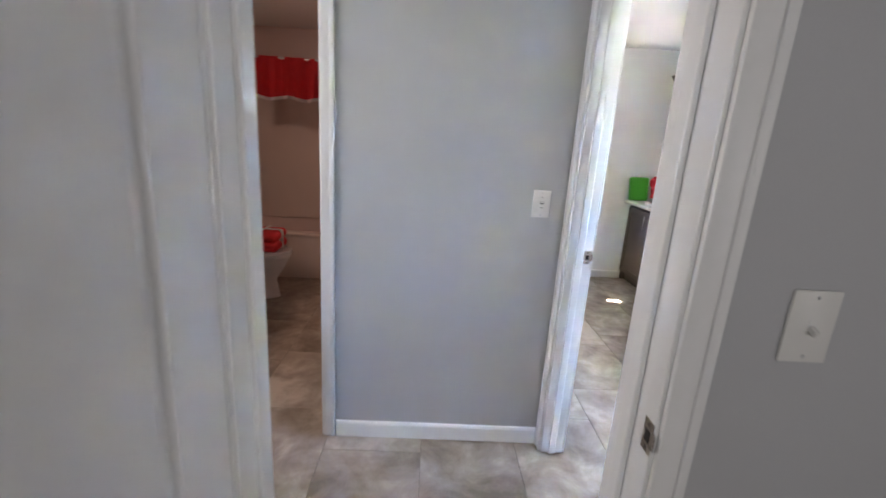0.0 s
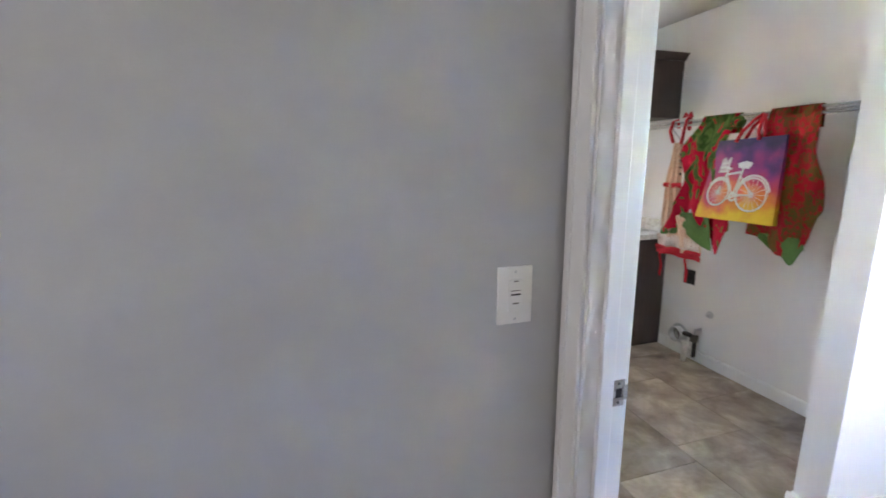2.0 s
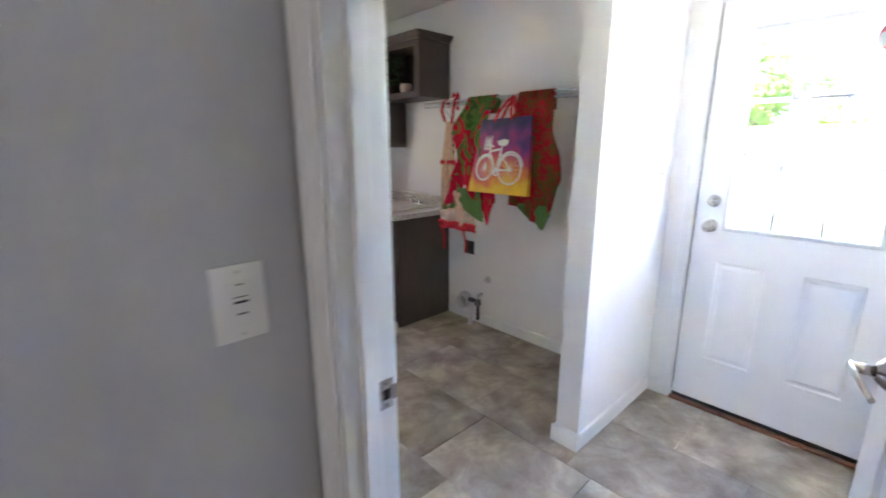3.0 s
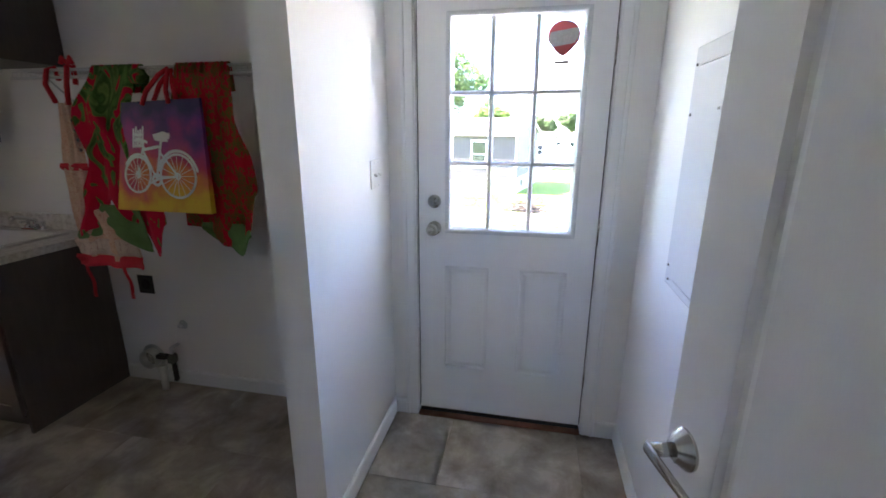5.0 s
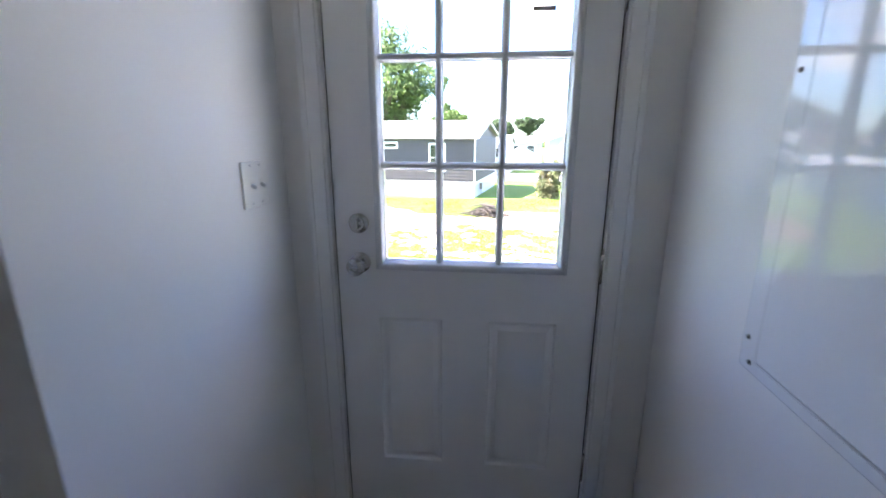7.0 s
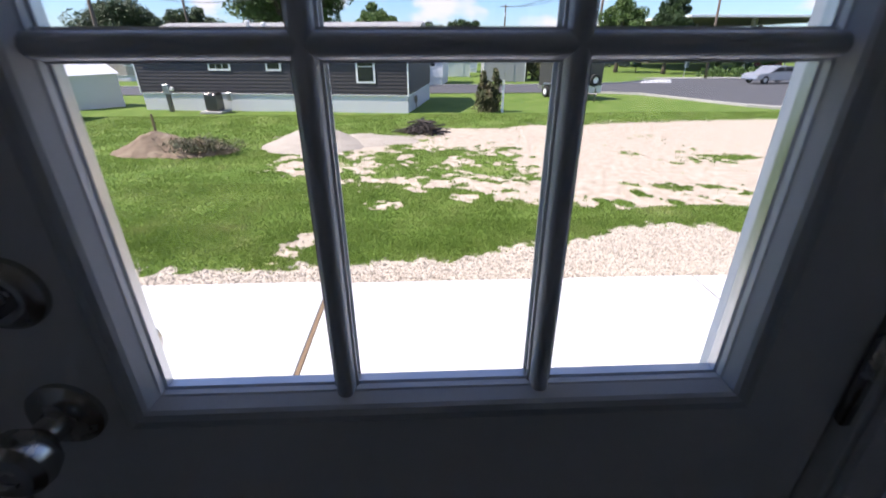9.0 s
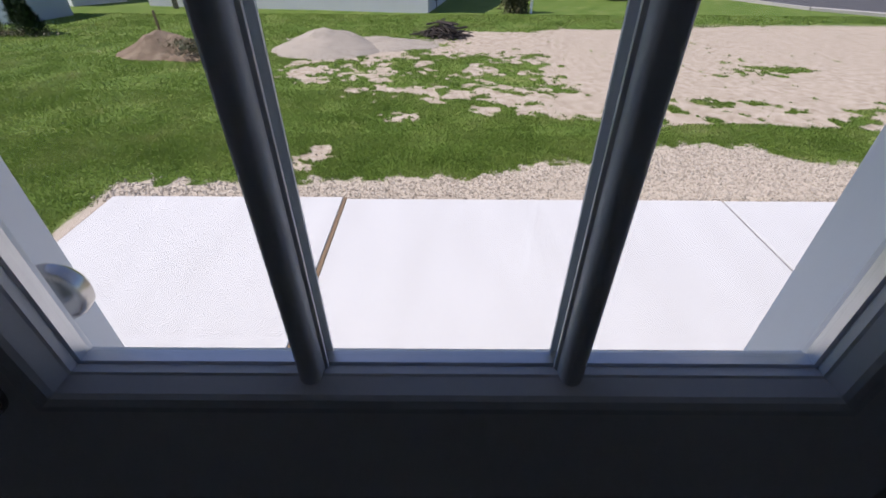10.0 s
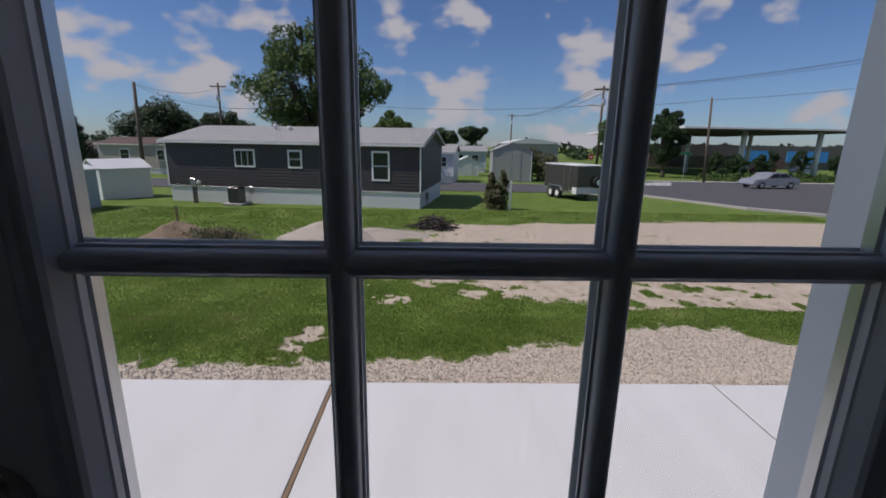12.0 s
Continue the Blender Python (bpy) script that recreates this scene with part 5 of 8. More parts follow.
# ---- fittings on the walls ----
def wall_plate(name, label, m, gangs, rocker, category="switch"):
    """A plate in local xy facing +z."""
    s = thing(name, label, category)
    w, h = 0.0375 * 2 + 0.046 * (gangs - 1), 0.117
    part("cover_plate", box((-w / 2, -h / 2, 0), (w / 2, h / 2, 0.006), 0.0025, 2), M["plastic_white"], s, smooth=True)
    for k in range(gangs):
        cx = 0.046 * (k - (gangs - 1) / 2)
        if rocker == "slide":
            part("rocker", box((cx - 0.0165, -0.033, 0.006), (cx + 0.0165, 0.033, 0.009), 0.001), M["plastic_white"], s)
            part("slot", box((cx - 0.010, 0.001, 0.009), (cx + 0.010, 0.0045, 0.0096)), M["plastic_black"], s)
            part("slot", box((cx - 0.010, 0.010, 0.009), (cx + 0.010, 0.0115, 0.0096)), M["steel_dark"], s)
            part("slot", box((cx - 0.007, -0.0165, 0.009), (cx + 0.007, -0.014, 0.0096)), M["steel_dark"], s)
            part("slot", box((cx - 0.005, 0.0285, 0.009), (cx + 0.005, 0.0305, 0.0096)), M["steel_dark"], s)
        else:
            part("toggle_slot", box((cx - 0.005, -0.012, 0.006), (cx + 0.005, 0.012, 0.0068)), M["plastic_white"], s)
            tg = box((-0.004, -0.005, 0), (0.004, 0.005, 0.016), 0.0015)
            bmesh.ops.transform(tg, matrix=pose(cx, 0.0, 0.006, 28), verts=tg.verts)
            part("toggle", tg, M["plastic_white"], s)
        for z in (-0.048, 0.048):
            part("screw", lathe([(0.0, 0.0075), (0.0022, 0.0072), (0.003, 0.006)], 8, pose(cx, z, 0)), M["alu"], s)
    s.matrix_world = m


FACE_S = Matrix(((1, 0, 0, 0), (0, 0, -1, 0), (0, 1, 0, 0), (0, 0, 0, 1)))    # faces -y
wall_plate("dimmer_switch", "white slide dimmer switch on the grey wall", Matrix.Translation((-2.304, 0.3268, 1.193)) @ FACE_S, 1, "slide")
wall_plate("light_switch", "white two-gang toggle light switch beside the entry", Matrix.Translation((-0.205, 0.5398, 1.275)) @ FACE_S, 2, "toggle")
wall_plate("light_switch", "white toggle light switch on the bedroom wall", Matrix.Translation((-2.195, -0.9202, 1.2)) @ FACE_S, 1, "toggle")


def breaker_panel():
    p = thing("breaker_panel", "glossy white electrical breaker panel on the wall", "breaker panel")
    y = -0.5745
    x0, x1, z0, z1 = -0.995, -0.455, 0.965, 1.69
    part("cover", box((x0, y, z0), (x1, y + 0.010, z1), 0.004, 2), M["panel_enamel"], p)
    a0, a1, b0, b1 = -0.925, -0.515, 0.998, 1.632
    dr = part("door", box((a0, y + 0.0105, b0), (a1, y + 0.019, b1), 0.005, 2), M["panel_enamel"], p)
    bm = bmesh.new()
    add_tube(bm, [(a0 - 0.004, y + 0.012, b0 - 0.004), (a1 + 0.004, y + 0.012, b0 - 0.004), (a1 + 0.004, y + 0.012, b1 + 0.004), (a0 - 0.004, y + 0.012, b1 + 0.004), (a0 - 0.004, y + 0.012, b0 - 0.004)], 0.004, 6)
    part("door_rim", bm, M["panel_enamel"], p, smooth=True)
    lt = part("latch", box((-0.845, y + 0.0192, 1.262), (-0.80, y + 0.023, 1.305), 0.002), M["alu"], dr)
    part("latch_slot", box((-0.822, y + 0.0232, 1.270), (-0.806, y + 0.024, 1.298)), M["plastic_black"], lt)
    part("lock_ring", lathe([(0.006, 0), (0.009, 0.001), (0.009, 0.003), (0.006, 0.003)], 14, pose(-0.82, y + 0.0192, 1.235, -90)), M["alu"], dr)
    part("emblem", box((-0.715, y + 0.0192, 1.505), (-0.700, y + 0.0202, 1.512)), M["steel_dark"], dr)
    for x, z in ((-0.475, 1.50), (-0.475, 1.03), (-0.475, 1.64), (-0.975, 1.03), (-0.975, 1.64), (-0.49, 0.985)):
        part("screw", lathe([(0, 0.004), (0.004, 0.003), (0.005, 0)], 10, pose(x, y + 0.010, z, -90)), M["steel_dark"], p)


breaker_panel()


def laundry_hookups():
    x = -0.0205
    o = thing("dryer_outlet", "black dryer outlet in the laundry wall", "outlet")
    part("plate", box((x - 0.006, 1.945, 0.555), (x, 2.045, 0.663), 0.003, 2), M["plastic_black"], o)
    part("socket", lathe([(0, 0.004), (0.026, 0.004), (0.03, 0), (0.03, -0.002)], 20, pose(x - 0.006, 1.995, 0.61, 0, -90, 0)), M["rubber"], o)
    v = thing("dryer_vent", "round metal dryer vent collar near the floor", "dryer vent")
    part("collar", lathe([(0.056, 0.0), (0.056, 0.05), (0.051, 0.05), (0.051, 0.0)], 28, pose(x, 2.033, 0.152, 0, -90, 0)), M["alu"], v, smooth=True)
    part("flange", lathe([(0.052, 0.002), (0.078, 0.002), (0.078, 0.0)], 28, pose(x, 2.033, 0.152, 0, -90, 0)), M["alu"], v)
    part("flap", lathe([(0, 0.01), (0.05, 0.008)], 24, pose(x, 2.033, 0.152, 0, -90, 0)), M["nickel"], v)
    w = thing("washer_valve", "dark washer water valve with pipes at the wall", "valve")
    part("body", box((x - 0.075, 1.835, 0.16), (x - 0.03, 1.875, 0.215), 0.008, 2), M["steel_dark"], w)
    part("handle", box((x - 0.095, 1.862, 0.195), (x - 0.06, 1.925, 0.222), 0.006, 2), M["plastic_black"], w)
    part("inlet", tube([(x, 1.855, 0.25), (x - 0.05, 1.855, 0.25), (x - 0.05, 1.855, 0.2)], 0.011, 10), M["alu"], w, smooth=True)
    part("outlet_hose", tube([(x - 0.052, 1.85, 0.16), (x - 0.055, 1.845, 0.06), (x - 0.055, 1.85, 0.05)], 0.014, 10), M["plastic_black"], w, smooth=True)
    d = thing("drain_pipe", "short white plastic drain pipe standing on the floor", "pipe")
    part("pipe", tube([(x - 0.08, 1.905, 0.0), (x - 0.08, 1.905, 0.14)], 0.019, 14), M["plastic_white"], d, smooth=True)
    part("collar", lathe([(0.019, 0), (0.026, 0.0), (0.026, 0.03), (0.019, 0.03)], 16, pose(x - 0.08, 1.905, 0.12)), M["plastic_white"], d)
    s = thing("supply_stub", "capped grey supply stub in the laundry wall", "pipe")
    part("stub", tube([(x, 1.795, 0.38), (x - 0.03, 1.795, 0.38)], 0.012, 10), M["alu"], s, smooth=True)
    part("escutcheon", lathe([(0.012, 0.004), (0.026, 0.002), (0.028, 0)], 16, pose(x, 1.795, 0.38, 0, -90, 0)), M["alu"], s)


laundry_hookups()

# ---- bathroom ----
def vanity():
    c = thing("bathroom_vanity", "espresso wood vanity cabinet with drawers and doors", "vanity")
    x0, x1, y0, y1, top = -4.715, -4.17, 0.46, 1.68, 0.775
    part("body", box((x0, y0, 0.09), (x1, y1, top), 0.002), M["wood_vanity"], c)
    part("toe_kick", box((x0, y0, 0.0), (x1 - 0.06, y1 - 0.01, 0.09)), M["wood_vanity"], c)
    dy = 0.92
    for z0, z1 in ((0.57, 0.75), (0.36, 0.55), (0.13, 0.34)):
        bm = bmesh.new()
        shaker_front(bm, (y0 + 0.02, z0), (dy - 0.01, z1), x1, 1, 0.035)
        d = part("drawer", bm, M["wood_vanity"], c)
        zc = (z0 + z1) / 2
        bar_pull("handle", (x1 + 0.019, 0.61, zc), (x1 + 0.019, 0.77, zc), (1, 0, 0), d)
    for a, b, h in ((dy + 0.01, 1.29, 1.25), (1.30, y1 - 0.015, 1.345)):
        bm = bmesh.new()
        shaker_front(bm, (a, 0.13), (b, 0.75), x1, 1, 0.05)
        d = part("door", bm, M["wood_vanity"], c)
        bar_pull("handle", (x1 + 0.019, h, 0.57), (x1 + 0.019, h, 0.70), (1, 0, 0), d)
    t = thing("countertop", "pale cultured marble countertop with basin", "countertop")
    X0, X1, Y0, Y1 = -4.717, -4.115, 0.44, 1.715
    bx, by = -4.42, 1.02
    bm = bmesh.new()
    n = 40
    z1 = 0.812
    inner = [bm.verts.new((bx + 0.19 * math.cos(2 * math.pi * k / n), by + 0.26 * math.sin(2 * math.pi * k / n), z1)) for k in range(n)]
    outer = []
    for k in range(n):
        a = 2 * math.pi * k / n
        dx, dy2 = math.cos(a), math.sin(a)
        s = min(((X1 - bx) if dx > 0 else (bx - X0)) / max(abs(dx), 1e-6), ((Y1 - by) if dy2 > 0 else (by - Y0)) / max(abs(dy2), 1e-6))
        outer.append(bm.verts.new((bx + dx * s, by + dy2 * s, z1)))
    for k in range(n):
        bm.faces.new((inner[k], outer[k], outer[(k + 1) % n], inner[(k + 1) % n]))
    rings = [inner]
    for r, z in ((0.95, -0.02), (0.8, -0.08), (0.5, -0.12), (0.1, -0.13)):
        rings.append([bm.verts.new((bx + 0.19 * r * math.cos(2 * math.pi * k / n), by + 0.26 * r * math.sin(2 * math.pi * k / n), z1 + z)) for k in range(n)])
    for a, b in zip(rings, rings[1:]):
        for k in range(n):
            bm.faces.new((a[k], a[(k + 1) % n], b[(k + 1) % n], b[k]))
    bm.faces.new(rings[-1])
    bmesh.ops.recalc_face_normals(bm, faces=bm.faces)
    part("top", bm, M["sink"], t, smooth=True)
    for lo, hi in (((X1 - 0.02, Y0, 0.776), (X1, Y1, z1 - 0.001)), ((X0, Y1 - 0.02, 0.776), (X1 - 0.02, Y1, z1 - 0.001))):
        part("edge", box(lo, hi), M["sink"], t)
    part("backsplash", box((X0, Y0, z1), (X0 + 0.02, Y1, z1 + 0.09), 0.003), M["sink"], t)
    faucet("basin_faucet", pose(-4.65, 1.02, z1 + 0.001, 0, 0, 180), "chrome two-handle faucet behind the basin")


vanity()


def bathroom_mirror():
    m = thing("wall_mirror", "plain rectangular frameless mirror over the vanity", "mirror")
    part("glass", box((-4.7195, 0.55, 1.2), (-4.714, 1.30, 2.0), 0.001), M["mirror"], m)
    for y in (0.7, 1.1):
        part("clip", box((-4.7135, y, 1.192), (-4.711, y + 0.025, 1.212)), M["chrome"], m)


bathroom_mirror()


def grass_plant():
    rng = random.Random(31)
    p = thing("potted_grass", "tall dark green artificial grass in square planter", "plant")
    cx, cy, z0 = -4.40, 1.61, 0.8125
    bm = bmesh.new()
    rings = [[bm.verts.new((cx + sx * r, cy + sy * r, z0 + z)) for sx, sy in ((-1, -1), (1, -1), (1, 1), (-1, 1))] for r, z in ((0.065, 0), (0.085, 0.12), (0.075, 0.12), (0.07, 0.10))]
    for a, b in zip(rings, rings[1:]):
        for k in range(4):
            bm.faces.new((a[k], a[(k + 1) % 4], b[(k + 1) % 4], b[k]))
    bm.faces.new(rings[0][::-1]); bm.faces.new(rings[-1])
    part("planter", bm, M["pot"], p)
    bm = bmesh.new()
    for _ in range(380):
        a = rng.uniform(0, 6.28)
        r0 = rng.uniform(0, 0.055)
        lean = abs(rng.gauss(0, 0.10))
        h = rng.uniform(0.28, 0.60) * (1 - lean)
        b = Vector((cx + r0 * math.cos(a), cy + r0 * math.sin(a), z0 + 0.10))
        d = Vector((math.cos(a), math.sin(a), 0))
        s = Vector((-math.sin(a), math.cos(a), 0)) * 0.004
        prev = None
        for k in range(5):
            t = k / 4
            c = b + d * lean * 1.1 * t ** 2 + Vector((0, 0, h * t))
            w = s * (1 - 0.9 * t)
            cur = (bm.verts.new(c - w), bm.verts.new(c + w))
            if prev:
                bm.faces.new((prev[0], prev[1], cur[1], cur[0]))
            prev = cur
    part("blades", bm, M["plant_green"], p)


grass_plant()


def sunflowers():
    rng = random.Random(32)
    p = thing("sunflower_vase", "yellow sunflowers in a silver vase on the vanity", "flower vase")
    cx, cy, z0 = -4.54, 1.43, 0.8125
    part("vase", lathe([(0, 0), (0.05, 0), (0.055, 0.02), (0.055, 0.15), (0.05, 0.15), (0.045, 0.02), (0, 0.02)], 22, pose(cx, cy, z0)), M["alu"], p, smooth=True)
    for k in range(6):
        a = k * 1.05
        r = 0.0 if k == 0 else 0.09
        c = Vector((cx + 0.05 + r * 0.6 * math.cos(a), cy + r * math.sin(a), z0 + 0.24 + 0.02 * math.sin(k * 2)))
        nrm = Vector((0.9 + 0.2 * math.cos(a), -0.5 + 0.8 * math.sin(a), 0.4)).normalized()
        u = nrm.orthogonal().normalized(); v = nrm.cross(u)
        bm = bmesh.new()
        for j in range(18):
            b = j * 2 * math.pi / 18
            d = u * math.cos(b) + v * math.sin(b)
            s = nrm.cross(d) * 0.010
            q = c + nrm * (0.004 if j % 2 else 0)
            bm.faces.new([bm.verts.new(x) for x in (q + d * 0.015, q + d * 0.04 + s, q + d * 0.066 + nrm * 0.008, q + d * 0.04 - s)])
        fl = part("flower", bm, M["yellow"], p, "yellow sunflower head")
        m = nrm.to_track_quat("Z", "Y").to_matrix().to_4x4()
        m.translation = c
        part("seed_head", lathe([(0, 0.010), (0.012, 0.009), (0.02, 0.004), (0.021, -0.004)], 14, m), M["seed"], fl, smooth=True)
        part("stem", tube([(cx, cy, z0 + 0.05), tuple(c)], 0.003, 6), M["plant_green"], p)


sunflowers()


def counter_cloth():
    c = thing("red_napkin", "red napkin lying over the vanity corner", "napkin")
    bm = bmesh.new()
    n = 22
    g = []
    for i in range(n + 1):
        row = []
        for j in range(n + 1):
            u, v = i / n, j / n
            x = -4.37 + 0.33 * u + 0.02 * v
            y = 1.36 + 0.27 * v - 0.10 * u + 0.03
            z = 0.815 + 0.006 * (1 + math.sin(9 * u + 4 * v)) + 0.006 * noise.noise((u * 5, v * 5, 1)) + 0.006
            if x > -4.108:
                z -= min(0.10, (x + 4.108) * 2.4)
                x = -4.108 + (x + 4.108) * 0.25
            row.append(bm.verts.new((x, y, z)))
        g.append(row)
    for i in range(n):
        for j in range(n):
            bm.faces.new((g[i][j], g[i + 1][j], g[i + 1][j + 1], g[i][j + 1]))
    bmesh.ops.solidify(bm, geom=bm.faces[:], thickness=0.002)
    part("cloth", bm, M["red"], c, smooth=True)
    l = thing("lime_soap", "round lime-green soap on the red napkin", "soap")
    part("body", lathe([(0, 0), (0.03, 0.004), (0.042, 0.022), (0.036, 0.04), (0.012, 0.046), (0, 0.043)], 20, pose(-4.24, 1.46, 0.832)), M["lime"], l, smooth=True)


counter_cloth()


def toilet():
    t = thing("toilet", "white porcelain toilet with closed lid", "toilet")
    cy = 2.12

    def egg(k, n, x0, x1, w):
        a = 2 * math.pi * k / n
        cx = (x0 + x1) / 2
        return (cx + (x1 - x0) / 2 * math.cos(a), cy + w * math.sin(a) * (1 - 0.12 * math.cos(a)))

    n = 28
    bm = bmesh.new()
    prev = None
    for z, x0, x1, w in ((0.0, -4.50, -4.06, 0.115), (0.04, -4.50, -4.07, 0.11), (0.16, -4.48, -4.09, 0.10), (0.26, -4.50, -4.02, 0.14), (0.36, -4.52, -3.97, 0.178), (0.39, -4.52, -3.96, 0.185)):
        ring = [bm.verts.new((*egg(k, n, x0, x1, w), z)) for k in range(n)]
        if prev:
            for k in range(n):
                bm.faces.new((prev[k], prev[(k + 1) % n], ring[(k + 1) % n], ring[k]))
        prev = ring
    bm.faces.new(prev)
    part("bowl", bm, M["porcelain"], t, smooth=True)
    for nm, z0, z1, g in (("seat", 0.392, 0.408, 0.002), ("lid", 0.410, 0.428, 0.0)):
        bm = bmesh.new()
        a = [bm.verts.new((*egg(k, n, -4.50, -3.955 + g, 0.188 + g), z0)) for k in range(n)]
        b = [bm.verts.new((*egg(k, n, -4.50, -3.955 + g, 0.188 + g), z1)) for k in range(n)]
        bm.faces.new(a[::-1]); bm.faces.new(b)
        for k in range(n):
            bm.faces.new((a[k], a[(k + 1) % n], b[(k + 1) % n], b[k]))
        part(nm, bm, M["porcelain"], t)
    part("tank", box((-4.71, cy - 0.21, 0.38), (-4.52, cy + 0.21, 0.72), 0.025, 3), M["porcelain"], t, smooth=True)
    part("tank_lid", box((-4.715, cy - 0.22, 0.722), (-4.51, cy + 0.22, 0.755), 0.01, 2), M["porcelain"], t, smooth=True)
    part("flush_lever", box((-4.515, cy + 0.12, 0.64), (-4.50, cy + 0.19, 0.655), 0.004), M["chrome"], t)
    w = thing("folded_towels", "stacked red towels tied with white ribbon on the lid", "towels")
    for k, (z, s) in enumerate(((0.43, 1.0), (0.512, 0.95))):
        bm = bmesh.new()
        add_box(bm, (-4.31, cy - 0.15 * s, z), (-4.03, cy + 0.15 * s, z + 0.086), 0.040, 5)
        for v in bm.verts:
            v.co += Vector((0.006 * noise.noise(v.co * 14), 0.006 * noise.noise(v.co * 12 + Vector((5, 0, 0))), 0.004 * noise.noise(v.co * 20)))
        part("towel", bm, M["red_bath"], w, smooth=True)
    bm = bmesh.new()
    add_box(bm, (-4.19, cy - 0.158, 0.432), (-4.165, cy + 0.158, 0.6045), 0.020, 3)
    part("ribbon", bm, M["white_cloth"], w)
    bm = bmesh.new()
    add_box(bm, (-4.318, cy - 0.012, 0.432), (-4.022, cy + 0.012, 0.6055), 0.020, 3)
    part("ribbon", bm, M["white_cloth"], w)


toilet()


def tub_and_valance():
    t = thing("bathtub", "beige bathtub and surround beyond the toilet", "bathtub")
    m = mat("bisque_acrylic", (0.62, 0.53, 0.48), 0.2, var=0.02)
    part("apron", box((-4.70, 2.62, 0.0), (-3.1, 2.66, 0.43), 0.01, 2), m, t)
    part("rim", box((-4.715, 2.60, 0.43), (-3.1, 2.72, 0.46), 0.01, 2), m, t)
    part("floor_pan", box((-4.70, 2.66, 0.0), (-3.1, 3.39, 0.10)), m, t)
    part("surround", box((-4.716, 2.73, 0.46), (-4.700, 3.39, 1.95), 0.004), m, t)
    part("surround", box((-4.700, 3.375, 0.46), (-3.1, 3.396, 1.95), 0.004), m, t)
    part("surround_edge", box((-4.716, 2.66, 0.46), (-4.69, 2.73, 2.05), 0.01, 2), m, t)
    w = wall("wall_tub_end", [((-3.1, 2.6, 0), (-3.0, 3.4, CEIL))], lambda n, c: BATH)
    v = thing("bath_valance", "red gathered fabric valance over the tub", "valance")
    part("rod", tube([(-4.71, 2.60, 2.03), (-3.1, 2.60, 2.03)], 0.012, 10), M["alu"], v, smooth=True)
    bm = bmesh.new()
    n = 90
    rows = []
    for j in range(9):
        q = j / 8
        rows.append([bm.verts.new((-4.56 + 1.4 * i / n, 2.585 - (0.006 + 0.014 * q) * math.sin(i * 0.9) - 0.006 * math.sin(i * 0.37 + 1), 2.04 - 0.345 * q - 0.012 * q * math.cos(i * 0.32))) for i in range(n + 1)])
    for a, b in zip(rows, rows[1:]):
        for i in range(n):
            bm.faces.new((a[i], a[i + 1], b[i + 1], b[i]))
    bmesh.ops.solidify(bm, geom=bm.faces[:], thickness=0.002)
    part("cloth", bm, M["red_bath"], v, smooth=True)
    bm = bmesh.new()
    rows = [[bm.verts.new((-4.56 + 1.4 * i / n, 2.583 - 0.021 * math.sin(i * 0.9) - 0.006 * math.sin(i * 0.37 + 1), 2.04 - z - 0.012 * math.cos(i * 0.32))) for i in range(n + 1)] for z in (0.332, 0.357)]
    for i in range(n):
        bm.faces.new((rows[0][i], rows[0][i + 1], rows[1][i + 1], rows[1][i]))
    bmesh.ops.solidify(bm, geom=bm.faces[:], thickness=0.003)
    part("hem_trim", bm, M["white_cloth"], v, "pale trim along the hem")


tub_and_valance()


# unseen fixture added to go with the bathroom's warm fill light
def added_vanity_light():
    f = thing("added_vanity_light", "unseen three-bulb nickel vanity light added over the mirror for fill light", "wall light")
    part("back_plate", box((-4.7195, 0.72, 2.12), (-4.70, 1.28, 2.22), 0.006, 2), M["nickel"], f)
    for y in (0.8, 1.0, 1.2):
        sh = part("shade", lathe([(0.03, 0.0), (0.05, -0.06), (0.06, -0.11), (0.056, -0.11), (0.046, -0.06), (0.026, 0.0)], 20, pose(-4.63, y, 2.27)), M["porcelain"], f, smooth=True)
        part("arm", tube([(-4.70, y, 2.17), (-4.66, y, 2.20), (-4.63, y, 2.27)], 0.007, 8), M["nickel"], f, smooth=True)


added_vanity_light()

# ---- outdoors ----
SLAB = -1.2


def ground_z(x):
    return SLAB - 0.05 - 0.02 * max(0.0, min(x, 80.0) - 4.0)


def smooth(a, b, t):
    t = np.clip((t - a) / (b - a), 0, 1)
    return t * t * (3 - 2 * t)


def value_noise(x, y, scale, seed):
    """Smooth noise of -1..1 on arrays of places."""
    rng = np.random.RandomState(seed)
    tab = rng.rand(256, 256) * 2 - 1
    u, v = x / scale + 500.3, y / scale + 500.7
    i, j = np.floor(u).astype(int), np.floor(v).astype(int)
    fu, fv = u - i, v - j
    fu, fv = fu * fu * (3 - 2 * fu), fv * fv * (3 - 2 * fv)
    g = lambda a, b: tab[a % 256, b % 256]
    return (g(i, j) * (1 - fu) + g(i + 1, j) * fu) * (1 - fv) + (g(i, j + 1) * (1 - fu) + g(i + 1, j + 1) * fu) * fv


def fbm(x, y, scale, seed):
    return value_noise(x, y, scale, seed) + 0.55 * value_noise(x, y, scale * 0.43, seed + 1) + 0.32 * value_noise(x, y, scale * 0.19, seed + 2)


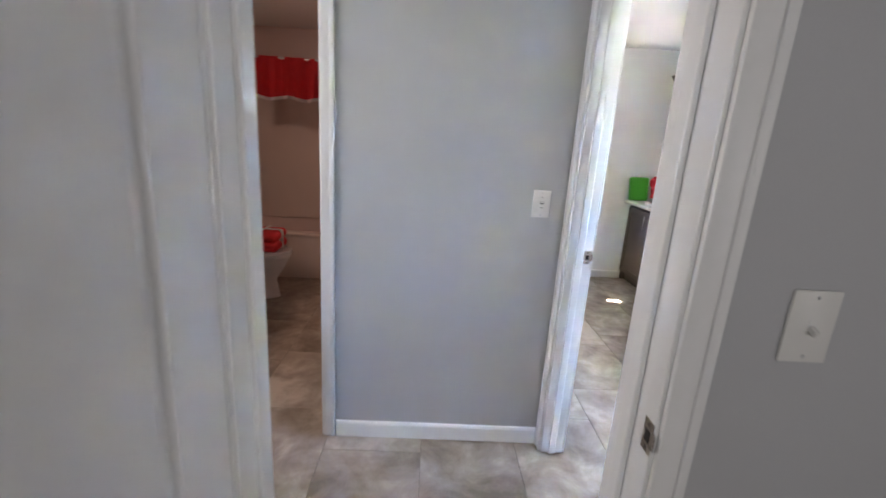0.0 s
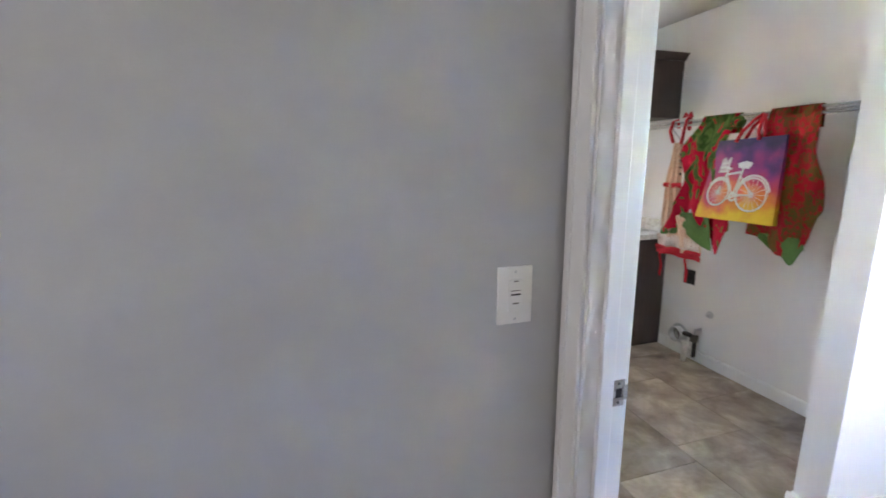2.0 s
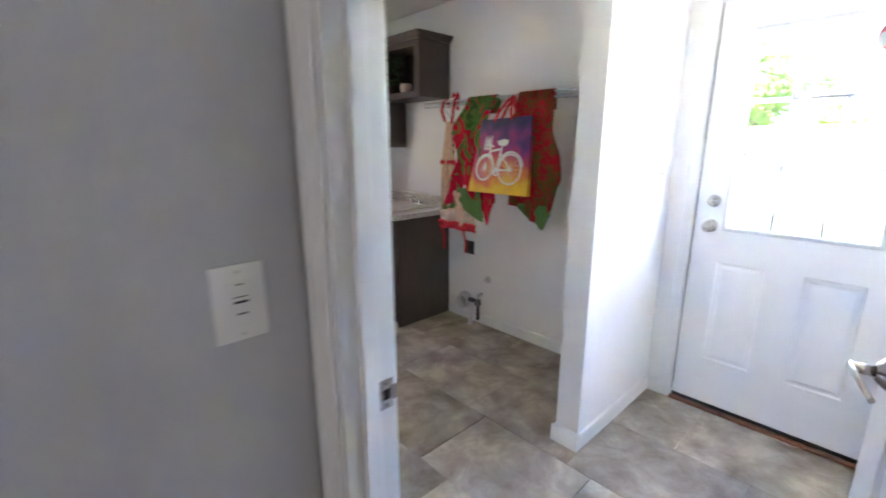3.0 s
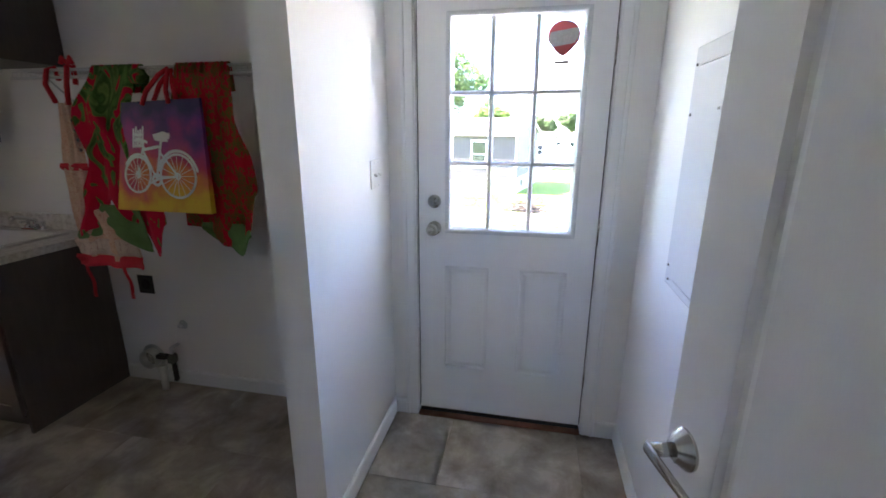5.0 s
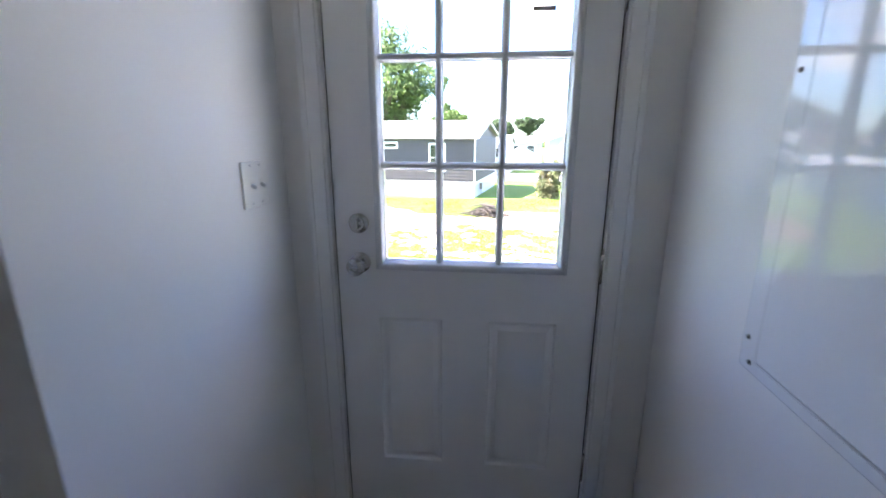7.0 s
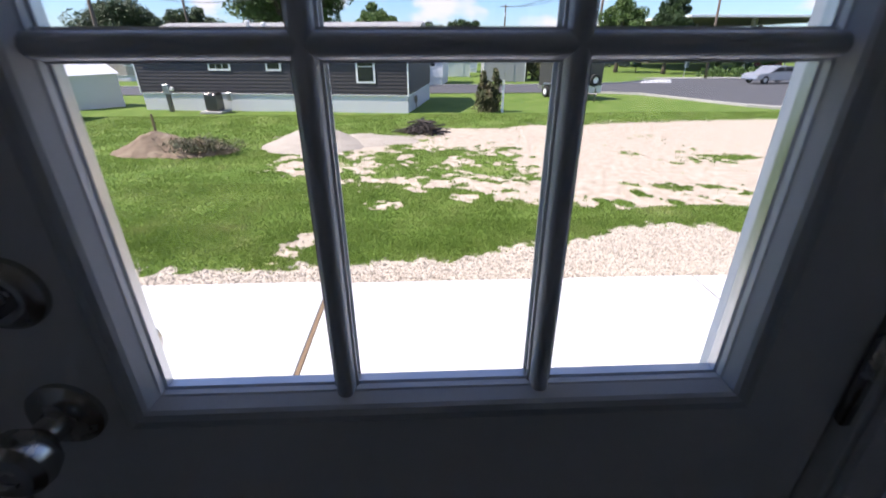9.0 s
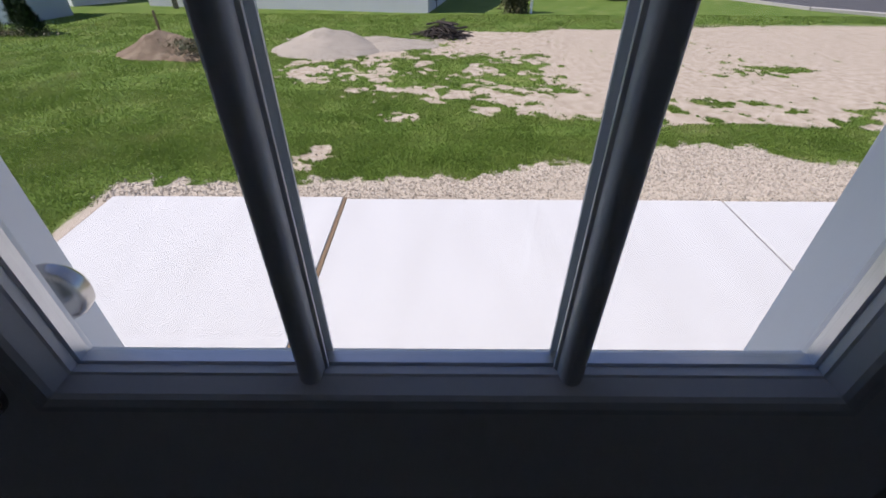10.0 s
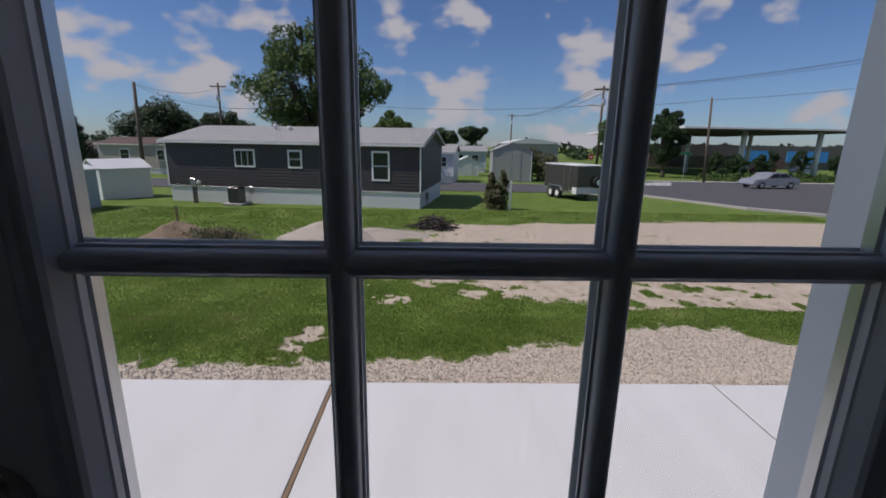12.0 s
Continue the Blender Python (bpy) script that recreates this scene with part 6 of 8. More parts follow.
def covers(x, y):
    """How much of the ground at a place is bare sand and how much gravel."""
    n = fbm(x, y, 1.5, 11)
    fine = 0.55 * fbm(x, y, 0.42, 71) + 0.45 * fbm(x, y, 0.15, 75)

    def patch(cx, cy, a, b):
        return np.exp(-((x - cx) ** 2 / a + (y - cy) ** 2 / b))

    right = smooth(1.9, 3.6, -y) * smooth(6.2, 6.9, x) * (1 - smooth(14.8, 16.2, x + 0.12 * y))
    lobe = patch(7.85, -2.0, 0.55, 1.9)
    band = smooth(11.6, 12.8, x) * (1 - smooth(15.0, 16.0, x)) * smooth(-1.0, 1.4, -y)
    heap = patch(12.4, 2.6, 1.9, 2.8) * 0.8
    spots = 0.95 * patch(7.0, 0.8, 0.10, 0.22) + 0.9 * patch(5.5, 1.62, 0.09, 0.20) + 0.8 * patch(5.05, 1.9, 0.12, 0.16) + 0.75 * patch(10.3, 3.3, 0.5, 0.30) + 0.6 * patch(10.0, 1.9, 0.3, 0.3) + 0.6 * patch(9.2, 4.6, 0.12, 0.2) + 0.5 * patch(8.2, -0.4, 0.12, 0.4) + 0.5 * patch(12.2, 9.6, 0.1, 0.5)
    mixed = smooth(7.2, 8.8, x) * smooth(-4.2, -0.4, -y) * (1 - smooth(14.5, 16.0, x))
    green = patch(10.5, -8.0, 0.30, 1.7) + patch(6.45, -4.7, 0.10, 1.0) + patch(6.1, -5.7, 0.08, 0.5)
    tufts = smooth(0.22, 0.55, fbm(x, y, 0.42, 99)) * smooth(5.9, 6.4, x) * (1 - smooth(7.6, 9.2, x))
    s = 1.1 * np.maximum(np.maximum(right, 1.1 * lobe), 0.9 * band) + heap + spots * (0.8 + 1.5 * fine) + 0.26 * n + (0.28 + 0.55 * mixed) * fine - 0.42 + 0.28 * mixed - 1.0 * green - 0.9 * tufts - 0.15 * smooth(3, 6, y)
    sand = smooth(-0.08, 0.34, s)
    edge = 4.60 + 0.45 * smooth(-0.2, 1.6, -y) + 0.70 * smooth(1.7, 3.4, -y) - 0.6 * smooth(4.4, 5.4, -y) + 0.13 * fbm(x, y, 0.8, 31) + 0.13 * fbm(x, y, 0.2, 37)
    gravel = (1 - smooth(edge - 0.12, edge + 0.2, x)) * smooth(-14, -12, y) * (1 - smooth(3.85, 4.15, y))
    return sand, gravel


def ground():
    xs = np.concatenate([[-300, -120, -60, -30, -15, -6, -2, 0.1], np.arange(0.4, 4.0, 0.4), np.arange(4.0, 10.0, 0.06), np.arange(10.0, 16.0, 0.10), np.geomspace(16.2, 900, 46)])
    ys = np.concatenate([-np.geomspace(900, 13.2, 34), np.arange(-13.0, -8.0, 0.13), np.arange(-8.0, 8.0, 0.065), np.arange(8.0, 13.0, 0.13), np.geomspace(13.2, 900, 34)])
    X, Y = np.meshgrid(xs, ys, indexing="ij")
    Z = SLAB - 0.05 - 0.02 * np.clip(np.minimum(X, 80) - 4.0, 0, None)
    sand, gravel = covers(X, Y)
    near = (X > 0.5) & (X < 30) & ((X > 4.2) | (Y > 3.9))
    Z = Z + np.where(near, 0.014 * fbm(X, Y, 2.0, 5) - 0.012 * sand, 0) - 0.015
    nx, ny = X.shape
    idx = np.arange(nx * ny).reshape(nx, ny)
    quads = np.stack([idx[:-1, :-1], idx[1:, :-1], idx[1:, 1:], idx[:-1, 1:]], -1).reshape(-1, 4)
    me = bpy.data.meshes.new("ground")
    me.from_pydata(np.stack([X, Y, Z], -1).reshape(-1, 3).tolist(), [], quads.tolist())
    for nm, a in (("sand", sand), ("gravel", gravel)):
        at = me.attributes.new(nm, "FLOAT", "POINT")
        at.data.foreach_set("value", a.reshape(-1).astype(np.float32))
    for p in me.polygons:
        p.use_smooth = True
    m, n, l, b = nodes_of("lawn_sand_and_gravel")
    tc = n.new("ShaderNodeTexCoord")

    def ramp(scale, detail, stops):
        t = n.new("ShaderNodeTexNoise")
        t.inputs["Scale"].default_value, t.inputs["Detail"].default_value, t.inputs["Roughness"].default_value = scale, detail, 0.72
        l.new(tc.outputs["Object"], t.inputs["Vector"])
        c = n.new("ShaderNodeValToRGB")
        while len(c.color_ramp.elements) < len(stops):
            c.color_ramp.elements.new(0.5)
        for e, (p, col) in zip(c.color_ramp.elements, stops):
            e.position, e.color = p, (*col, 1)
        l.new(t.outputs["Fac"], c.inputs[0])
        return c.outputs[0], t.outputs["Fac"]

    lawn, f0 = ramp(1.3, 15, [(0.3, (0.065, 0.12, 0.018)), (0.47, (0.105, 0.175, 0.030)), (0.58, (0.155, 0.22, 0.050)), (0.72, (0.27, 0.27, 0.11))])
    sandc, f1 = ramp(7.0, 15, [(0.32, (0.30, 0.24, 0.175)), (0.5, (0.47, 0.395, 0.315)), (0.66, (0.60, 0.525, 0.44))])
    grav, f2 = ramp(30, 6, [(0.3, (0.27, 0.215, 0.16)), (0.48, (0.50, 0.43, 0.35)), (0.68, (0.68, 0.61, 0.53))])
    last = lawn
    fine = n.new("ShaderNodeTexNoise")
    fine.inputs["Scale"].default_value, fine.inputs["Detail"].default_value = 34.0, 8.0
    l.new(tc.outputs["Object"], fine.inputs["Vector"])
    for nm, col in (("sand", sandc), ("gravel", grav)):
        at = n.new("ShaderNodeAttribute"); at.attribute_name = nm
        ad = n.new("ShaderNodeMath"); ad.operation = "ADD"
        l.new(at.outputs["Fac"], ad.inputs[0]); l.new(fine.outputs["Fac"], ad.inputs[1])
        st = n.new("ShaderNodeMapRange")
        st.inputs["From Min"].default_value, st.inputs["From Max"].default_value = 0.84, 1.10
        l.new(ad.outputs[0], st.inputs["Value"])
        mx = n.new("ShaderNodeMixRGB")
        l.new(st.outputs[0], mx.inputs[0]); l.new(last, mx.inputs[1]); l.new(col, mx.inputs[2])
        last = mx.outputs[0]
    l.new(last, b.inputs["Base Color"])
    b.inputs["Roughness"].default_value, b.inputs["Specular IOR Level"].default_value = 0.95, 0.2
    bp = n.new("ShaderNodeBump")
    bp.inputs["Strength"].default_value, bp.inputs["Distance"].default_value = 0.45, 0.012
    l.new(f2, bp.inputs["Height"]); l.new(bp.outputs[0], b.inputs["Normal"])
    me.materials.append(m)
    tagged(link("ground", me), "mown lawn with bare sandy patches and gravel edge", "ground", kind="structure")


ground()


def scatter_blades():
    rng = np.random.RandomState(3)
    P = []
    for x0, x1, y0, y1, cnt in ((0.6, 4.3, 3.8, 7.5, 70000), (4.3, 6.2, -6.5, 8, 170000), (6.2, 8.6, -9, 12, 160000), (8.6, 12.0, -12, 16, 130000), (12.0, 19.5, -17, 19, 150000)):
        x, y = rng.uniform(x0, x1, cnt), rng.uniform(y0, y1, cnt)
        s, g = covers(x, y)
        tuft = 0.5 + 0.5 * fbm(x, y, 0.11, 91)
        bare = np.maximum(s, g * 1.1)
        keep = (tuft * 0.6 + 0.45 * rng.rand(cnt) > bare * 1.05) & (rng.rand(cnt) < 0.8 + 0.5 * value_noise(x, y, 0.6, 7))
        P.append(np.stack([x[keep], y[keep], np.full(keep.sum(), max(0.1, (x1 - 4.4) / 12.6))], -1))
    P = np.concatenate(P)
    n = len(P)
    a = rng.uniform(0, 2 * math.pi, n)
    h = rng.uniform(0.012, 0.042, n)
    w = rng.uniform(0.003, 0.007, n) * (1 + 2.2 * P[:, 2])
    z = SLAB - 0.067 - 0.02 * np.maximum(P[:, 0] - 4, 0)
    z = z + 0.014 * fbm(P[:, 0], P[:, 1], 2.0, 5)
    d = np.stack([np.cos(a), np.sin(a)], -1)
    lean = rng.uniform(-0.035, 0.035, (n, 2))
    base = np.stack([P[:, 0], P[:, 1], z], -1)
    v = np.empty((n, 3, 3))
    v[:, 0] = base; v[:, 0, :2] -= d * w[:, None]
    v[:, 1] = base; v[:, 1, :2] += d * w[:, None]
    v[:, 2] = base; v[:, 2, :2] += lean; v[:, 2, 2] += h
    me = bpy.data.meshes.new("grass")
    me.from_pydata(v.reshape(-1, 3).tolist(), [], np.arange(3 * n).reshape(-1, 3).tolist())
    me.materials.append(M["blade"])
    tagged(link("grass", me), "short mown green grass blades on the lawn", "grass", kind="stuff")


scatter_blades()


def scatter_stones():
    rng = np.random.RandomState(6)
    cnt = 42000
    x, y = rng.uniform(4.1, 6.8, cnt), rng.uniform(-7.5, 5.0, cnt)
    s, g = covers(x, y)
    keep = rng.rand(cnt) < np.maximum(g ** 1.5, 0.12 * s)
    x, y = x[keep], y[keep]
    n = len(x)
    r = rng.uniform(0.006, 0.019, n)
    octa = np.array([(1, 0, 0), (0, 1, 0), (-1, 0, 0), (0, -1, 0), (0, 0, 0.8), (0, 0, -0.8)], float)
    v = octa[None] * r[:, None, None] * rng.uniform(0.55, 1.3, (n, 6, 1))
    a = rng.uniform(0, 6.28, n)
    c, sn = np.cos(a)[:, None], np.sin(a)[:, None]
    v = np.stack([v[..., 0] * c - v[..., 1] * sn, v[..., 0] * sn + v[..., 1] * c, v[..., 2]], -1)
    z = SLAB - 0.065 - 0.02 * (x - 4) + 0.014 * fbm(x, y, 2.0, 5)
    v += np.stack([x, y, z + r * 0.3], -1)[:, None]
    f = np.array([(0, 1, 4), (1, 2, 4), (2, 3, 4), (3, 0, 4), (1, 0, 5), (2, 1, 5), (3, 2, 5), (0, 3, 5)])
    fa = (f[None] + 6 * np.arange(n)[:, None, None]).reshape(-1, 3)
    me = bpy.data.meshes.new("gravel")
    me.from_pydata(v.reshape(-1, 3).tolist(), [], fa.tolist())
    me.materials.append(M["gravel"])
    tagged(link("gravel", me), "loose pale gravel stones along the concrete pad", "gravel", kind="stuff")


scatter_stones()


def pad():
    p = tagged(new("pavement"), "new pale concrete pad with joints beside the house", "concrete pad", kind="structure")
    top = SLAB
    part("slab", box((0.145, 1.13, top - 0.1), (4.10, 3.74, top + 0.012), 0.008, 2), M["concrete"], p)
    part("slab", box((0.145, -3.14, top - 0.1), (4.08, 1.085, top), 0.008, 2), M["concrete"], p)
    part("slab", box((0.145, -8.6, top - 0.1), (4.06, -3.16, top + 0.004), 0.008, 2), M["concrete"], p)
    part("form_board", box((0.145, 1.088, top - 0.1), (4.11, 1.127, top + 0.004), 0.003), M["form_wood"], p, "weathered form board left in the joint")
    part("form_board", box((0.6, 3.745, top - 0.1), (4.12, 3.77, top - 0.004), 0.003), M["form_wood"], p, "weathered form board along the edge")
    part("joint", box((0.145, -3.158, top - 0.1), (4.05, -3.142, top - 0.012)), M["crack"], p)


pad()


def heap(name, label, category, centre, size, height, material, seed, skew=0.0):
    bm = bmesh.new()
    n = 34
    grid = []
    for i in range(n + 1):
        row = []
        for j in range(n + 1):
            u, v = 2 * i / n - 1, 2 * j / n - 1
            r = math.hypot(u, v)
            k = max(0.0, 1 - r) ** 0.9
            z = height * k * (1 + 0.35 * noise.noise((u * 2.1 + seed, v * 2.1, 0))) + 0.05 * k * noise.noise((u * 7, v * 7, seed)) + 0.02 * noise.noise((u * 19, v * 19, seed))
            row.append(bm.verts.new((u * size[0], v * size[1], max(-0.06, z - 0.04 + skew * v * k))))
        grid.append(row)
    for i in range(n):
        for j in range(n):
            bm.faces.new((grid[i][j], grid[i + 1][j], grid[i + 1][j + 1], grid[i][j + 1]))
    ob = tagged(finish(name, bm, material, smooth=True, angle=3.2), label, category)
    ob.matrix_world = pose(centre[0], centre[1], ground_z(centre[0]) + 0.0)
    return ob


heap("gravel_heap", "heap of pale grey gravel on the lawn", "gravel heap", (12.7, 3.2), (1.5, 1.6), 0.55, M["heap_gravel"], 2.0)
heap("gravel_heap", "low spread tail of the gravel heap", "gravel heap", (13.2, 1.75), (1.0, 1.7), 0.24, M["heap_gravel"], 5.0)
heap("dirt_heap", "heap of brown dirt partly overgrown with weeds", "dirt heap", (12.2, 7.35), (1.1, 1.35), 0.55, M["dirt"], 7.0)
heap("dirt_heap", "low weedy end of the dirt heap", "dirt heap", (11.9, 6.3), (0.9, 1.2), 0.38, M["dirt"], 9.0)


def weeds(name, label, places, n, spread, height, material, seed, leaf=0.05):
    rng = random.Random(seed)
    bm = bmesh.new()
    for c in places:
        for _ in range(n):
            x, y = c[0] + rng.gauss(0, spread[0]), c[1] + rng.gauss(0, spread[1])
            z = c[2] + rng.random() * height
            a = rng.uniform(0, 6.28)
            L = leaf * rng.uniform(0.5, 1.4)
            d = Vector((math.cos(a), math.sin(a), rng.uniform(-0.2, 1.0))) * L
            s = Vector((-math.sin(a), math.cos(a), 0)) * L * 0.3
            p = Vector((x, y, z))
            bm.faces.new([bm.verts.new(q) for q in (p, p + d * 0.5 + s, p + d, p + d * 0.5 - s)])
    return tagged(finish(name, bm, material), label, "weeds", kind="stuff")


weeds("weeds", "green weeds growing over the dirt heap", [(11.7, 6.2, ground_z(12) + 0.2), (11.6, 5.7, ground_z(12) + 0.08)], 1500, (0.32, 0.42), 0.16, M["leaf_bush"], 5, 0.06)
tagged(finish("stake", box((12.3, 7.45, ground_z(12.3)), (12.35, 7.5, ground_z(12.3) + 0.95), 0.006), M["form_wood"]), "short wooden survey stake in the dirt heap", "stake")


def brush_pile():
    rng = random.Random(12)
    p = thing("brush_pile", "pile of dead branches and twigs on the lawn", "brush pile")
    bm = bmesh.new()
    for _ in range(130):
        c = Vector((14.6 + rng.gauss(0, 0.22), 0.05 + rng.gauss(0, 0.34), ground_z(14.6)))
        c.z += rng.random() * 0.42 * math.exp(-(((c.y - 0.05) / 0.4) ** 2))
        a = rng.uniform(0, 6.28)
        d = Vector((math.cos(a), math.sin(a), rng.uniform(-0.15, 0.3))) * rng.uniform(0.15, 0.45)
        add_tube(bm, [c - d, c + Vector((0, 0, 0.04)), c + d], rng.uniform(0.012, 0.04), 5, True, 0.008)
    part("branches", bm, M["twig"], p)


brush_pile()


# ---- buildings ----
def lap_wall(bm, p, q, z0, z1, pitch=0.15, proud=0.022):
    """Horizontal lapped boards from p to q (xy), outward on the right of p to q."""
    p, q = Vector((*p, 0)), Vector((*q, 0))
    d = (q - p).normalized()
    o = Vector((d.y, -d.x, 0))
    z = z0
    while z < z1 - 1e-4:
        t = min(z + pitch, z1)
        a, b = p + o * proud + Vector((0, 0, z)), q + o * proud + Vector((0, 0, z))
        c, e = q + Vector((0, 0, t)), p + Vector((0, 0, t))
        bm.faces.new([bm.verts.new(v) for v in (a, b, c, e)])
        f, g = p + Vector((0, 0, z)), q + Vector((0, 0, z))
        bm.faces.new([bm.verts.new(v) for v in (f, g, b, a)])
        z = t


def house_window(parent, y0, y1, z0, z1, cols=1, rows=2):
    w = part("window", box((-0.05, y0 - 0.07, z0 - 0.07), (-0.012, y1 + 0.07, z1 + 0.07), 0.006), M["trim"], parent, "white-framed window")
    for i in range(cols):
        for j in range(rows):
            a, b = y0 + (y1 - y0) * i / cols, y0 + (y1 - y0) * (i + 1) / cols
            c, d = z0 + (z1 - z0) * j / rows, z0 + (z1 - z0) * (j + 1) / rows
            part("pane", box((-0.056, a + 0.02, c + 0.02), (-0.0505, b - 0.02, d - 0.02)), M["win_dark"], w)


def mobile_home(name, label, m, L, D, skirt, eave, ridge, siding, roof_m, windows=(), over=0.25):
    """Front wall in the plane x = 0 facing -x, running along y; depth along +x."""
    h = thing(name, label, "house")
    bm = bmesh.new()
    add_box(bm, (0.0, 0.0, skirt), (D, L, eave))
    part("core", bm, siding, h)
    bm = bmesh.new()
    for p, q in (((0, L), (0, 0)), ((0, 0), (D, 0)), ((D, 0), (D, L)), ((D, L), (0, L))):
        lap_wall(bm, p, q, skirt, eave)
    bmesh.ops.recalc_face_normals(bm, faces=bm.faces)
    part("siding", bm, siding, h)
    for y in (0.0, L):
        bm = bmesh.new()
        bm.faces.new([bm.verts.new(v) for v in ((0, y, eave), (D, y, eave), (D / 2, y, ridge))])
        part("gable", bm, siding, h)
    bm = bmesh.new()
    rise = (ridge - eave) / (D / 2)
    add_prism(bm, [(-over, eave - over * rise + 0.02), (D / 2, ridge + 0.02), (D + over, eave - over * rise + 0.02), (D + over, eave - over * rise + 0.12), (D / 2, ridge + 0.13), (-over, eave - over * rise + 0.12)],
              L + 0.4, Matrix(((1, 0, 0, 0), (0, 0, 1, -0.2), (0, 1, 0, 0), (0, 0, 0, 1))))
    bmesh.ops.recalc_face_normals(bm, faces=bm.faces)
    rf = part("roof", bm, roof_m, h)
    zf = eave - over * rise
    part("fascia", box((-over - 0.02, -0.22, zf - 0.02), (-over - 0.002, L + 0.22, zf + 0.09), 0.004), M["skirt"], h)
    for s in (0, 1):
        y = -0.205 if s == 0 else L + 0.205
        for a, b in (((-over, zf), (D / 2, ridge)), ((D + over, zf), (D / 2, ridge))):
            bm = bmesh.new()
            bm.faces.new([bm.verts.new(v) for v in ((a[0], y, a[1] - 0.06), (b[0], y, b[1] - 0.06), (b[0], y, b[1] + 0.12), (a[0], y, a[1] + 0.12))])
            bmesh.ops.solidify(bm, geom=bm.faces[:], thickness=0.02)
            part("barge_board", bm, M["trim"], h)
    part("soffit", box((-over, 0, zf - 0.02), (0.0, L, zf + 0.015)), M["trim"], h)
    bm = bmesh.new()
    add_box(bm, (0.03, 0.03, -0.3), (D - 0.03, L - 0.03, skirt - 0.005))
    y = 0.0
    while y < L - 0.05:
        add_box(bm, (0.026, y + 0.03, -0.3), (0.04, y + 0.10, skirt - 0.02))
        y += 0.14
    x = 0.05
    while x < D - 0.1:
        add_box(bm, (x + 0.03, 0.026, -0.3), (x + 0.10, 0.04, skirt - 0.02))
        x += 0.14
    part("skirting", bm, M["skirt"], h, "ribbed white vinyl skirting")
    part("skirt_rail", box((-0.02, -0.02, skirt - 0.03), (D + 0.02, L + 0.02, skirt + 0.03), 0.005), M["trim"], h)
    for x, y in ((0, 0), (0, L), (D, 0)):
        part("corner_post", box((x - 0.03, y - 0.03, skirt), (x + 0.03, y + 0.03, eave)), M["trim"], h)
    for w in windows:
        house_window(h, *w)
    h.matrix_world = m
    return h


HZ = ground_z(20)
hm = pose(19.85, 0.66, HZ, 0, 0, -9.0)
mobile_home("mobile_home", "dark grey sided single-storey home with white skirting", hm, 12.76, 6.7, 0.73, 2.88, 3.62, M["siding"], M["roof"],
            [(8.12, 9.05, 1.78, 2.5, 3, 1), (5.74, 6.32, 1.78, 2.5, 1, 2), (1.5, 2.22, 1.3, 2.52, 1, 2), (3.95, 4.6, 2.38, 2.58, 1, 1)])


def ac_unit():
    a = thing("air_conditioner", "grey box air-conditioning unit on a pad", "air conditioner")
    part("pad", box((-0.45, -0.5, -0.02), (0.45, 0.5, 0.07), 0.01), M["kerb"], a)
    part("casing", box((-0.3, -0.3, 0.07), (0.3, 0.3, 0.82), 0.10, 3), M["steel_dark"], a)
    bm = bmesh.new()
    for k in range(14):
        add_box(bm, (-0.306, -0.27, 0.14 + 0.045 * k), (-0.301, 0.27, 0.16 + 0.045 * k))
    part("grille", bm, M["plastic_black"], a)
    part("top_cover", lathe([(0, 0.86), (0.27, 0.85), (0.30, 0.82), (0.30, 0.80)], 20), M["steel_dark"], a, smooth=True)
    part("disconnect_box", box((0.36, -0.62, 0.45), (0.46, -0.42, 0.8), 0.01), M["alu"], a)
    part("conduit", tube([(0.41, -0.52, 0.45), (0.41, -0.52, 0.15), (0.3, -0.3, 0.15)], 0.015, 6), M["alu"], a)
    a.matrix_world = hm @ pose(-0.75, 8.7, 0.02)
    b = thing("electric_meter", "grey electric meter pedestal beside the home", "meter")
    part("post", box((-0.07, -0.09, -0.1), (0.07, 0.09, 1.0), 0.01), M["steel_dark"], b)
    part("meter_box", box((-0.1, -0.14, 0.75), (0.08, 0.14, 1.15), 0.015), M["alu"], b)
    part("meter_dial", lathe([(0, 0), (0.09, 0), (0.09, 0.06), (0.07, 0.11), (0, 0.12)], 18, pose(-0.1, -0.35, 0.98, 0, -90, 0)), M["plastic_white"], b, smooth=True)
    part("pipe", tube([(0, 0.0, 1.0), (0, -0.35, 0.98)], 0.03, 8), M["alu"], b)
    b.matrix_world = hm @ pose(-0.55, 11.0, 0.0)
    c = thing("gas_meter", "small dark gas meter on the skirting", "meter")
    part("body", box((-0.1, -0.16, 0.3), (0.1, -0.03, 0.62), 0.03, 2), M["steel_dark"], c)
    part("pipe", tube([(0, -0.1, 0.3), (0, -0.1, 0.0)], 0.02, 6), M["steel_dark"], c)
    c.matrix_world = hm @ pose(1.2, -0.02, 0.0)
    for y, k in ((8.2, 0.35), (7.4, 0.25)):
        v = thing("roof_vent", "white round roof vent pipe", "roof vent")
        part("pipe", lathe([(0.08, 0), (0.08, k), (0.13, k), (0.13, k + 0.1), (0, k + 0.14)], 14), M["trim"], v, smooth=True)
        v.matrix_world = hm @ pose(2.4, y, 3.35)


ac_unit()


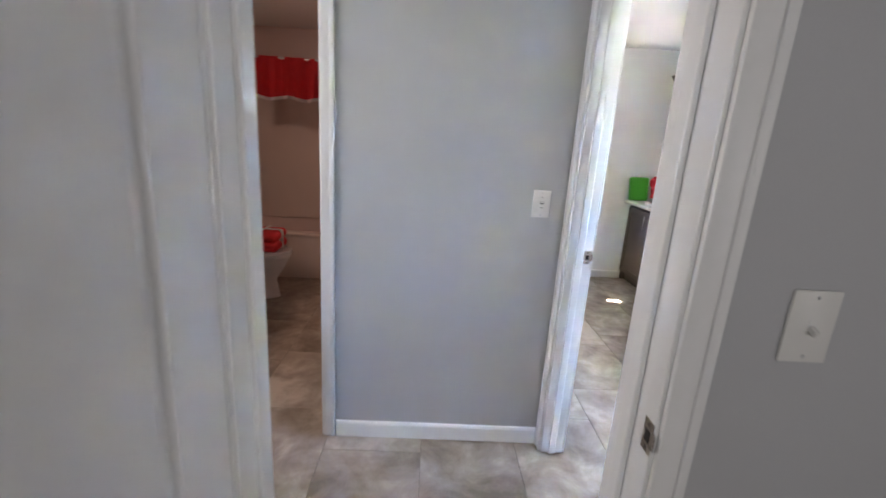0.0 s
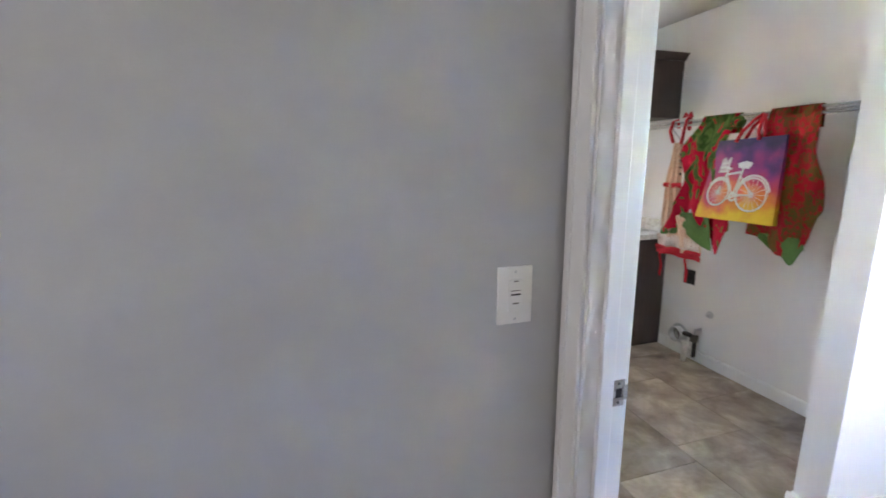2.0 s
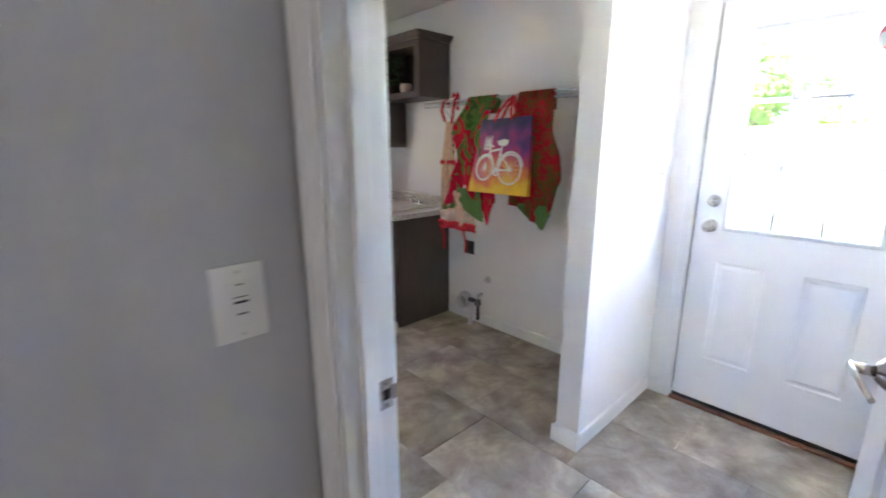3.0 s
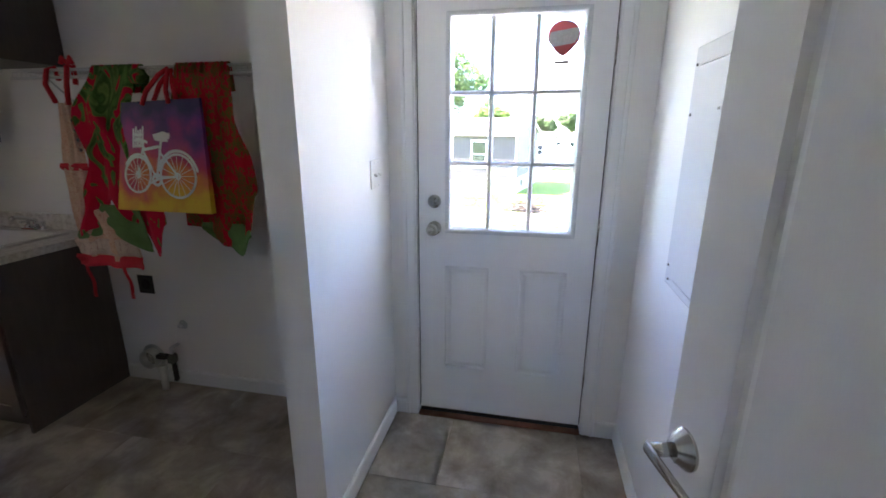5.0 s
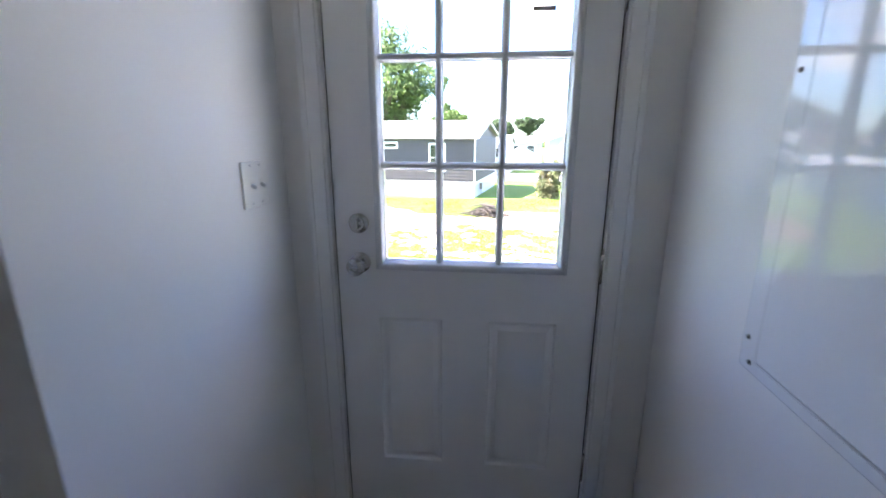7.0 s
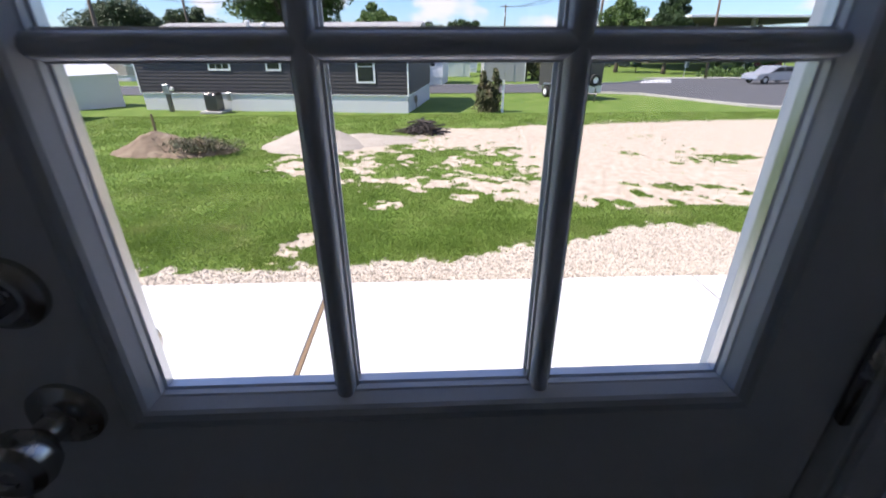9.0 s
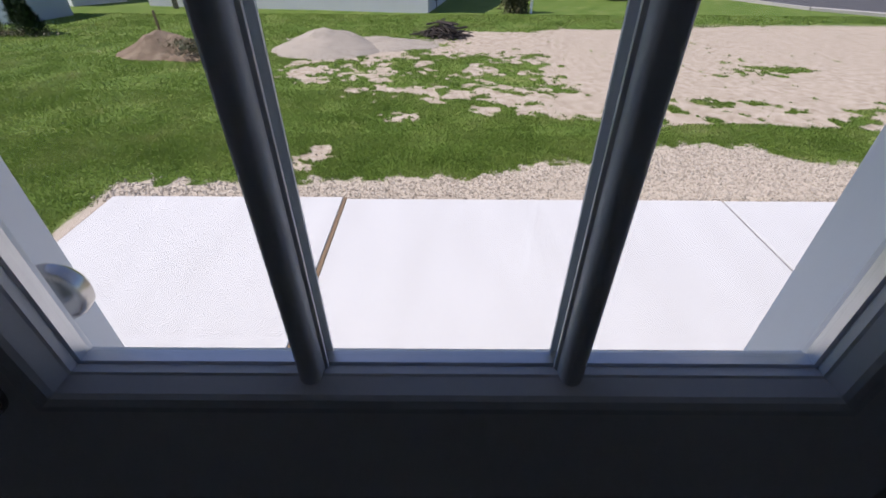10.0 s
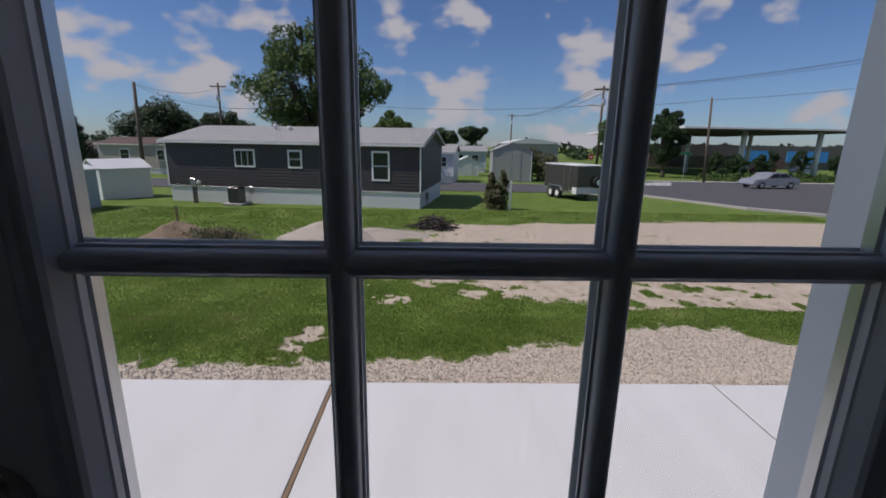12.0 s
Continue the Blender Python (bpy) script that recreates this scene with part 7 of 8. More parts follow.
def shed(name, label, m, W, D, eave, ridge, wall_m, roof_m, axis="y"):
    """Gable front in the plane x = 0."""
    s = thing(name, label, "shed")
    bm = bmesh.new()
    add_prism(bm, [(0, -0.2), (W, -0.2), (W, eave), (W / 2, ridge), (0, eave)], D, Matrix(((0, 0, 1, 0), (1, 0, 0, 0), (0, 1, 0, 0), (0, 0, 0, 1))))
    bmesh.ops.recalc_face_normals(bm, faces=bm.faces)
    part("walls", bm, wall_m, s)
    bm = bmesh.new()
    r = (ridge - eave) / (W / 2)
    add_prism(bm, [(-0.1, eave - 0.1 * r + 0.005), (W / 2, ridge + 0.005), (W + 0.1, eave - 0.1 * r + 0.005), (W + 0.1, eave - 0.1 * r + 0.06), (W / 2, ridge + 0.07), (-0.1, eave - 0.1 * r + 0.06)], D + 0.2,
              Matrix(((0, 0, 1, -0.1), (1, 0, 0, 0), (0, 1, 0, 0), (0, 0, 0, 1))))
    bmesh.ops.recalc_face_normals(bm, faces=bm.faces)
    part("roof", bm, roof_m, s)
    for y in (W * 0.27, W * 0.5):
        part("door", box((-0.03, y, 0.02), (-0.005, y + W * 0.22, eave - 0.12), 0.006), wall_m, s)
    for y in (0, W):
        part("corner_trim", box((-0.02, y - 0.03, -0.05), (0.03, y + 0.03, eave)), M["trim"], s)
    s.matrix_world = m
    return s


shed("garden_shed", "white vinyl garden shed with pale roof", pose(21.5, 16.4, ground_z(21.5), 0, 0, -32), 1.95, 2.3, 1.5, 1.9, M["shed_white"], M["roof_white"])
shed("garden_shed", "pale blue vinyl garden shed beside conifers", pose(16.5, 14.7, ground_z(16.5), 0, 0, -3), 3.6, 2.4, 1.58, 2.1, M["shed_blue"], M["roof_white"])
shed("grey_outbuilding", "light grey outbuilding with white gable trim", pose(41.5, -9.2, ground_z(42), 0, 0, -4), 3.7, 5.0, 2.85, 3.6, M["siding_grey"], M["roof"])
mobile_home("mobile_home", "beige home with brown roof behind the shed", pose(45, 25.5, ground_z(45), 0, 0, -9), 9.5, 5.0, 0.5, 2.9, 3.5, M["siding_beige"], M["roof_brown"], [(2.0, 2.8, 1.4, 2.4, 1, 2), (6.0, 7.0, 1.4, 2.4, 1, 2)])
mobile_home("mobile_home", "far brown-roofed home behind the sheds", pose(62, 41.5, ground_z(62), 0, 0, -9), 12, 5.0, 0.5, 2.4, 3.2, M["siding_grey"], M["roof_brown"], [(2.0, 3.0, 1.2, 2.0, 1, 2)])
mobile_home("mobile_home", "pale blue far home with white trim", pose(62, -7.2, ground_z(62), 0, 0, -5), 5.4, 5.0, 0.5, 2.9, 3.5, M["shed_blue"], M["roof"], [(1.0, 2.0, 1.4, 2.4, 1, 2), (3.2, 4.2, 1.4, 2.4, 1, 2)])
shed("garden_shed", "small white far garden shed", pose(51, -5.1, ground_z(51), 0, 0, 0), 2.5, 2.5, 1.6, 2.2, M["shed_white"], M["roof_white"])
mobile_home("mobile_home", "white home seen past the gable end", pose(38, -1.6, ground_z(38), 0, 0, -9), 6.0, 4.5, 0.6, 2.6, 3.2, M["shed_white"], M["roof"], [(0.6, 1.3, 1.4, 2.2, 1, 2)])


def white_hall():
    w = thing("white_roofed_hall", "distant low hall with broad white roof", "building")
    bm = bmesh.new()
    add_box(bm, (0, -6.5, -1), (14, 6.5, 4.6))
    part("walls", bm, M["siding_grey"], w)
    bm = bmesh.new()
    pr = [(-6.8, 4.6)] + [(-6.8 + 13.6 * k / 12, 4.6 + 1.2 * math.sin(math.pi * k / 12)) for k in range(13)] + [(6.8, 4.6)]
    add_prism(bm, pr, 14.6, Matrix(((0, 0, 1, -0.3), (1, 0, 0, 0), (0, 1, 0, 0), (0, 0, 0, 1))))
    bmesh.ops.recalc_face_normals(bm, faces=bm.faces)
    part("roof", bm, M["roof_white"], w)
    w.matrix_world = pose(110, -24.3, ground_z(80))


white_hall()


def filling_station():
    c = thing("station_canopy", "wide flat canopy on white columns at a filling station", "canopy")
    gz = ground_z(80)
    part("soffit", box((56.2, -60, 3.83), (92, -31.8, 4.0)), M["canopy"], c)
    part("fascia", box((56, -60.2, 3.86), (56.18, -31.6, 4.12), 0.02), M["trim"], c, "white fascia band")
    part("fascia", box((56.2, -31.78, 3.86), (92.2, -31.6, 4.12), 0.02), M["trim"], c, "white fascia band")
    for x, y in ((60, -42.2), (60, -52.8), (78, -45), (78, -56)):
        part("column", tube([(x, y, gz), (x, y, 3.83)], 0.34, 14), M["trim"], c, smooth=True)
    b = thing("station_shop", "low dark shop with blue facade panels", "building")
    part("walls", box((94, -96, gz), (104, -46, 2.2)), M["canopy"], b)
    for y0, y1 in ((-72, -66), (-85, -76)):
        part("blue_panel", box((93.8, y0, gz + 1.6), (93.98, y1, gz + 3.9)), M["blue_panel"], b, "bright blue facade panel")
    for y0, y1 in ((-64, -50), (-75, -73)):
        part("window", box((93.85, y0, gz + 0.3), (93.98, y1, gz + 2.6)), M["win_dark"], b)


filling_station()


# ---- roads ----
def road():
    bm = bmesh.new()
    out = [(29.8, 60), (36.6, 60), (36.6, -12), (38.5, -17), (43, -22), (44, -60), (44, -160), (15.5, -160), (16.2, -26), (17.3, -21), (19.0, -17.9), (21.2, -15.9), (24.5, -14.8), (28, -13.6), (29.4, -11.5), (29.8, -8)]
    f = bm.faces.new([bm.verts.new((x, y, ground_z(x) + 0.012)) for x, y in out])
    bmesh.ops.triangulate(bm, faces=[f])
    bmesh.ops.recalc_face_normals(bm, faces=bm.faces)
    tagged(finish("road", bm, M["asphalt"]), "grey asphalt road and junction", "road", kind="structure")
    k = tagged(new("kerb"), "pale concrete kerb and pavement along the road", "kerb", kind="structure")
    for chain in ([(16.2, -26), (17.3, -21), (19.0, -17.9), (21.2, -15.9), (24.5, -14.8), (28, -13.6), (29.4, -11.5), (29.8, -8)], [(36.6, 60), (36.6, -12), (38.5, -17), (43, -22), (44, -60), (44, -160)]):
        bm = bmesh.new()
        for (x0, y0), (x1, y1) in zip(chain, chain[1:]):
            add_tube(bm, [(x0, y0, ground_z(x0) + 0.03), (x1, y1, ground_z(x1) + 0.03)], 0.12, 4)
        part("kerb_stone", bm, M["kerb"], k)
    bm = bmesh.new()
    f = bm.faces.new([bm.verts.new((x, y, ground_z(x) + 0.02)) for x, y in ((45.5, -23), (47, -22), (47.3, -120), (45.8, -120))])
    part("pavement_slab", bm, M["kerb"], k)
    mk = tagged(new("road_marking"), "white painted crossing stripes on the road", "road marking", kind="structure")
    for j in range(7):
        x = 38.8 + 0.75 * j
        part("stripe", box((x, -21.5 - 0.4 * j, ground_z(x) + 0.016), (x + 0.4, -18.8 - 0.4 * j, ground_z(x) + 0.022)), M["trim"], mk)


road()


# ---- vehicles ----
def wheel(parent, x, y, r, w, rim_m):
    t = part("wheel", lathe([(r * 0.55, -w / 2), (r * 0.93, -w / 2), (r, -w / 3), (r, w / 3), (r * 0.93, w / 2), (r * 0.55, w / 2)], 22, pose(x, y, r, 90, 0, 0)), M["rubber"], parent, "black tyre", smooth=True)
    part("rim", lathe([(0, -w * 0.46), (r * 0.2, -w * 0.5), (r * 0.5, -w * 0.36), (r * 0.58, -w * 0.45), (r * 0.58, w * 0.45), (0, w * 0.42)], 18, pose(x, y, r, 90, 0, 0)), rim_m, t, smooth=True)


def cargo_trailer():
    t = thing("cargo_trailer", "charcoal enclosed tandem cargo trailer parked on grass", "trailer")
    # long side in the plane y = 0, facing -y
    part("body", box((0, 0, 0.42), (3.6, 1.9, 2.0), 0.05, 2), M["trailer"], t)
    part("roof_cap", box((-0.02, -0.02, 1.99), (3.62, 1.92, 2.06), 0.02), M["skirt"], t)
    part("stone_guard", box((-0.012, -0.008, 0.42), (3.61, -0.002, 0.62)), M["alu"], t)
    part("front_guard", box((3.602, 0.02, 0.42), (3.612, 1.88, 0.80)), M["skirt"], t)
    part("corner_guard", box((3.15, -0.010, 0.42), (3.604, -0.003, 0.80)), M["skirt"], t)
    dr = part("side_door", box((2.25, -0.02, 0.52), (2.85, -0.002, 1.85), 0.006), M["trailer"], t)
    bm = bmesh.new()
    add_tube(bm, [(2.24, -0.022, 0.5), (2.24, -0.022, 1.87), (2.86, -0.022, 1.87), (2.86, -0.022, 0.5)], 0.014, 6)
    part("door_trim", bm, M["alu"], dr)
    for x in (1.05, 1.8):
        wheel(t, x, -0.06, 0.33, 0.2, M["trim"])
        wheel(t, x, 1.96, 0.33, 0.2, M["trim"])
    bm = bmesh.new()
    add_tube(bm, [(0.62, -0.1, 0.5), (0.8, -0.1, 0.76), (2.05, -0.1, 0.76), (2.22, -0.1, 0.5)], 0.05, 6)
    part("fender", bm, M["alu"], t)
    sp = part("spare_wheel", lathe([(0.16, -0.1), (0.30, -0.1), (0.33, -0.05), (0.33, 0.05), (0.30, 0.1), (0.16, 0.1)], 22, pose(3.72, 1.3, 1.1, 0, 90, 0)), M["rubber"], t, smooth=True)
    part("rim", lathe([(0, 0.06), (0.17, 0.09), (0.17, -0.08), (0, -0.06)], 16, pose(3.72, 1.3, 1.1, 0, 90, 0)), M["trim"], sp)
    part("tongue", tube([(3.6, 0.3, 0.45), (4.5, 0.95, 0.45), (3.6, 1.6, 0.45)], 0.05, 6), M["steel_dark"], t)
    part("jack", tube([(4.35, 0.95, 0.05), (4.35, 0.95, 0.75)], 0.035, 8), M["steel_dark"], t)
    bm = bmesh.new()
    for x in (0.1, 3.5):
        add_tube(bm, [(x, 0.95, 0.45), (x, 0.95, -0.05)], 0.04, 6)
    part("stand", bm, M["steel_dark"], t)
    t.matrix_world = pose(27.9, -7.1, ground_z(27), 0, 0, -163.7)


cargo_trailer()


def sedan(m, label, paint):
    c = thing("sedan_car", label, "car")
    bm = bmesh.new()
    side = [(0, 0.35), (0.05, 0.62), (0.25, 0.78), (1.1, 0.86), (1.75, 1.32), (3.0, 1.36), (3.75, 0.95), (4.35, 0.9), (4.5, 0.6), (4.45, 0.32), (3.9, 0.28), (0.6, 0.28)]
    add_prism(bm, side, 1.72, Matrix(((1, 0, 0, 0), (0, 0, 1, 0), (0, 1, 0, 0), (0, 0, 0, 1))))
    bmesh.ops.recalc_face_normals(bm, faces=bm.faces)
    bmesh.ops.bevel(bm, geom=[e for e in bm.edges], offset=0.05, segments=2, affect="EDGES")
    part("body", bm, paint, c, smooth=True)
    for y in (-0.006, 1.716):
        for pts in ([(1.35, 0.92), (1.82, 1.25), (2.35, 1.28), (2.35, 0.94)], [(2.43, 0.94), (2.43, 1.28), (2.98, 1.28), (3.5, 0.97)]):
            bm = bmesh.new()
            add_prism(bm, pts, 0.01, Matrix(((1, 0, 0, 0), (0, 0, 1, y), (0, 1, 0, 0), (0, 0, 0, 1))))
            part("side_window", bm, M["win_dark"], c)
    for x in (0.85, 3.6):
        for y in (0.08, 1.64):
            wheel(c, x, y, 0.32, 0.2, M["alu"])
    for y in (0.1, 1.45):
        part("headlight", box((0.0, y, 0.6), (0.12, y + 0.2, 0.72), 0.02), M["glass"], c)
        part("tail_light", box((4.4, y, 0.68), (4.5, y + 0.2, 0.82), 0.02), M["sign_red"], c)
    c.matrix_world = m


sedan(pose(36.2, -27.0, ground_z(36.2) + 0.014, 0, 0, -84), "silver sedan driving on the road", M["car_paint"])
sedan(pose(72.0, -54, ground_z(72), 0, 0, -70), "dark red sedan parked by the station", mat("dark_red_car_paint", (0.25, 0.02, 0.02), 0.3))
sedan(pose(72.5, -61, ground_z(72), 0, 0, -80), "white sedan parked by the station", mat("white_car_paint", (0.6, 0.6, 0.6), 0.3))
sedan(pose(80, -31.5, ground_z(80), 0, 0, -90), "dark far sedan parked beyond the junction", mat("dark_car_paint", (0.04, 0.05, 0.07), 0.3))


# ---- poles, wires, signs ----
def utility_pole(name, label, x, y, top, r, arm=True, lamp_on=False, lean=(0, 0)):
    p = thing(name, label, "utility pole")
    z0 = ground_z(x) - 0.2
    part("shaft", tube([(x, y, z0), (x + lean[0], y + lean[1], top)], r, 10, r * 0.7), M["pole"], p, smooth=True)
    if arm:
        part("crossarm", box((x - 0.08, y - 1.25, top - 0.6), (x + 0.08, y + 1.25, top - 0.42), 0.02), M["pole"], p)
        for k in (-1.1, -0.4, 0.4, 1.1):
            part("insulator", lathe([(0.05, 0), (0.07, 0.05), (0.04, 0.1), (0.06, 0.15), (0, 0.2)], 8, pose(x, y + k, top - 0.42)), M["alu"], p)
        part("transformer", lathe([(0, 0), (0.24, 0), (0.26, 0.05), (0.26, 0.75), (0.2, 0.85), (0, 0.88)], 14, pose(x - 0.4, y, top - 2.6)), M["alu"], p, smooth=True)
    if lamp_on:
        part("lamp_arm", tube([(x, y, top - 2.8), (x, y + 1.3, top - 2.5), (x, y + 1.6, top - 2.55)], 0.04, 6), M["alu"], p)
        part("lamp_head", box((x - 0.12, y + 1.5, top - 2.68), (x + 0.12, y + 2.1, top - 2.52), 0.04, 2), M["alu"], p)


utility_pole("utility_pole", "dark leaning wooden utility pole behind the sheds", 45, 29.6, 6.74, 0.2, arm=False, lean=(0, -0.25))
utility_pole("utility_pole", "wooden utility pole with crossarm behind the home", 70, 33.0, 9.8, 0.2)
utility_pole("utility_pole", "tall wooden utility pole with crossarm and street lamp", 62, -23.0, 9.5, 0.2, lamp_on=True)
utility_pole("utility_pole", "slim wooden utility pole at the junction", 44.4, -27.85, 6.3, 0.14, arm=False, lean=(0, 0.5))
utility_pole("utility_pole", "far wooden utility pole over the roofs", 120, -20.5, 9.5, 0.22)
utility_pole("utility_pole", "far slim pole beside a round tree", 95, -8.0, 4.2, 0.12, arm=False)


def cable(a, b, sag, r=0.018):
    a, b = Vector(a), Vector(b)
    pts = [a.lerp(b, k / 14) - Vector((0, 0, sag * 4 * (k / 14) * (1 - k / 14))) for k in range(15)]
    tagged(finish("overhead_cable", tube(pts, r, 5), M["wire"]), "thin black overhead cable between utility poles", "cable", "overhead cables")


for k in (-1.1, 0.4, 1.1):
    cable((62, -23 + k, 9.1), (40.0, -42 + k, 9.9), 0.5)
    cable((62, -23 + k, 9.1), (120, -20.5 + k, 9.1), 1.3, 0.03)
cable((62, -23, 7.4), (44.4, -27.35, 6.1), 0.4)
cable((44.4, -27.35, 6.1), (33, -40, 7.2), 0.3)
cable((62, -23, 7.0), (70, 33, 9.0), 1.6, 0.022)
cable((45, 29.35, 6.6), (70, 33, 9.2), 0.9)
cable((45, 29.35, 6.6), (25, 8.5, 3.2), 0.8, 0.015)


def road_sign(name, label, x, y, z, kind, face_yaw=180):
    s = thing(name, label, "sign")
    gz = ground_z(x)
    part("post", tube([(x, y, gz - 0.1), (x, y, z + 0.3)], 0.035, 6), M["alu"], s)
    m = pose(x - 0.05, y, z, 0, 0, 0)
    bm = bmesh.new()
    if kind == "stop":
        add_prism(bm, [(0.38 * math.cos(math.pi / 8 + k * math.pi / 4), 0.38 * math.sin(math.pi / 8 + k * math.pi / 4)) for k in range(8)], 0.02, m @ pose(0, 0, 0, 0, -90, 0))
        mm = M["sign_red"]
    elif kind == "diamond":
        add_prism(bm, [(0.55, 0), (0, 0.55), (-0.55, 0), (0, -0.55)], 0.02, m @ pose(0, 0, 0, 0, -90, 0))
        mm = mat("sign_back_brown", (0.13, 0.08, 0.05), 0.6)
    else:
        add_box(bm, (-0.01, -0.6, -0.12), (0.01, 0.6, 0.12), 0.0, 1, m)
        mm = M["sign_green"]
    part("plate", bm, mm, s)
    if kind == "stop":
        part("white_bar", box((x - 0.078, y - 0.22, z - 0.07), (x - 0.073, y + 0.22, z + 0.07)), M["trim"], s)


road_sign("stop_sign", "red octagonal stop sign on a metal post", 60, -21.4, 0.0, "stop")
road_sign("stop_sign", "red octagonal stop sign by the station", 58, -37.4, -0.1, "stop")
road_sign("warning_sign", "brown back of a diamond warning sign", 39.5, -31.6, 0.1, "diamond")
road_sign("street_name_sign", "green street name sign on a tall post", 46, -26.5, 0.85, "street")
tagged(finish("marker_post", box((19.85, -3.58, ground_z(19.8) - 0.1), (19.95, -3.48, -0.22), 0.008), M["trim"]), "white square marker post beside the bush", "post")


# ---- trees ----
def leaf_cloud(bm, centres, n, leaf, rng):
    for c, r in centres:
        c = Vector(c)
        for _ in range(n):
            d = Vector((rng.gauss(0, 1), rng.gauss(0, 1), rng.gauss(0, 0.8)))
            d.normalize()
            p = c + d * r * rng.uniform(0.35, 1.0) ** 0.6
            a = Vector((rng.gauss(0, 1), rng.gauss(0, 1), rng.gauss(0, 1))).normalized()
            b = a.orthogonal().normalized()
            L = leaf * rng.uniform(0.6, 1.3)
            bm.faces.new([bm.verts.new(q) for q in (p - a * L * 0.5, p + b * L * 0.28, p + a * L * 0.5, p - b * L * 0.28)])


def tree(name, label, x, y, top, half, trunk_h, clumps, n, leaf, material, seed, squash=1.0, tuft=(0.16, 0.3)):
    rng = random.Random(seed)
    t = thing(name, label, "tree")
    z0 = ground_z(x)
    tr = 0.035 * (top - z0)
    part("trunk", tube([(x, y, z0 - 0.2), (x + 0.1, y - 0.05, z0 + trunk_h * 0.5), (x, y + 0.08, z0 + trunk_h), (x, y, z0 + (top - z0) * 0.8)], tr, 9, tr * 0.25), M["bark"], t, smooth=True)
    mid = (z0 + trunk_h + top) / 2
    hz = (top - z0 - trunk_h) / 2
    cs = []
    for _ in range(clumps):
        while True:
            u = Vector((rng.uniform(-1, 1), rng.uniform(-1, 1), rng.uniform(-1, 1)))
            if 0.3 < u.length < 0.92:
                break
        k = 1.0 - 0.35 * max(0.0, u.z) - 0.2 * max(0.0, -u.z)
        c = (x + u.x * half * k * squash, y + u.y * half * k, mid + u.z * hz * 0.92)
        cs.append((c, half * rng.uniform(*tuft)))
    limbs = bmesh.new()
    for c, r in cs[::3]:
        s = Vector((x, y, z0 + trunk_h * rng.uniform(0.7, 1.1)))
        e = Vector(c)
        add_tube(limbs, [s, s.lerp(e, 0.5) + Vector((0, 0, 0.2)), e], tr * 0.35, 5, True, tr * 0.06)
    part("limbs", limbs, M["bark"], t)
    bm = bmesh.new()
    leaf_cloud(bm, cs, n, leaf, rng)
    part("crown", bm, material, t)


tree("broadleaf_tree", "tall loose-crowned broadleaf tree behind the home", 38, 9.8, 11.1, 6.6, 3.0, 130, 170, 0.34, M["leaf"], 21, 0.7, (0.09, 0.20))
tree("broadleaf_tree", "rounded green tree beyond the home", 75, 45.5, 7.6, 7.2, 2.0, 70, 240, 0.5, M["leaf_dark"], 22, 0.6)
tree("broadleaf_tree", "rounded green tree beyond the home", 77, 36, 6.4, 5.2, 2.0, 44, 240, 0.5, M["leaf_dark"], 23, 0.6)
tree("broadleaf_tree", "rounded yellow-green tree over the roof", 60, 5.8, 5.6, 3.0, 2.6, 26, 150, 0.5, M["leaf"], 24, 0.6)
tree("broadleaf_tree", "far round-headed tree beside a pole", 90, -7.6, 6.0, 3.2, 4.5, 22, 130, 0.6, M["leaf_dark"], 25, 0.6)
tree("broadleaf_tree", "far dark tree behind the gable", 90, -1.6, 4.7, 3.9, 2.5, 24, 130, 0.6, M["leaf_dark"], 26, 0.6)
tree("broadleaf_tree", "dark dense roadside tree", 55, -29.0, 7.1, 2.5, 1.2, 60, 300, 0.26, M["leaf_dark"], 27, 0.9)
tree("broadleaf_tree", "green roadside tree behind the street lamp", 60, -25.2, 6.9, 3.0, 1.6, 60, 260, 0.28, M["leaf"], 28, 0.9)
for k, (x, y, h) in enumerate(((52, -33.5, 3.2), (51, -35.8, 2.7), (54, -37.6, 3.2), (52, -39.4, 3.4), (54, -41.8, 3.7), (52, -44.2, 3.9), (58, -27, 2.8), (53, -49.5, 3.3))):
    tree("young_tree", "small green roadside tree near the station", x, y, ground_z(x) + h, 1.25, 0.7, 20, 200, 0.2, M["leaf_dark"], 40 + k)


def conifer(name, label, x, y, h, r, material, seed, n=900, leaf=0.16):
    rng = random.Random(seed)
    t = thing(name, label, "conifer")
    z0 = ground_z(x)
    part("trunk", tube([(x, y, z0 - 0.1), (x, y, z0 + h * 0.9)], 0.03 * h, 7, 0.01), M["bark"], t)
    bm = bmesh.new()
    for _ in range(n):
        k = rng.random() ** 0.7
        rr = r * (1 - k) * rng.uniform(0.5, 1.05) * (1 + 0.2 * math.sin(k * 40)) + 0.02
        a = rng.uniform(0, 6.28)
        p = Vector((x + rr * math.cos(a), y + rr * math.sin(a), z0 + 0.05 + k * h))
        d = Vector((math.cos(a), math.sin(a), rng.uniform(0.2, 1.2))).normalized() * leaf
        s = Vector((-math.sin(a), math.cos(a), 0)) * leaf * 0.3
        bm.faces.new([bm.verts.new(q) for q in (p - d * 0.5, p + s, p + d, p - s)])
    part("foliage", bm, material, t)


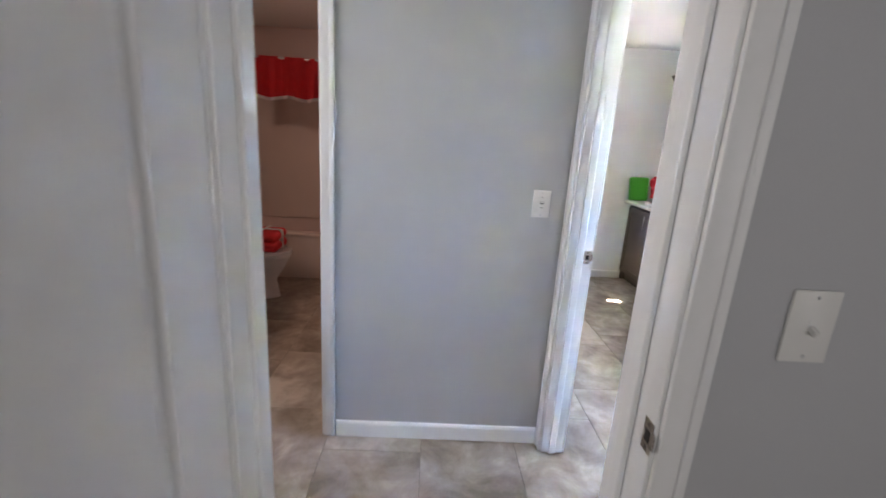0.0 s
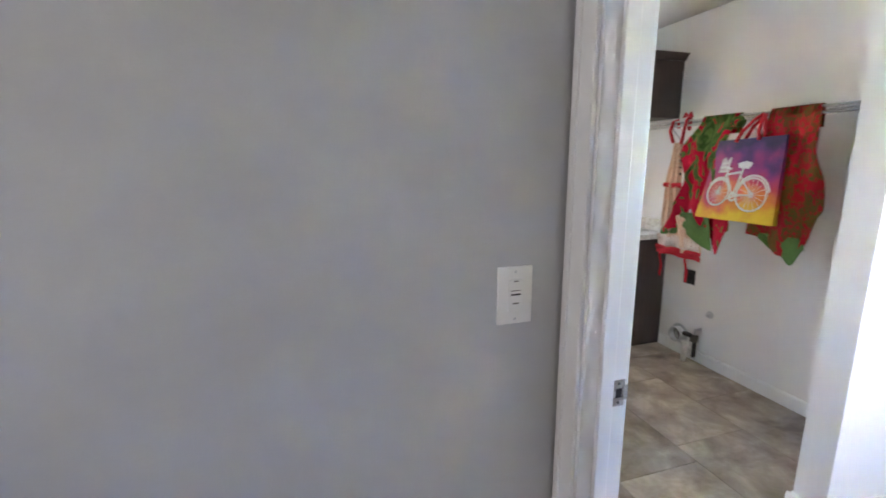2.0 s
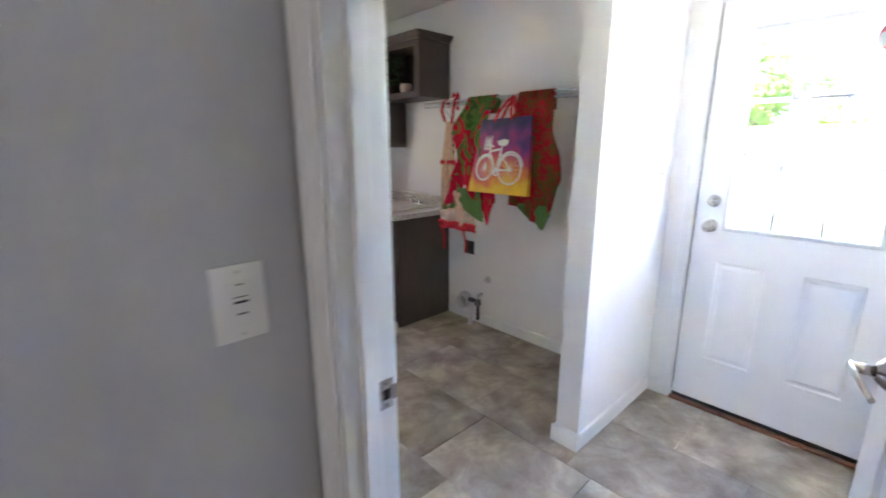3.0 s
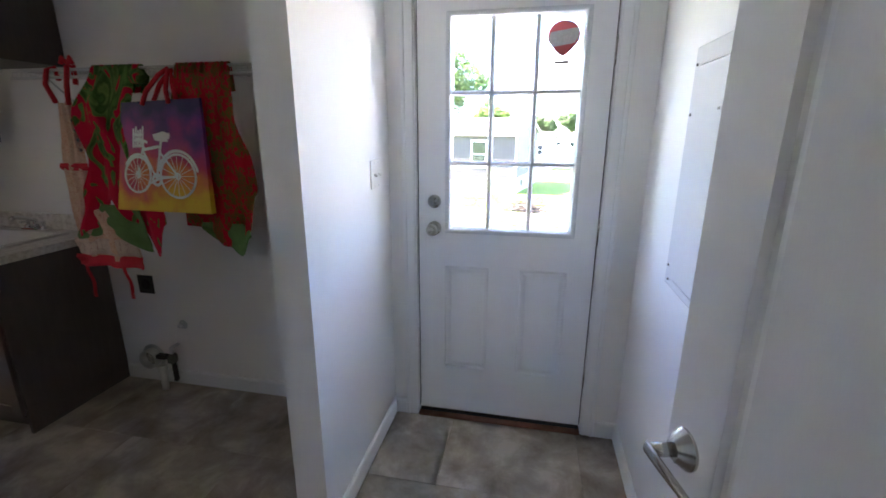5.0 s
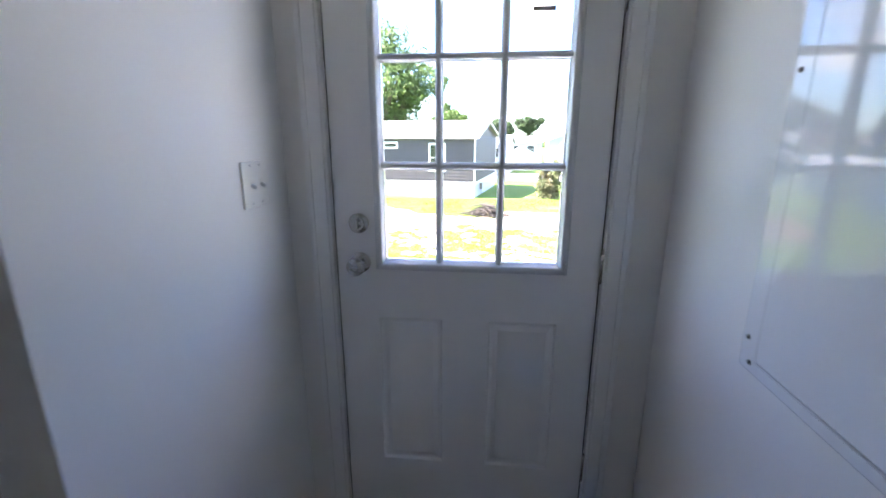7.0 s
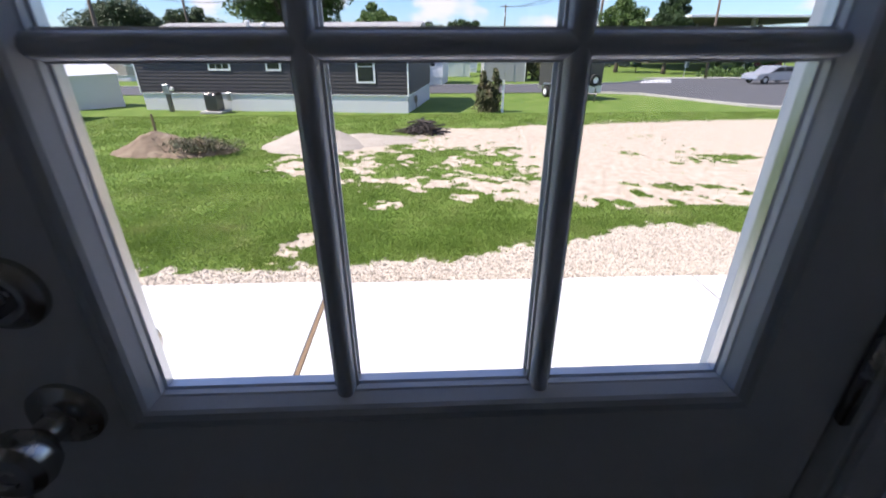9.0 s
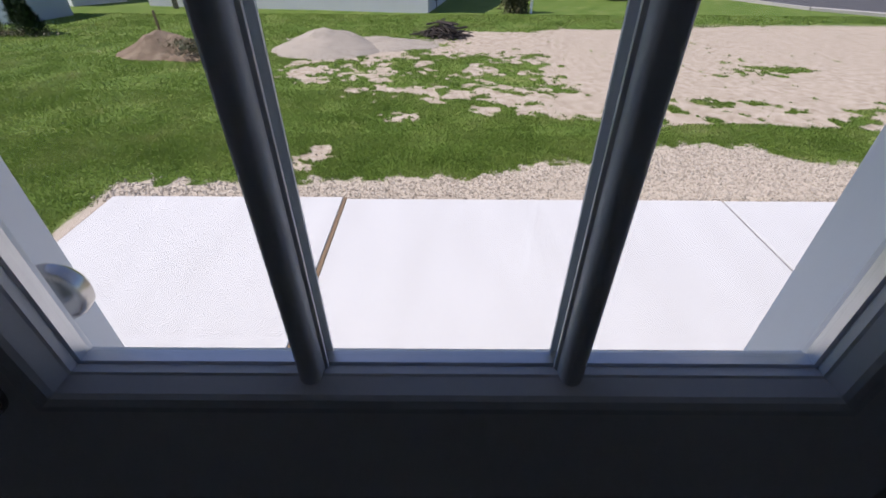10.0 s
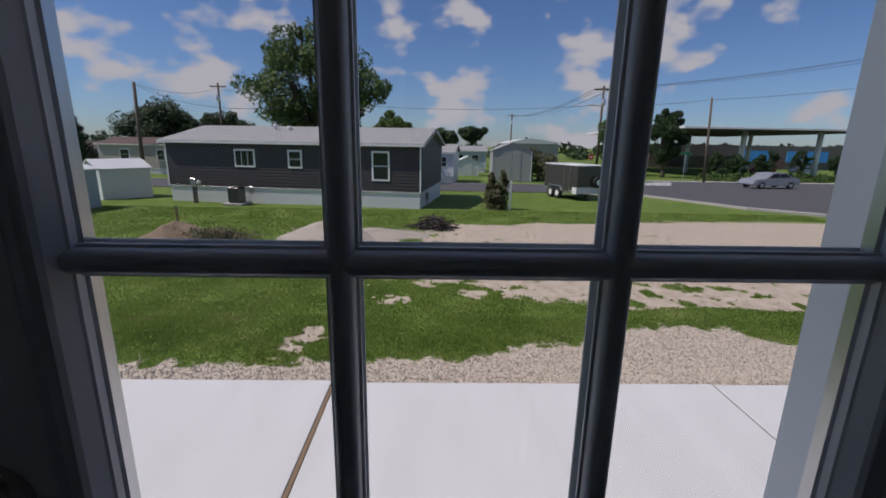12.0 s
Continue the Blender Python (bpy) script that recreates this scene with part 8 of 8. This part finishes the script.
conifer("conifer_tree", "broad dark far pine behind the sheds", 60, 48.3, 7.4, 3.5, M["leaf_dark"], 51, 3600, 0.5)
for k, (x, y, h, r) in enumerate(((14.9, 14.25, 0.75, 0.32), (14.9, 13.35, 1.15, 0.34), (14.8, 12.95, 1.2, 0.36), (14.6, 12.7, 0.8, 0.4))):
    conifer("dwarf_conifer", "small dark conifer planted beside the blue shed", x, y, h, r, M["leaf_dark"], 60 + k, 1300, 0.09)
weeds("flower_clump", "yellow flowering clump below the conifers", [(14.3, 14.0, ground_z(14.3))], 260, (0.12, 0.16), 0.25, M["yellow"], 15, 0.05)
weeds("garden_bed", "dark mulch and low plants under the conifers", [(14.5, 13.3, ground_z(14.5))], 900, (0.22, 0.6), 0.12, M["leaf_bush"], 16, 0.07)


def bush():
    rng = random.Random(71)
    b = thing("leafy_bush", "brown-green twin-stemmed bush on the lawn", "bush")
    bm = bmesh.new()
    cs = []
    for y0, h in ((-2.65, 1.5), (-3.2, 1.62), (-2.9, 1.1)):
        for k in range(16):
            t = k / 15
            cs.append(((20.1 + rng.gauss(0, 0.12), y0 + rng.gauss(0, 0.1) * (1.2 - t), ground_z(20) + 0.12 + t * h), 0.34 * (1.08 - 0.75 * t)))
    leaf_cloud(bm, cs, 90, 0.12, rng)
    part("foliage", bm, M["leaf_bush"], b)
    bm = bmesh.new()
    for y0 in (-2.7, -3.2):
        add_tube(bm, [(20.1, y0, ground_z(20) - 0.1), (20.1, y0, ground_z(20) + 1.2)], 0.04, 6, True, 0.01)
    part("stems", bm, M["bark"], b)
    b2 = thing("leafy_bush", "reddish bush beside the grey outbuilding", "bush")
    bm = bmesh.new()
    leaf_cloud(bm, [((44.0 + rng.gauss(0, 0.6), -10.9 + rng.gauss(0, 0.75), ground_z(44) + 0.4 + 2.2 * k / 14), 0.75) for k in range(15)], 90, 0.3, rng)
    part("foliage", bm, M["leaf_bush"], b2)
    part("stems", tube([(44, -10.4, ground_z(44) - 0.1), (44, -10.4, ground_z(44) + 1.5)], 0.06, 6), M["bark"], b2)


bush()


def far_woods():
    rng = random.Random(81)
    bm = bmesh.new()
    cs = []
    for k in range(150):
        y = 150 - 2.4 * k + rng.gauss(0, 1)
        cs.append(((150 + rng.gauss(0, 8), y, ground_z(80) + rng.uniform(0.5, 4.2) + 1.0 * math.sin(y * 0.13)), rng.uniform(2.0, 3.2)))
    leaf_cloud(bm, cs, 60, 1.6, rng)
    tagged(finish("far_woods", bm, M["leaf_dark"]), "distant belt of dark green trees on the horizon", "woods", kind="stuff")
    bm = bmesh.new()
    cs = [((48.0 + rng.gauss(0, 0.5), -30 - 0.55 * k, ground_z(48) + 0.35), 0.7) for k in range(45)]
    leaf_cloud(bm, cs, 45, 0.35, rng)
    tagged(finish("hedge_planting", bm, M["leaf"]), "low green planting along the far pavement", "hedge", kind="stuff")


far_woods()

# ---- floor tiles ----
def floor_tiles():
    """Stone-look tiles in staggered rows, each a piece of the floor."""
    tw, tl, gap = 0.457, 0.61, 0.0022
    shared = {}
    rows = int((4.80 + 0.05) / tw) + 2
    for r in range(rows):
        xb = -0.022 - r * tw
        xa = xb - tw
        if xa < -4.72:
            xa = -4.72
        if xb - xa < 0.05:
            continue
        off = (0.22, -0.085, 0.40)[r % 3]
        y = off - 12 * tl
        while y < 3.4:
            a, b = max(y, -4.08), min(y + tl, 3.39)
            if b - a > 0.04:
                key = (round(xb - xa, 3), round(b - a, 3))
                if key not in shared:
                    bm = box((gap / 2 - key[0] / 2, gap / 2 - key[1] / 2, -0.006), (key[0] / 2 - gap / 2, key[1] / 2 - gap / 2, 0.0), 0.0012)
                    me = bpy.data.meshes.new("tile")
                    bm.to_mesh(me)
                    bm.free()
                    me.materials.append(M["tile"])
                    shared[key] = me
                ob = link("tile", shared[key], floor)
                ob.location = ((xa + xb) / 2, (a + b) / 2, 0.0)
            y += tl


floor_tiles()
